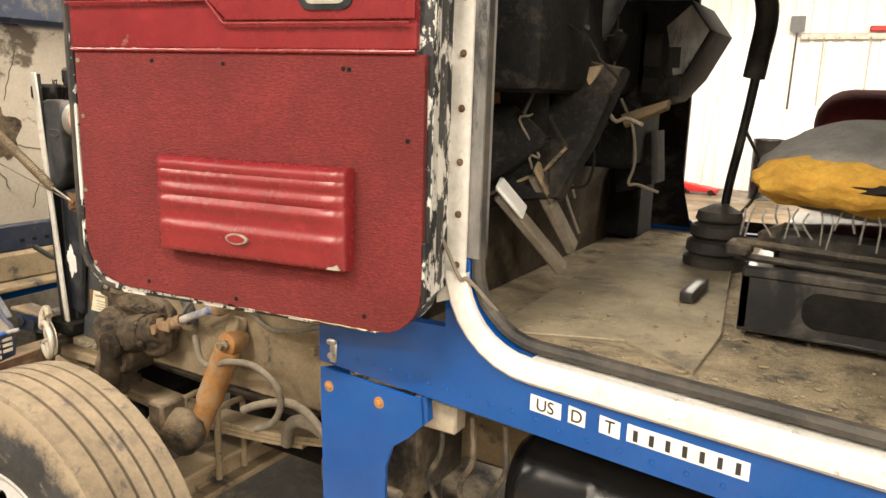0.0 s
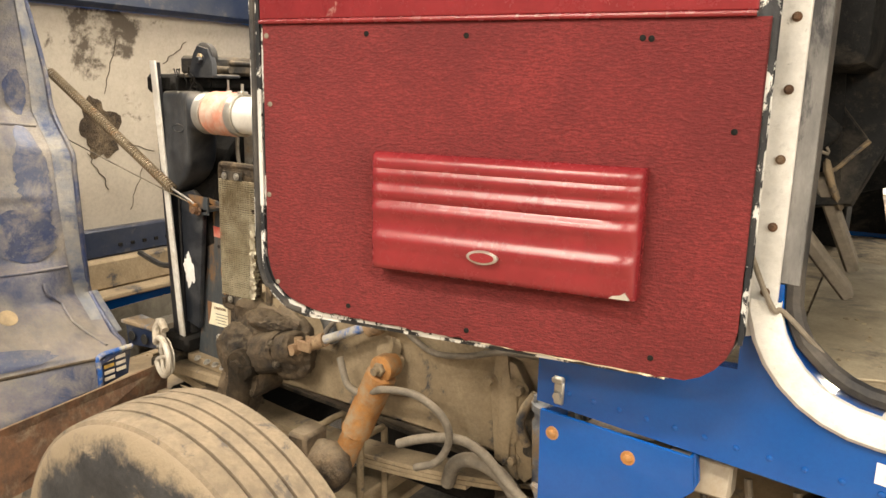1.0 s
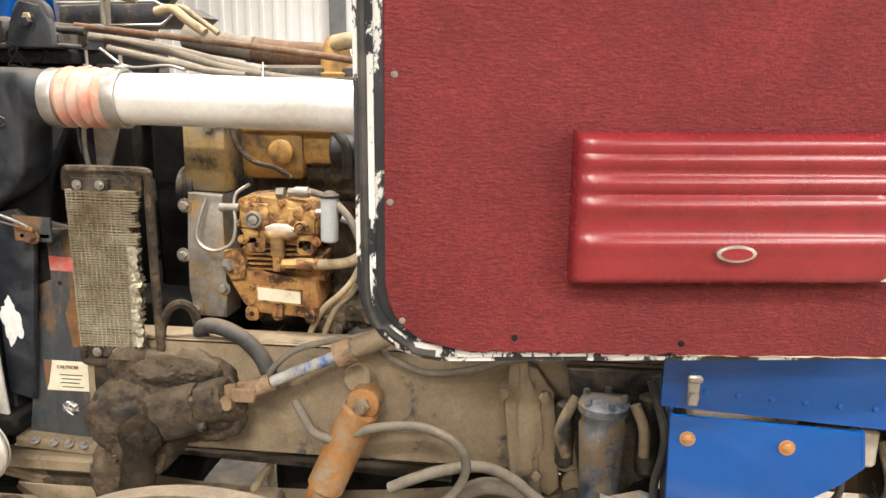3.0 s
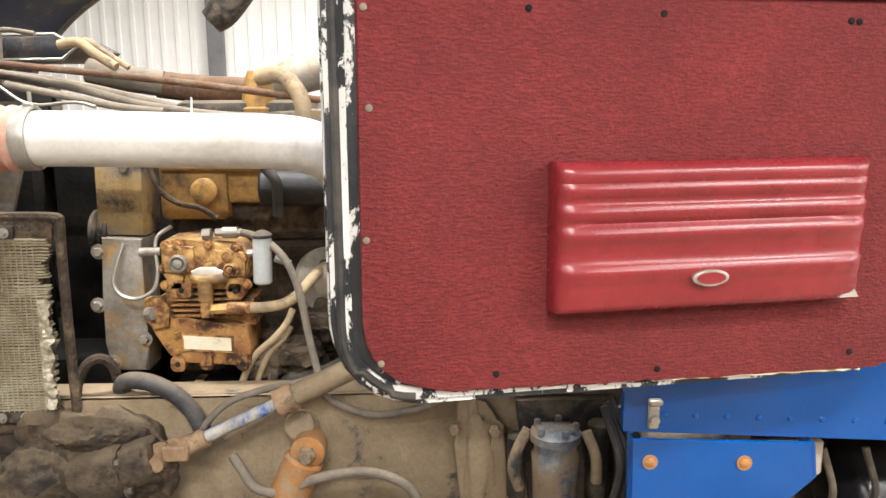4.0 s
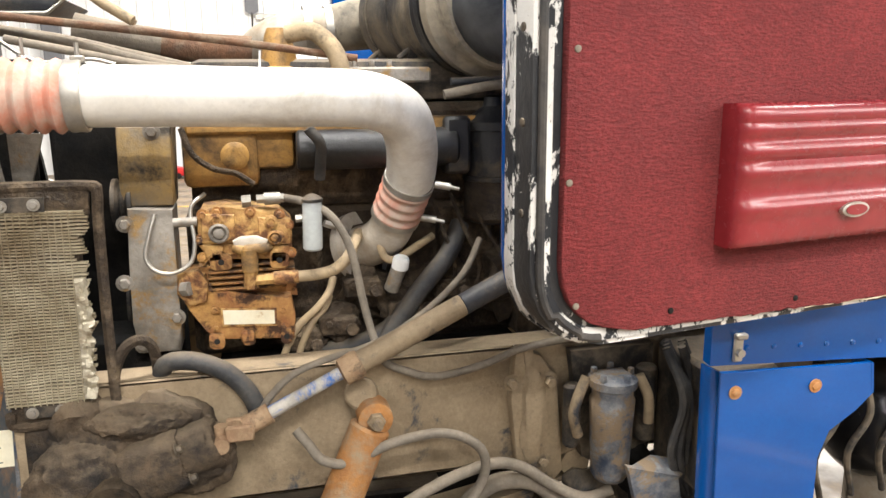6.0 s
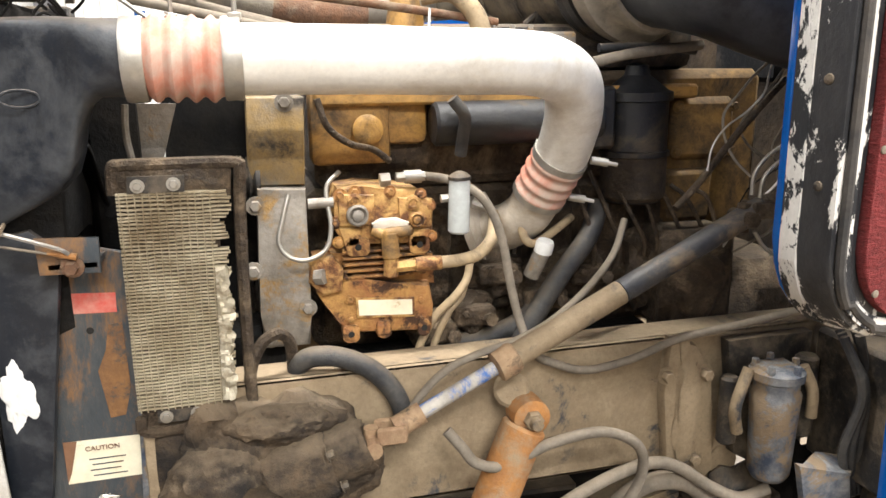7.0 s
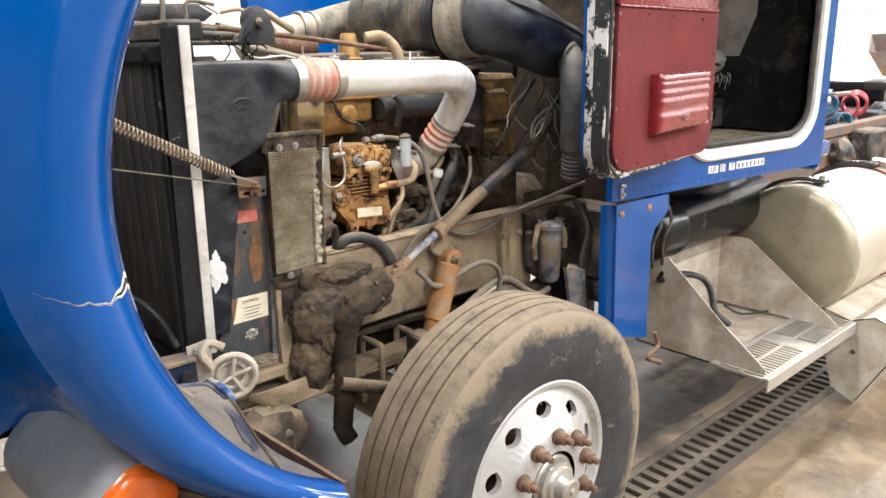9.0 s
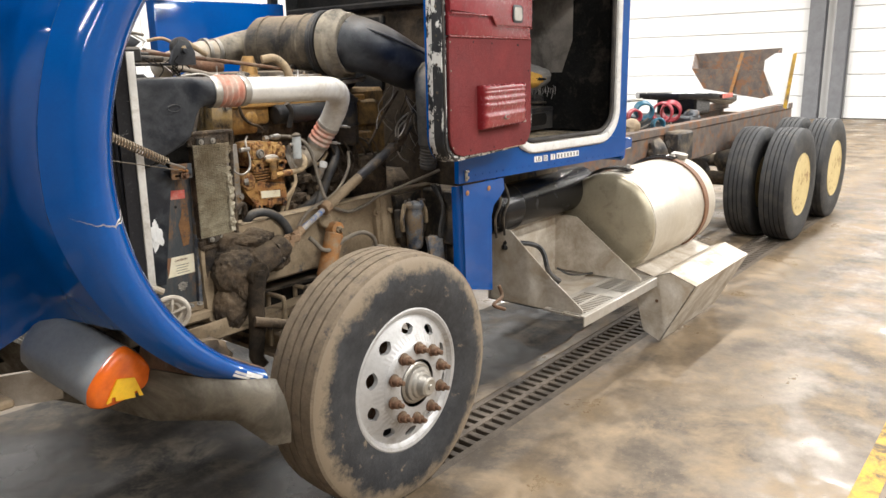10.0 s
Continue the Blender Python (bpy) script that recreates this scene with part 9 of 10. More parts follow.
for name, path, r, m_, lab_ in (
    ("brace_rod", ((-2.444, 1.950, 1.749), (-2.144, 1.950, 1.718), (-1.898, 1.950, 1.690), (-1.657, 1.950, 1.658)), 0.0085, "rust", "rusty hood brace rod"),
    ("top_pipe", ((-2.397, 2.000, 1.723), (-2.225, 2.000, 1.688), (-2.063, 2.000, 1.647), (-1.870, 2.000, 1.623), (-1.713, 2.000, 1.626)), 0.010, "hose", "dusty grey pipe"),
    ("top_pipe", ((-2.469, 2.050, 1.728), (-2.293, 2.050, 1.705), (-2.140, 2.050, 1.671), (-1.958, 2.050, 1.627)), 0.012, "hose", "dusty grey pipe"),
    ("wire", ((-2.355, 1.900, 1.694), (-2.288, 1.900, 1.652), (-2.193, 1.900, 1.656), (-2.146, 1.900, 1.646)), 0.004, "zinc", "pale wire"),
    ("vent_hose", ((-1.806, 1.980, 1.710), (-1.752, 1.960, 1.715), (-1.714, 1.940, 1.683), (-1.698, 1.930, 1.645), (-1.696, 1.930, 1.601)), 0.020, "hose_tan", "tan vent hose"),
    ("fuel_line", ((-2.291, 2.100, 1.794), (-2.231, 2.080, 1.803), (-2.175, 2.060, 1.771), (-2.122, 2.050, 1.736)), 0.007, "hose_tan", "tan fuel line"),
    ("exhaust_pipe", ((-2.104, 2.200, 1.702), (-2.012, 2.200, 1.691), (-1.880, 2.200, 1.684)), 0.036, "rust", "rusty exhaust pipe"),
    ("tan_sleeve", ((-2.270, 2.180, 1.735), (-2.188, 2.180, 1.718), (-2.087, 2.190, 1.702)), 0.034, "hose", "dusty tan sleeve"),
    ("water_line", ((-2.248, 1.980, 1.784), (-2.201, 1.970, 1.789), (-2.163, 1.960, 1.764), (-2.113, 1.950, 1.733)), 0.011, "hose_tan", "brown water line"),
    ("top_pipe", ((-2.346, 1.920, 1.695), (-2.235, 1.920, 1.673), (-2.104, 1.920, 1.646), (-2.006, 1.920, 1.634)), 0.009, "hose", "dusty grey pipe"),
    ("top_hose", ((-2.428, 2.050, 1.757), (-2.425, 2.050, 1.814), (-2.397, 2.050, 1.824), (-2.334, 2.050, 1.815)), 0.006, "hose", "pale hose"),
    ("rear_hose", ((-1.478, 1.880, 1.578), (-1.392, 1.880, 1.594), (-1.277, 1.900, 1.605), (-1.211, 1.920, 1.611)), 0.011, "hose", "dusty hose"),
    ("rear_hose", ((-1.457, 1.900, 1.606), (-1.343, 1.900, 1.609), (-1.224, 1.920, 1.599)), 0.009, "hose_dark", "dark hose"),
):
    b = B()
    tube(b, path, r, 10)
    P(name, b, m_, lab_, engine)
b = B()
th_ = Vector((-1.822, 2.060, 1.628))
lathe(b, th_, (0, 0, 1), [(0, 0.05), (0.012, 0.05), (0.016, 0.042), (0.05, 0.038), (0.085, 0.030), (0.10, 0.024)], 24)
P("thermostat_housing", b, "orange", "yellow thermostat housing", engine)
b = B()
slab(b, [(-2.613, 2.150, 1.815), (-2.334, 2.150, 1.821), (-2.283, 2.150, 1.793), (-2.319, 2.150, 1.766), (-2.619, 2.150, 1.765)], (0, -1, 0), 0.3, bevel=0.012)
tt = P("top_tank", b, "shaft", "dusty grey black radiator top tank", rad)
b = B()
slab(b, [(-2.467, 2.130, 1.835), (-2.452, 2.130, 1.835), (-2.465, 2.130, 1.702), (-2.481, 2.130, 1.702)], (0, -1, 0), 0.012, bevel=0.002)
P("tank_strap", b, "hose", "pale tank strap", tt)
b = B()
tube(b, [(-2.607, 2.140, 1.818), (-2.330, 2.140, 1.822), (-2.277, 2.140, 1.792), (-2.315, 2.140, 1.762), (-2.614, 2.140, 1.759)], 0.005, 6, smooth=False)
P("tank_seam", b, "zinc", "bright tank seam", tt)
b = B()
box(b, (-1.695, 1.920, 1.639), (-1.497, 2.050, 1.605), 0.005)
for u in (0.15, 0.45, 0.75):
    bolt(b, Vector((-1.683, 1.950, 1.639)) + Vector((u * 0.13, 0, 0)), (0, 0, 1), 0.006, 0.014)
P("rocker_rail", b, "grey_cast", "grey rail on the engine", engine)
b = B()
tube(b, [(-1.868, 1.660, 1.663), (-1.870, 1.660, 1.625)], 0.002, 6)
P("tie_tail", b, "sticker", "white cable tie tail", pipe)
b = B()
for p in ((-2.255, 1.680, 1.655), ):
    helix(b, p, Vector(p) + Vector((0, 0, -0.03)), 0.008, 0.002, 5)
    cyl(b, Vector(p) + Vector((0, 0, 0.03)), p, 0.003, n=6)
P("small_spring", b, "zinc", "small coil spring", duct)
# tangle of wires and the mount on top of the radiator
b = B()
random.seed(11)
for i in range(7):
    p = Vector((-2.50 + 0.02 * i, 1.70, 1.70))
    pts = [p]
    for k in range(6):
        pts.append(pts[-1] + Vector((random.uniform(-0.025, 0.03), random.uniform(-0.012, 0.012), random.uniform(-0.035, 0.02))))
    tube(b, pts, 0.0022, 5, 4)
tagged(P("wire_tangle", b, "dark", "tangled black wires", duct), kind="stuff")
b = B()
slab(b, [(-2.445, 1.69, 1.695), (-2.335, 1.69, 1.695), (-2.335, 1.69, 1.735), (-2.355, 1.69, 1.775), (-2.40, 1.69, 1.785), (-2.42, 1.69, 1.76)], (0, -1, 0), 0.02, bevel=0.003)
box(b, (-2.445, 1.69, 1.690), (-2.335, 1.80, 1.70), 0.003)
bolt(b, (-2.383, 1.69, 1.742), (0, -1, 0), 0.011, 0.014)
mount = P("top_mount", b, "black", "black triangular radiator mount", rad)
b = B()
lathe(b, (-2.384, 1.722, 1.752), (0, -1, 0), [(0, 0.020), (0, 0.040), (0.022, 0.042), (0.026, 0.036), (0.026, 0.014)], 26)
disc = P("mount_bush", b, "rubber", "round black rubber bush", mount)
b = B()
bolt(b, (-2.384, 1.697, 1.752), (0, -1, 0), 0.010, 0.014)
P("bush_bolt", b, "hose_tan", "brass coloured bolt", mount)
b = B()
for k, (y, z, r) in enumerate(((1.80, 1.715, 0.012), (1.90, 1.735, 0.010), (2.05, 1.74, 0.015))):
    cyl(b, (-2.60, y, z + 0.01), (-2.40, y + 0.02, z), r, n=10)
box(b, (-2.60, 1.74, 1.690), (-2.36, 1.82, 1.702), 0.003)
box(b, (-2.60, 1.78, 1.70), (-2.50, 2.10, 1.76), 0.01)
PS("top_brace", b, "dust_black", "dusty pipes above the radiator", rad)

# ---- cab interior ----
b = B()
slab(b, [(-0.827, 1.660, 1.924), (-0.665, 1.660, 1.919), (-0.638, 1.660, 1.522), (-0.802, 1.660, 1.440)], (0, -1, 0), 0.01)
P("kick_panel", b, "cab_dark", "dark scuffed kick panel", cab, 0)
b = B()
box(b, (-0.79, 1.50, 1.72), (-0.60, 2 * CY - 1.5, 1.97), 0.03, seg=2)
dash = P("dashboard", b, "cab_dark", "stripped dark dashboard with open holes", cab)
b = B()
slab(b, [(-0.636, 1.780, 1.802), (-0.520, 1.780, 1.782), (-0.569, 1.720, 1.617), (-0.616, 1.660, 1.492), (-0.751, 1.640, 1.475), (-0.677, 1.700, 1.662)], (0, -1, 0.2), 0.05, bevel=0.006)
P("knee_panel", b, "cab_dark", "dark angled knee panel", dash)
b = B()
slab(b, [(-0.605, 1.770, 1.781), (-0.566, 1.770, 1.788), (-0.648, 1.710, 1.616), (-0.675, 1.710, 1.627)], (0, -1, 0.2), 0.02, bevel=0.003)
P("panel_edge", b, "dust_metal", "dusty worn panel edge", dash)
b = B()
slab(b, [(-0.859, 1.620, 1.668), (-0.722, 1.640, 1.694), (-0.643, 1.660, 1.627), (-0.653, 1.650, 1.604), (-0.731, 1.620, 1.543), (-0.832, 1.600, 1.468)], (0, -1, 0.3), 0.025, bevel=0.006)
P("lower_cover", b, "cab_dark", "dark dusty lower dash cover", dash)
b = B()
slab(b, [(-0.850, 1.645, 1.725), (-0.765, 1.645, 1.734), (-0.760, 1.645, 1.695), (-0.845, 1.645, 1.685)], (0, -1, 0), 0.004)
P("dash_tag", b, "strap", "faded orange brown tag", dash, 0)
b = B()
slab(b, [(-0.702, 2.200, 1.980), (-0.489, 2.200, 1.972), (-0.430, 2.200, 1.894), (-0.493, 2.200, 1.771), (-0.547, 2.200, 1.707), (-0.661, 2.200, 1.676)], (0, -1, 0), 0.30, bevel=0.01)
wing = P("console_wing", b, "cab_dark", "dark dash side with open sockets", dash, 30)
b = B()
slab(b, [(-0.545, 2.195, 1.905), (-0.486, 2.195, 1.958), (-0.435, 2.195, 1.893), (-0.492, 2.195, 1.783), (-0.518, 2.195, 1.777)], (0, -1, 0), 0.004)
P("wing_face", b, "pillar", "scuffed grey dash end", wing, 0)
for px in (((-0.533, 2.193, 1.851), (-0.502, 2.193, 1.797)), ((-0.526, 2.193, 1.771), (-0.497, 2.193, 1.724)), ((-0.668, 2.193, 1.886), (-0.554, 2.193, 1.800)), ((-0.651, 2.193, 1.768), (-0.554, 2.193, 1.728))):
    b = B()
    (xa, _, za), (xb, _, zb) = px
    slab(b, [(xa, 2.193, za), (xb, 2.193, za), (xb, 2.193, zb), (xa, 2.193, zb)], (0, -1, 0), 0.005)
    P("socket", b, "pit", "", wing, 0)
b = B()
slab(b, [(-0.623, 2.100, 1.671), (-0.503, 2.120, 1.715), (-0.507, 2.120, 1.694), (-0.613, 2.100, 1.642)], (0, -1, 0.3), 0.03, bevel=0.003)
P("dash_shelf", b, "dust_metal", "dusty tan shelf under the dash", dash)
b = B()
slab(b, [(-0.699, 2.280, 1.600), (-0.586, 2.280, 1.622), (-0.572, 2.280, 1.469), (-0.678, 2.280, 1.435)], (0, -1, 0), 0.15, bevel=0.008)
P("heater_box", b, "cab_dark", "dark grey heater box", dash)
random.seed(31)
for k in range(7):
    b = B()
    p = Vector((random.uniform(-0.72, -0.58), random.uniform(1.86, 2.1), random.uniform(1.66, 1.9)))
    pts = [p]
    for _ in range(5):
        pts.append(pts[-1] + Vector((random.uniform(-0.04, 0.05), random.uniform(-0.03, 0.03), random.uniform(-0.09, 0.0))))
    tube(b, pts, 0.004, 6, 4)
    P("dash_wire", b, "dark" if k % 2 else "hose", "hanging dash wire", dash)
random.seed(41)
for k in range(16):
    b = B()
    c = Vector((random.uniform(-0.80, -0.60), random.uniform(1.70, 2.06), random.uniform(1.52, 1.97)))
    h = Vector((random.uniform(0.012, 0.04), random.uniform(0.008, 0.02), random.uniform(0.01, 0.035)))
    box(b, -h, h, 0.004, Matrix.Translation(c) @ Matrix.Rotation(random.uniform(-0.5, 0.5), 4, "Y"))
    bolt(b, c + Vector((0, -h.y, 0)), (0, -1, 0), 0.005, 0.006)
    P("dash_bracket", b, ("cab_dark", "dust_black", "cab_dark", "zinc", "oily_black")[k % 5], "small dusty bracket under the dash", dash)
for k in range(12):
    b = B()
    pts = [Vector((random.uniform(-0.82, -0.56), random.uniform(1.62, 2.0), random.uniform(1.70, 1.98)))]
    for _ in range(6):
        pts.append(pts[-1] + Vector((random.uniform(-0.05, 0.05), random.uniform(-0.03, 0.03), random.uniform(-0.08, 0.02))))
    tube(b, pts, random.choice((0.003, 0.005, 0.007)), 6, 4)
    P("dash_wire", b, ("dark", "oily_black", "hose_dark", "hose")[k % 4], "hanging dash wire", dash)
b = B()  # knee panel with its dusty lower edge
slab(b, [(-0.830, 1.665, 1.462), (-0.648, 1.665, 1.552), (-0.601, 1.665, 1.605), (-0.668, 1.69, 1.684), (-0.830, 1.69, 1.655)], (0, -1, 0.1), 0.02, bevel=0.004)
knee = P("knee_panel", b, "cab_dark", "dusty black knee panel", dash, 0)
b = B()
tube(b, [(-0.828, 1.662, 1.462), (-0.74, 1.662, 1.507), (-0.648, 1.662, 1.552), (-0.601, 1.662, 1.605)], 0.0045, 8, smooth=False)
P("panel_edge", b, "dust_metal", "dusty worn lower edge", knee)
b = B()
box(b, (-0.84, 2.14, 1.52), (-0.60, 2.42, 1.95), 0.015)
box(b, (-0.90, 2.62, 1.24), (-0.70, 2.80, 1.52), 0.01)
P("centre_console", b, "cab_dark", "black dash centre with open sockets", dash)
b = B()
for u, z in ((0.0, 1.80), (0.10, 1.80), (0.0, 1.66), (0.10, 1.66), (0.05, 1.57)):
    box(b, (-0.80 + u, 2.112, z), (-0.73 + u, 2.124, z + 0.07), 0.004)
PS("console_socket", b, "dark", "", dash)
b = B()
cyl(b, (-0.79, 1.82, 1.50), (-0.56, 1.88, 2.02), 0.035, n=16)
cyl(b, (-0.72, 1.84, 1.82), (-0.60, 1.86, 2.02), 0.05, n=16, bevel=0.01)
tube(b, [(-0.66, 1.80, 1.93), (-0.60, 1.72, 1.95), (-0.55, 1.66, 1.99)], 0.008, 8)
P("steering_column", b, "black", "black bare steering column", cab)
b = B()
box(b, (-0.745, 1.71, 1.83), (-0.69, 1.75, 1.87), 0.01)
P("column_switch", b, "zinc", "grey column switch", cab)
for k, (top, foot) in enumerate((((-0.731, 1.600, 1.500), (-0.604, 1.700, 1.320)), ((-0.673, 1.660, 1.544), (-0.607, 1.760, 1.360)))):
    t_, f_ = Vector(top), Vector(foot)
    b = B()
    d = (f_ - t_).normalized()
    a_, c_, _ = frame_of(d, (0, 1, 0))
    m = Matrix((a_, c_, d)).transposed().to_4x4()
    m.translation = t_
    box(b, (-0.012, -0.022, 0), (0.012, 0.022, (f_ - t_).length), 0.005, m)
    ped = P("pedal", b, "hose", "dusty bare metal pedal arm", cab)
    if k < 2:
        b = B()
        box(b, (-0.022, -0.028, -0.02), (-0.010, 0.028, 0.075), 0.005, m)
        P("pedal_pad", b, "sticker" if k == 0 else "dust_metal", "pale worn pedal pad", ped)
b = B()
slab(b, [(-0.666, 1.449, 1.231), (-0.671, 1.620, 1.231), (-0.713, 2.496, 1.231), (-0.358, 2.466, 1.231), (-0.247, 1.707, 1.231), (-0.247, 1.445, 1.231), (-0.405, 1.550, 1.231)], (0, 0, 1), 0.006, bevel=0.002)
fmat = P("floor_mat", b, "mat_dust", "dusty grey rubber floor mat", cab)
b = B()
tube(b, [(-0.665, 1.446, 1.232), (-0.404, 1.547, 1.232), (-0.246, 1.442, 1.232), (-0.247, 1.704, 1.232), (-0.357, 2.461, 1.232)], 0.0025, 6, smooth=False)
P("mat_edge", b, "mat_dust", "dark mat edge", fmat)
b = B()
lathe(b, (-0.40, 2.42, 1.225), (0, 0, 1), [(0, 0.092), (0.030, 0.094), (0.038, 0.074), (0.048, 0.088), (0.078, 0.086), (0.086, 0.068), (0.096, 0.080), (0.125, 0.076), (0.133, 0.058), (0.143, 0.068), (0.168, 0.062), (0.178, 0.04), (0.19, 0.02)], 28)
boot = P("shifter_boot", b, "rubber", "black ribbed rubber shifter boot", cab)
b = B()
tube(b, [(-0.395, 2.44, 1.31), (-0.388, 2.44, 1.45), (-0.362, 2.42, 1.62), (-0.34, 2.40, 1.78), (-0.33, 2.38, 1.90)], 0.013, 12)
P("shift_lever", b, "black_clean", "black gear lever", boot)
b = B()
tube(b, [(-0.345, 2.40, 1.78), (-0.335, 2.39, 1.85), (-0.325, 2.38, 1.95), (-0.35, 2.37, 2.05)], 0.030, 14)
P("lever_sleeve", b, "rubber", "black lever sleeve", boot)
b = B()
tube(b, [(-0.36, 2.43, 1.64), (-0.31, 2.44, 1.54), (-0.315, 2.45, 1.44), (-0.37, 2.44, 1.36)], 0.005, 8)
P("lever_cable", b, "black_clean", "", boot)

# driver's seat, torn, on its black base
SX0, SX1, SY0, SY1 = -0.19, 0.28, 1.72, 2.14
b = B()
box(b, (SX0 - 0.03, SY0, 1.245), (SX1 + 0.04, SY1, 1.255), 0.003)
box(b, (SX0 - 0.03, SY0, 1.25), (SX0 - 0.01, SY1, 1.37), 0.004)
box(b, (SX0 - 0.03, SY0, 1.25), (SX1 + 0.04, SY0 + 0.02, 1.37), 0.004)
box(b, (SX0 - 0.03, SY0 - 0.005, 1.36), (SX1 + 0.04, SY1, 1.385), 0.006)
box(b, (SX0 + 0.02, SY0 + 0.04, 1.38), (SX1, SY1 - 0.04, 1.46), 0.012)
seat = P("driver_seat", b, "black_clean", "worn torn driver seat on a black metal base", cab)
b = B()
slab(b, [(x, SY0 - 0.002, z) for x, z in [(0.07 + u, 1.31 + v) for u, v in round_rect(0.34, 0.075, 0.03)]], (0, -1, 0), 0.003)
P("base_recess", b, "dark", "", seat)
b = B()
for z in (1.40, 1.43):
    cyl(b, (SX0 - 0.05, SY0 + 0.02, z), (SX1, SY0 + 0.03, z - 0.02), 0.008, n=8)
box(b, (SX0 - 0.07, SY0, 1.40), (SX0 - 0.02, SY0 + 0.06, 1.43), 0.006)
lump(b, (SX0 + 0.03, SY0 + 0.10, 1.43), (0.05, 0.05, 0.03), 4, 0.4)
P("seat_linkage", b, "dust_black", "dusty metal seat linkage", seat)
b = B()
lump(b, (0.045, SY0 + 0.17, 1.575), (0.285, 0.25, 0.105), 9, 0.10, 5)
for v in b.verts:
    v.co.z = max(v.co.z, 1.50 + 0.01 * noise.noise(v.co * 18))
    v.co.z += 0.006 * noise.noise(v.co * 14)
P("seat_cover", b, "seat_cloth", "grey frayed seat cover", seat, 80)
b = B()
lump(b, (-0.02, SY0 - 0.015, 1.567), (0.20, 0.075, 0.055), 12, 0.16, 5)
for v in b.verts:
    v.co.z += 0.007 * noise.noise(v.co * 25)
P("seat_foam", b, "foam", "torn yellow seat foam", seat, 80)
b = B()
lump(b, (0.0, SY0 - 0.083, 1.566), (0.085, 0.012, 0.010), 5, 0.4, 3)
P("foam_tear", b, "dark", "dark tear in the foam", seat)
b = B()
random.seed(3)
for i in range(26):
    x = SX0 - 0.03 + i * 0.019
    z = 1.515 + random.uniform(-0.01, 0.01)
    tube(b, [(x, SY0 - 0.05, z), (x + random.uniform(-0.008, 0.008), SY0 - 0.056, z - 0.02), (x + random.uniform(-0.015, 0.015), SY0 - 0.052, z - random.uniform(0.03, 0.07))], 0.0022, 4, 4)
tagged(P("frayed_threads", b, "seat_cloth", "loose grey threads", seat), kind="stuff")
b = B()
box(b, (0.02, 2.62, 1.45), (0.30, 3.05, 1.80), 0.09, seg=5)
box(b, (-0.21, 2.70, 1.42), (0.30, 3.05, 1.76), 0.10, seg=5)
P("passenger_seat", b, "seat_red", "dark red cloth passenger seat", cab)
b = B()
box(b, (0.0, 2.65, 1.225), (0.28, 3.0, 1.43), 0.01)
P("passenger_seat_base", b, "black_clean", "", cab)
b = B()
box(b, (0.325, 1.32, 1.23), (0.365, 2 * CY - 1.32, 2.55), 0.01)
P("rear_lining", b, "cab_dark", "black dusty rear cab lining", cab)
b = B()
slab(b, [(0.322, 2.6, 1.60), (0.322, 1.66, 1.60), (0.322, 1.585, 1.80), (0.322, 1.58, 2.5), (0.322, 2.6, 2.5)], (-1, 0, 0), 0.012, bevel=0.004)
P("lining_panel", b, "lining_grey", "worn grey cloth lining panel", cab)
# loose things on the cab floor
b = B()
box(b, (-0.383, 1.903, 1.235), Vector((-0.350, 2.089, 1.235)) + Vector((0, 0.0, 0.028)), 0.006, seg=2)
solo("small_black_box", b, "black_clean", "small black plastic piece on the cab floor", "plastic part")
b = B()
random.seed(21)
for i in range(520):
    x, y = random.uniform(-0.62, 0.24), random.uniform(1.36, 2.0)
    if i % 2:  # swept along the sill
        y = side_y(x) + 0.05 + abs(random.gauss(0, 0.05))
    if y < side_y(x) + 0.05:
        continue
    s = random.choice((0.002, 0.003, 0.003, 0.004, 0.005))
    lump(b, (x, y, 1.2295 + s * 0.5), (s * random.uniform(0.8, 1.6), s, s * 0.6), i, 0.4, 1)
solo("floor_debris", b, "cab_floor", "dry dirt crumbs scattered over the cab floor", "debris", kind="stuff")
b = B()
random.seed(5)
for i in range(10):
    x, y = random.uniform(-0.5, -0.1), random.uniform(1.5, 1.95)
    box(b, (-0.008, -0.003, 0), (0.008, 0.003, 0.003), 0.0, Matrix.Translation((x, y, 1.232)) @ Matrix.Rotation(i * 1.3, 4, "Z"))
solo("wood_chips", b, "hose_tan", "small tan chips on the cab floor", "debris", kind="stuff")

# ---- rear chassis ----
for y in (1.745, 2 * CY - 1.745):
    b = B()
    box(b, (1.0, y - 0.0, 1.032), (6.1, y + (0.08 if y < CY else -0.08), 1.10), 0.006)
    P("sub_frame", b, "rear_rust", "rusty brown rear frame top", smooth=0)
b = B()
slab(b, [(3.05, 1.98, 1.345), (3.35, 1.80, 1.34), (4.1, 1.78, 1.285), (4.4, 1.93, 1.23), (4.4, 2.10, 1.23), (4.0, 2.14, 1.30), (4.0, 2.22, 1.30), (4.4, 2.26, 1.23), (4.4, 2.42, 1.23), (4.1, 2.58, 1.285), (3.35, 2.56, 1.34), (3.05, 2.38, 1.345)], (0, 0, 1), 0.06, bevel=0.01)
box(b, (3.5, 1.98, 1.10), (3.9, 2.4, 1.33), 0.02)
fifth = P("fifth_wheel", b, "gloss_black", "black greasy fifth wheel plate", smooth=30)
b = B()
box(b, (3.66, 1.772, 1.27), (3.95, 1.782, 1.315), 0.002)
P("reflector_tape", b, "red_label", "red reflector strip", fifth, 0)
b = B()
front_ = [(2.825, 1.54), (1.948, 1.50), (1.85, 1.22), (1.947, 1.175), (2.657, 1.288)]
back_ = [(3.03, 1.72), (1.93, 1.765), (1.93, 1.22), (2.05, 1.175), (2.85, 1.288)]
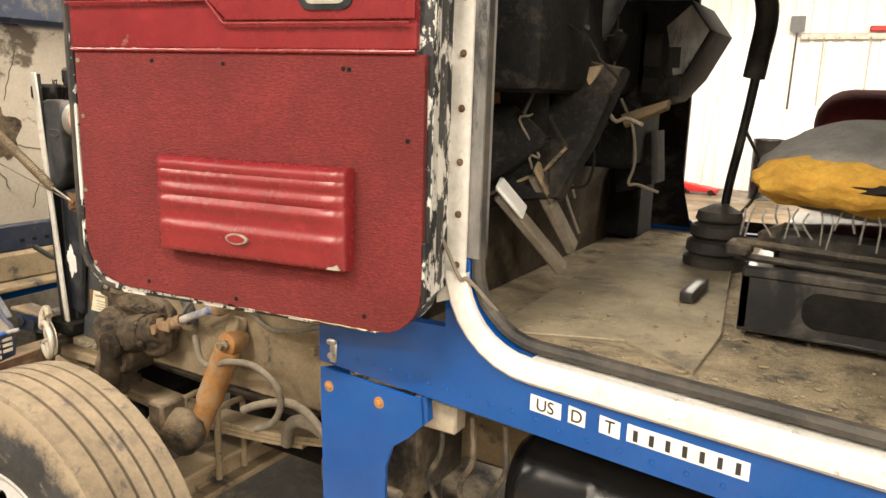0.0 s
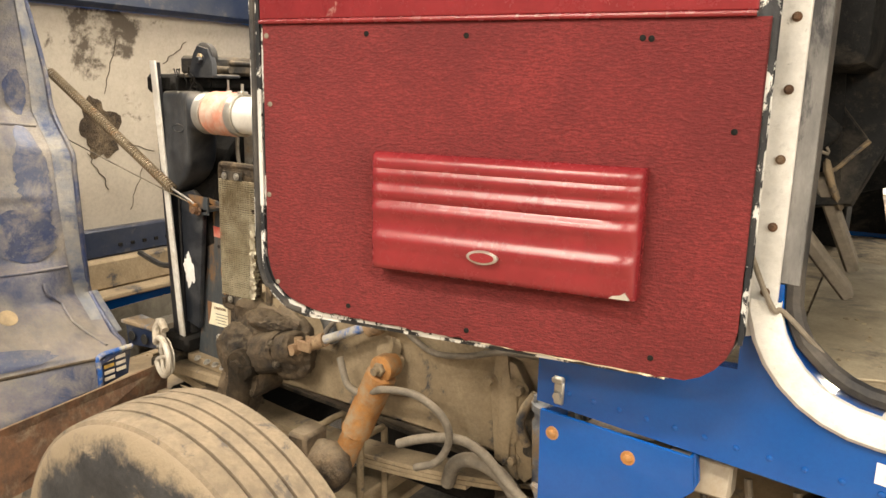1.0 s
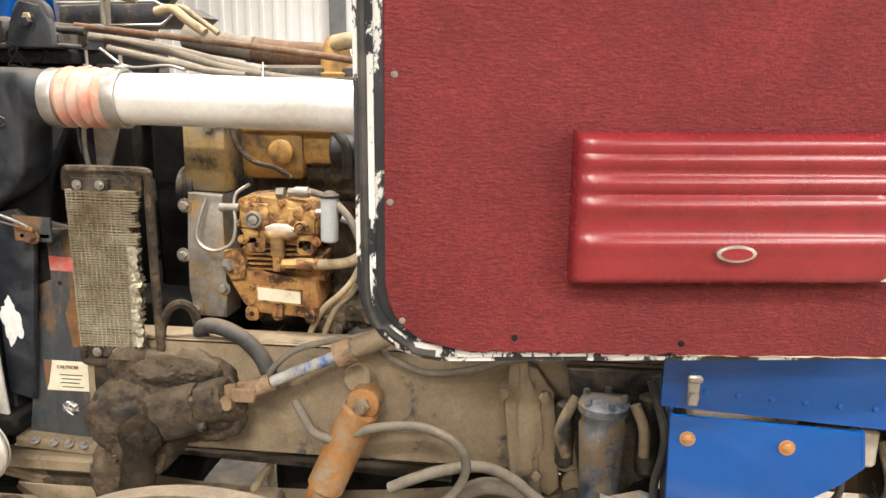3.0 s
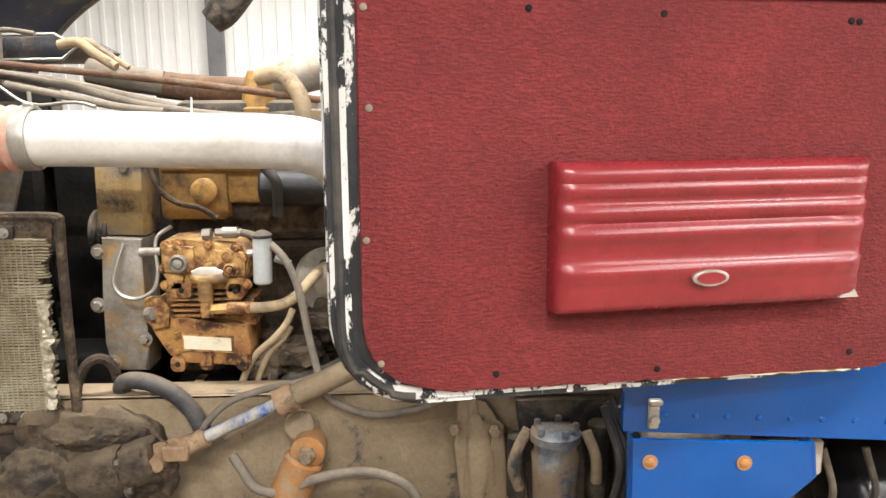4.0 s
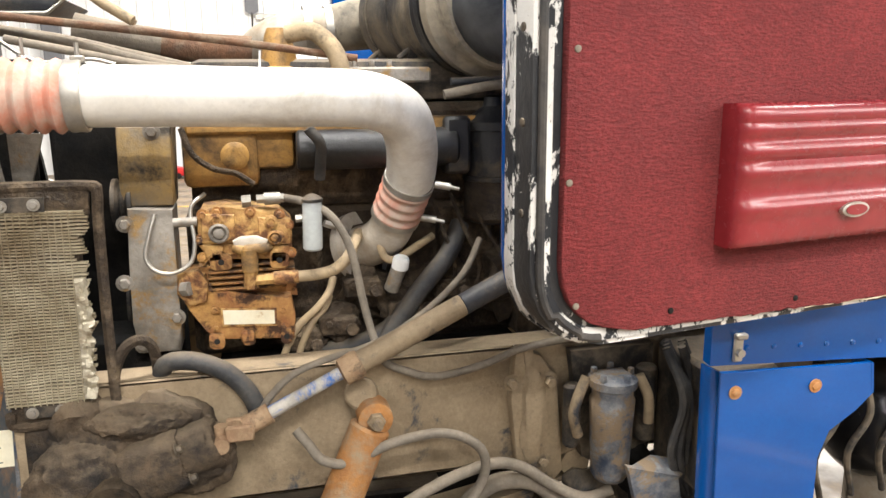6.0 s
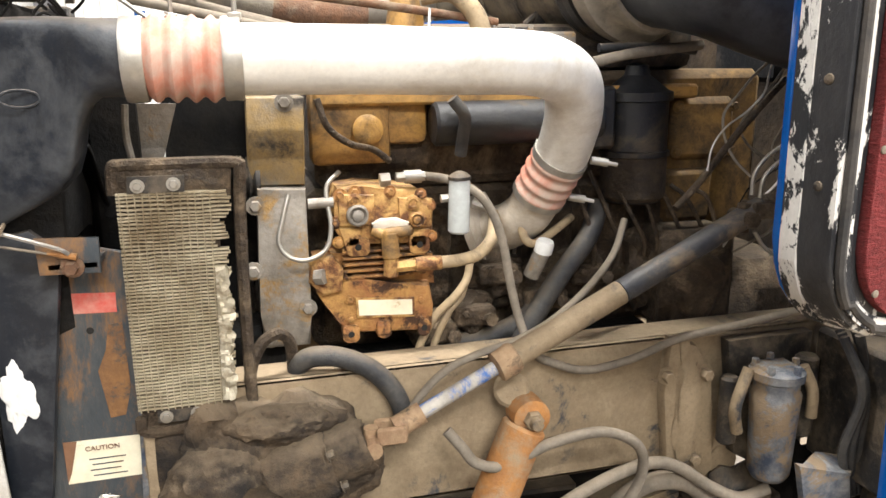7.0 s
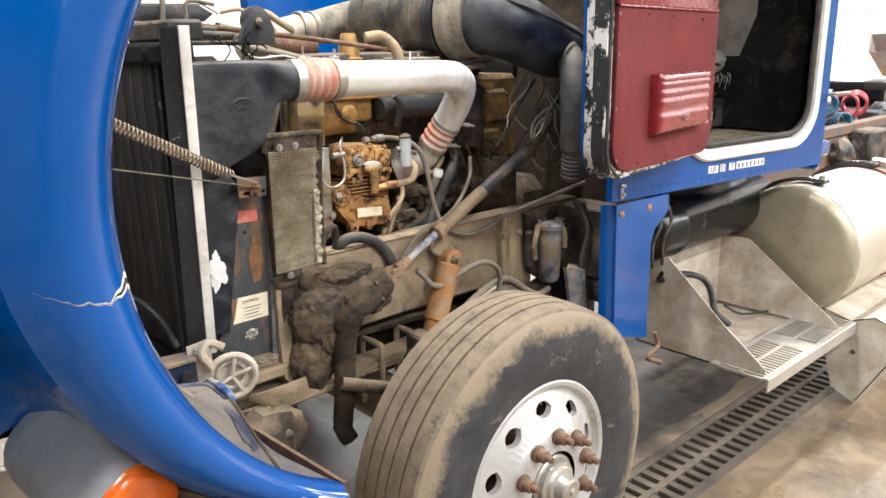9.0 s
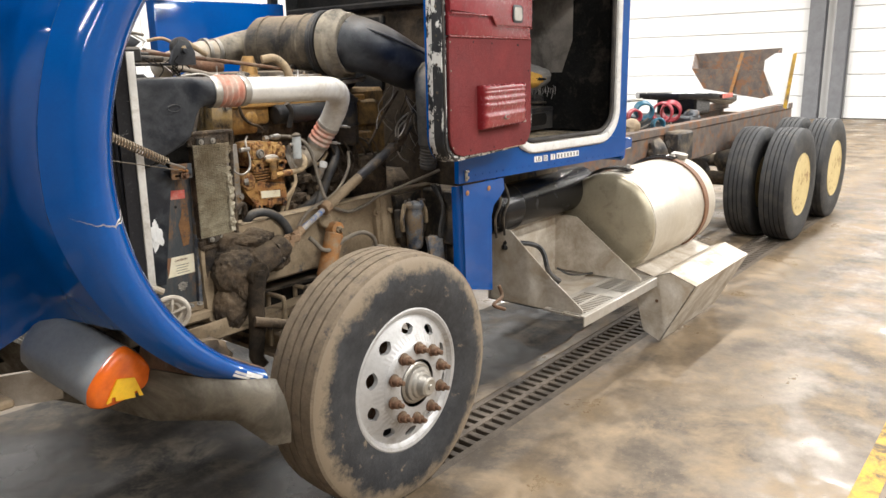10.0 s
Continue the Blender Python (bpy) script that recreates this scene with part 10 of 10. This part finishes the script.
slab(b, [(5.5, y, z) for y, z in front_], (-1, 0, 0), 0.02)
slab(b, [(6.1, y, z) for y, z in back_], (-1, 0, 0), 0.02)
for i in (1, 2, 3, 4):
    j_ = (i + 1) % 5
    q_ = [Vector((5.5, *front_[i])), Vector((5.5, *front_[j_])), Vector((6.1, *back_[j_])), Vector((6.1, *back_[i]))]
    slab(b, q_, (q_[1] - q_[0]).cross(q_[3] - q_[0]), 0.015)
hop = P("rear_box", b, "rear_rust", "rusty grey steel box on the rear frame", smooth=0)
b = B()
slab(b, [(5.47, 2.22, 1.72), (5.47, 2.18, 1.72), (5.46, 2.30, 1.20), (5.46, 2.34, 1.20)], (-1, 0, 0), 0.006)
P("orange_strap", b, "shock", "orange ratchet strap", hop, 0)
b = B()
slab(b, [(5.485, 1.940, 1.622), (5.485, 1.83, 1.70), (5.485, 1.60, 1.706), (5.485, 1.641, 1.066), (5.485, 1.80, 1.188), (5.485, 1.945, 1.50)], (-1, 0, 0), 0.01)
P("mud_flap", b, "sticker", "white plastic flap", hop, 0)
b = B()
slab(b, [(5.47, 1.625, 1.69), (5.47, 1.585, 1.70), (5.47, 1.650, 1.06), (5.47, 1.69, 1.08)], (-1, 0, 0), 0.01)
P("yellow_edge", b, "yellow", "yellow flap edge", hop, 0)
random.seed(8)
for k, (c, r_, m_, lab_) in enumerate((((2.22, 1.95, 1.235), 0.072, "teal_hose", "coiled blue air line"), ((2.62, 1.95, 1.195), 0.085, "red_hose", "coiled red air line"), ((2.30, 1.85, 1.115), 0.045, "teal_hose", "coiled blue air line"), ((2.86, 1.97, 1.19), 0.085, "red_hose", "coiled red air line"), ((2.08, 1.97, 1.20), 0.05, "red_hose", "coiled red air line"))):
    b = B()
    d = Vector((0.86, 0.42 + 0.12 * (-1) ** k, 0.1 - 0.1 * (k % 3))).normalized()
    helix(b, Vector(c) - d * 0.10, Vector(c) + d * 0.10, r_, 0.010, 6, 6, 18)
    P("coiled_hose", b, m_, lab_)
b = B()
for i in range(9):
    p = Vector((1.2 + 0.22 * i, 1.95 + 0.05 * (i % 3), 1.05))
    pts = [p]
    for k in range(5):
        pts.append(pts[-1] + Vector((random.uniform(-0.05, 0.16), random.uniform(-0.06, 0.06), random.uniform(-0.05, 0.06))))
    tube(b, pts, 0.011, 6, 4)
tagged(P("air_lines", b, "hose_dark", "dark air lines along the frame"), kind="stuff")
for x0, x1, m_ in ((1.15, 1.45, "grime"), (1.7, 1.85, "dust_metal"), (2.95, 3.2, "rust_lite")):
    b = B()
    box(b, (x0, 1.80, 1.0), (x1, 2.5, 1.14), 0.02)
    lump(b, ((x0 + x1) / 2, 1.86, 1.14), (0.09, 0.07, 0.06), x0 * 7, 0.3)
    P("frame_fitting", b, m_, "grimy fitting between the rails")
b = B()
cyl(b, (0.46, 1.62, 1.10), (1.02, 1.70, 1.07), 0.028, n=12)
P("cab_pipe", b, "blue", "pale pipe stub behind the cab")
b = B()
box(b, (0.36, side_y(0.36) + 0.0, 1.12), (0.47, side_y(0.36) + 0.10, 1.19), 0.008)
cyl(b, (0.47, side_y(0.36) + 0.05, 1.155), (0.53, side_y(0.36) + 0.05, 1.155), 0.02, n=10)
P("cab_corner_fitting", b, "blue", "blue fitting at the cab corner")
b = B()
tube(b, [(0.37, side_y(0.37) - 0.005, 1.42), (0.37, side_y(0.37) - 0.05, 1.425), (0.40, side_y(0.37) - 0.09, 1.43)], 0.008, 8)
P("grab_hook", b, "zinc", "grey hook on the cab corner")
b = B()
for x in (2.0, 2.3):
    lump(b, (x, 1.72, 0.92), (0.12, 0.08, 0.09), x * 9, 0.4)
box(b, (2.2, 1.60, 0.80), (2.5, 1.75, 1.06), 0.02)
P("valve", b, "dust_black", "dark dusty valves on the rail")
b = B()
cyl(b, (0.45, CY, 0.85), (3.6, CY, 0.72), 0.06, n=14)
P("drive_shaft", b, "dust_black", "dusty drive shaft")
b = B()
box(b, (-1.05, 1.95, 0.62), (-0.2, 2.41, 1.10), 0.06)
P("gearbox", b, "grime", "grimy gearbox")

# ---- far side of the hall ----
before_hall = {ob.name for ob in scene.objects}


def shovel(x, y, z_top):
    t = thing("shovel", (x, y, z_top - 1.75), "shovel hanging on the wall rack, blade up", "shovel")
    b_ = B()
    slab(b_, [(x - 0.13, y, z_top), (x + 0.13, y, z_top), (x + 0.13, y, z_top - 0.28), (x + 0.03, y, z_top - 0.34), (x - 0.03, y, z_top - 0.34), (x - 0.13, y, z_top - 0.28)], (0, -1, 0), 0.006)
    part("blade", b_, "steel_post", t, "dark steel blade", 0)
    b_ = B()
    cyl(b_, (x, y + 0.01, z_top - 0.30), (x - 0.02, y + 0.03, z_top - 1.75), 0.018, n=10)
    part("handle", b_, "dust_black", t, "dark handle")


YW = Y1 - 0.06
shovel(-1.82, YW - 0.06, 3.42)
b = B()
box(b, (-1.75, YW - 0.04, 2.98), (1.6, YW + 0.02, 3.10), 0.01)
for i in range(12):
    cyl(b, (-1.6 + i * 0.26, YW - 0.03, 3.03), (-1.6 + i * 0.26, YW - 0.12, 3.0), 0.014, n=6)
    if i % 3 == 1:
        cyl(b, (-1.6 + i * 0.26, YW - 0.09, 3.03), (-1.6 + i * 0.26, YW - 0.09, 1.75), 0.016, n=6)
solo("tool_rack", b, "zinc", "grey wall rack with hanging tool handles", "tool rack")
b = B()
box(b, (-0.6, YW - 0.08, 3.12), (0.3, YW - 0.02, 3.22), 0.02)
solo("red_tool", b, "red_steel", "red tool lying on the wall rack", "tool")
b = B()
lathe(b, (-1.94, 15.35, 0), (0, 0, 1), [(0, 0.275), (0.008, 0.29), (0.025, 0.280), (0.36, 0.280), (0.375, 0.290), (0.39, 0.280), (0.72, 0.280), (0.735, 0.290), (0.75, 0.280), (1.09, 0.280), (1.105, 0.290), (1.12, 0.284), (1.105, 0.270), (1.10, 0.05)], 36)
solo("oil_drum", b, "gloss_black", "black steel oil drum standing on the floor", "drum")
j = thing("floor_jack", (-3.1, 15.2, 0.0), "red trolley jack on the floor", "jack")
b = B()
slab(b, [(-3.45, 15.1, 0.22), (-2.75, 15.1, 0.12), (-2.75, 15.1, 0.05), (-3.45, 15.1, 0.05)], (0, -1, 0), 0.3, bevel=0.02)
part("body", b, "red_steel", j)
for x in (-3.35, -2.85):
    for y in (15.06, 15.42):
        b = B()
        cyl(b, (x, y, 0.055), (x, y + 0.03, 0.055), 0.055, n=14)
        part("wheel", b, "dark", j)
b = B()
cyl(b, (-3.1, 15.3, 0.15), (-3.06, 15.9, 1.9), 0.018, n=8)
part("handle", b, "zinc", j)
for x, y0 in ((-4.2, 14.6),):
    b = B()
    box(b, (x - 0.5, y0, 0.0), (x + 0.4, y0 + 0.4, 0.17), 0.04)
    solo("red_tool_box", b, "red_steel", "low red steel tool box on the floor", "tool box")
for k, (y, x0, x1) in enumerate(((11.6, -9.5, 6.0), (7.1, -9.5, -2.0), (-0.46, -1.02, 18.0))):
    b = B()
    box(b, (x0, y - 0.05, 0.0), (x1, y + 0.05, 0.0025))
    solo("floor_line", b, "yellow", "worn yellow painted floor line", "floor line", kind="structure", smooth=0)
b = B()
box(b, (-5.68, YW - 0.22, 0), (-5.36, YW - 0.02, H), 0.01)
solo("wall_column", b, "steel_post", "grey steel column on the wall", "column", kind="structure", smooth=0)
b = B()
slab(b, [(-4.20, YW + 0.02, 2.15), (-3.75, YW + 0.02, 2.15), (-3.75, YW + 0.02, 2.80), (-4.20, YW + 0.02, 2.80)], (0, -1, 0), 0.01)
sg = solo("wall_sign", b, "sticker", "white notice with a blue band on the wall", "sign")
b = B()
slab(b, [(-4.00, YW + 0.008, 2.15), (-3.80, YW + 0.008, 2.15), (-3.80, YW + 0.008, 2.80), (-4.00, YW + 0.008, 2.80)], (0, -1, 0), 0.004)
part("blue_band", b, "blue", sg, "", 0)
lower(ob for ob in scene.objects if ob.name not in before_hall)
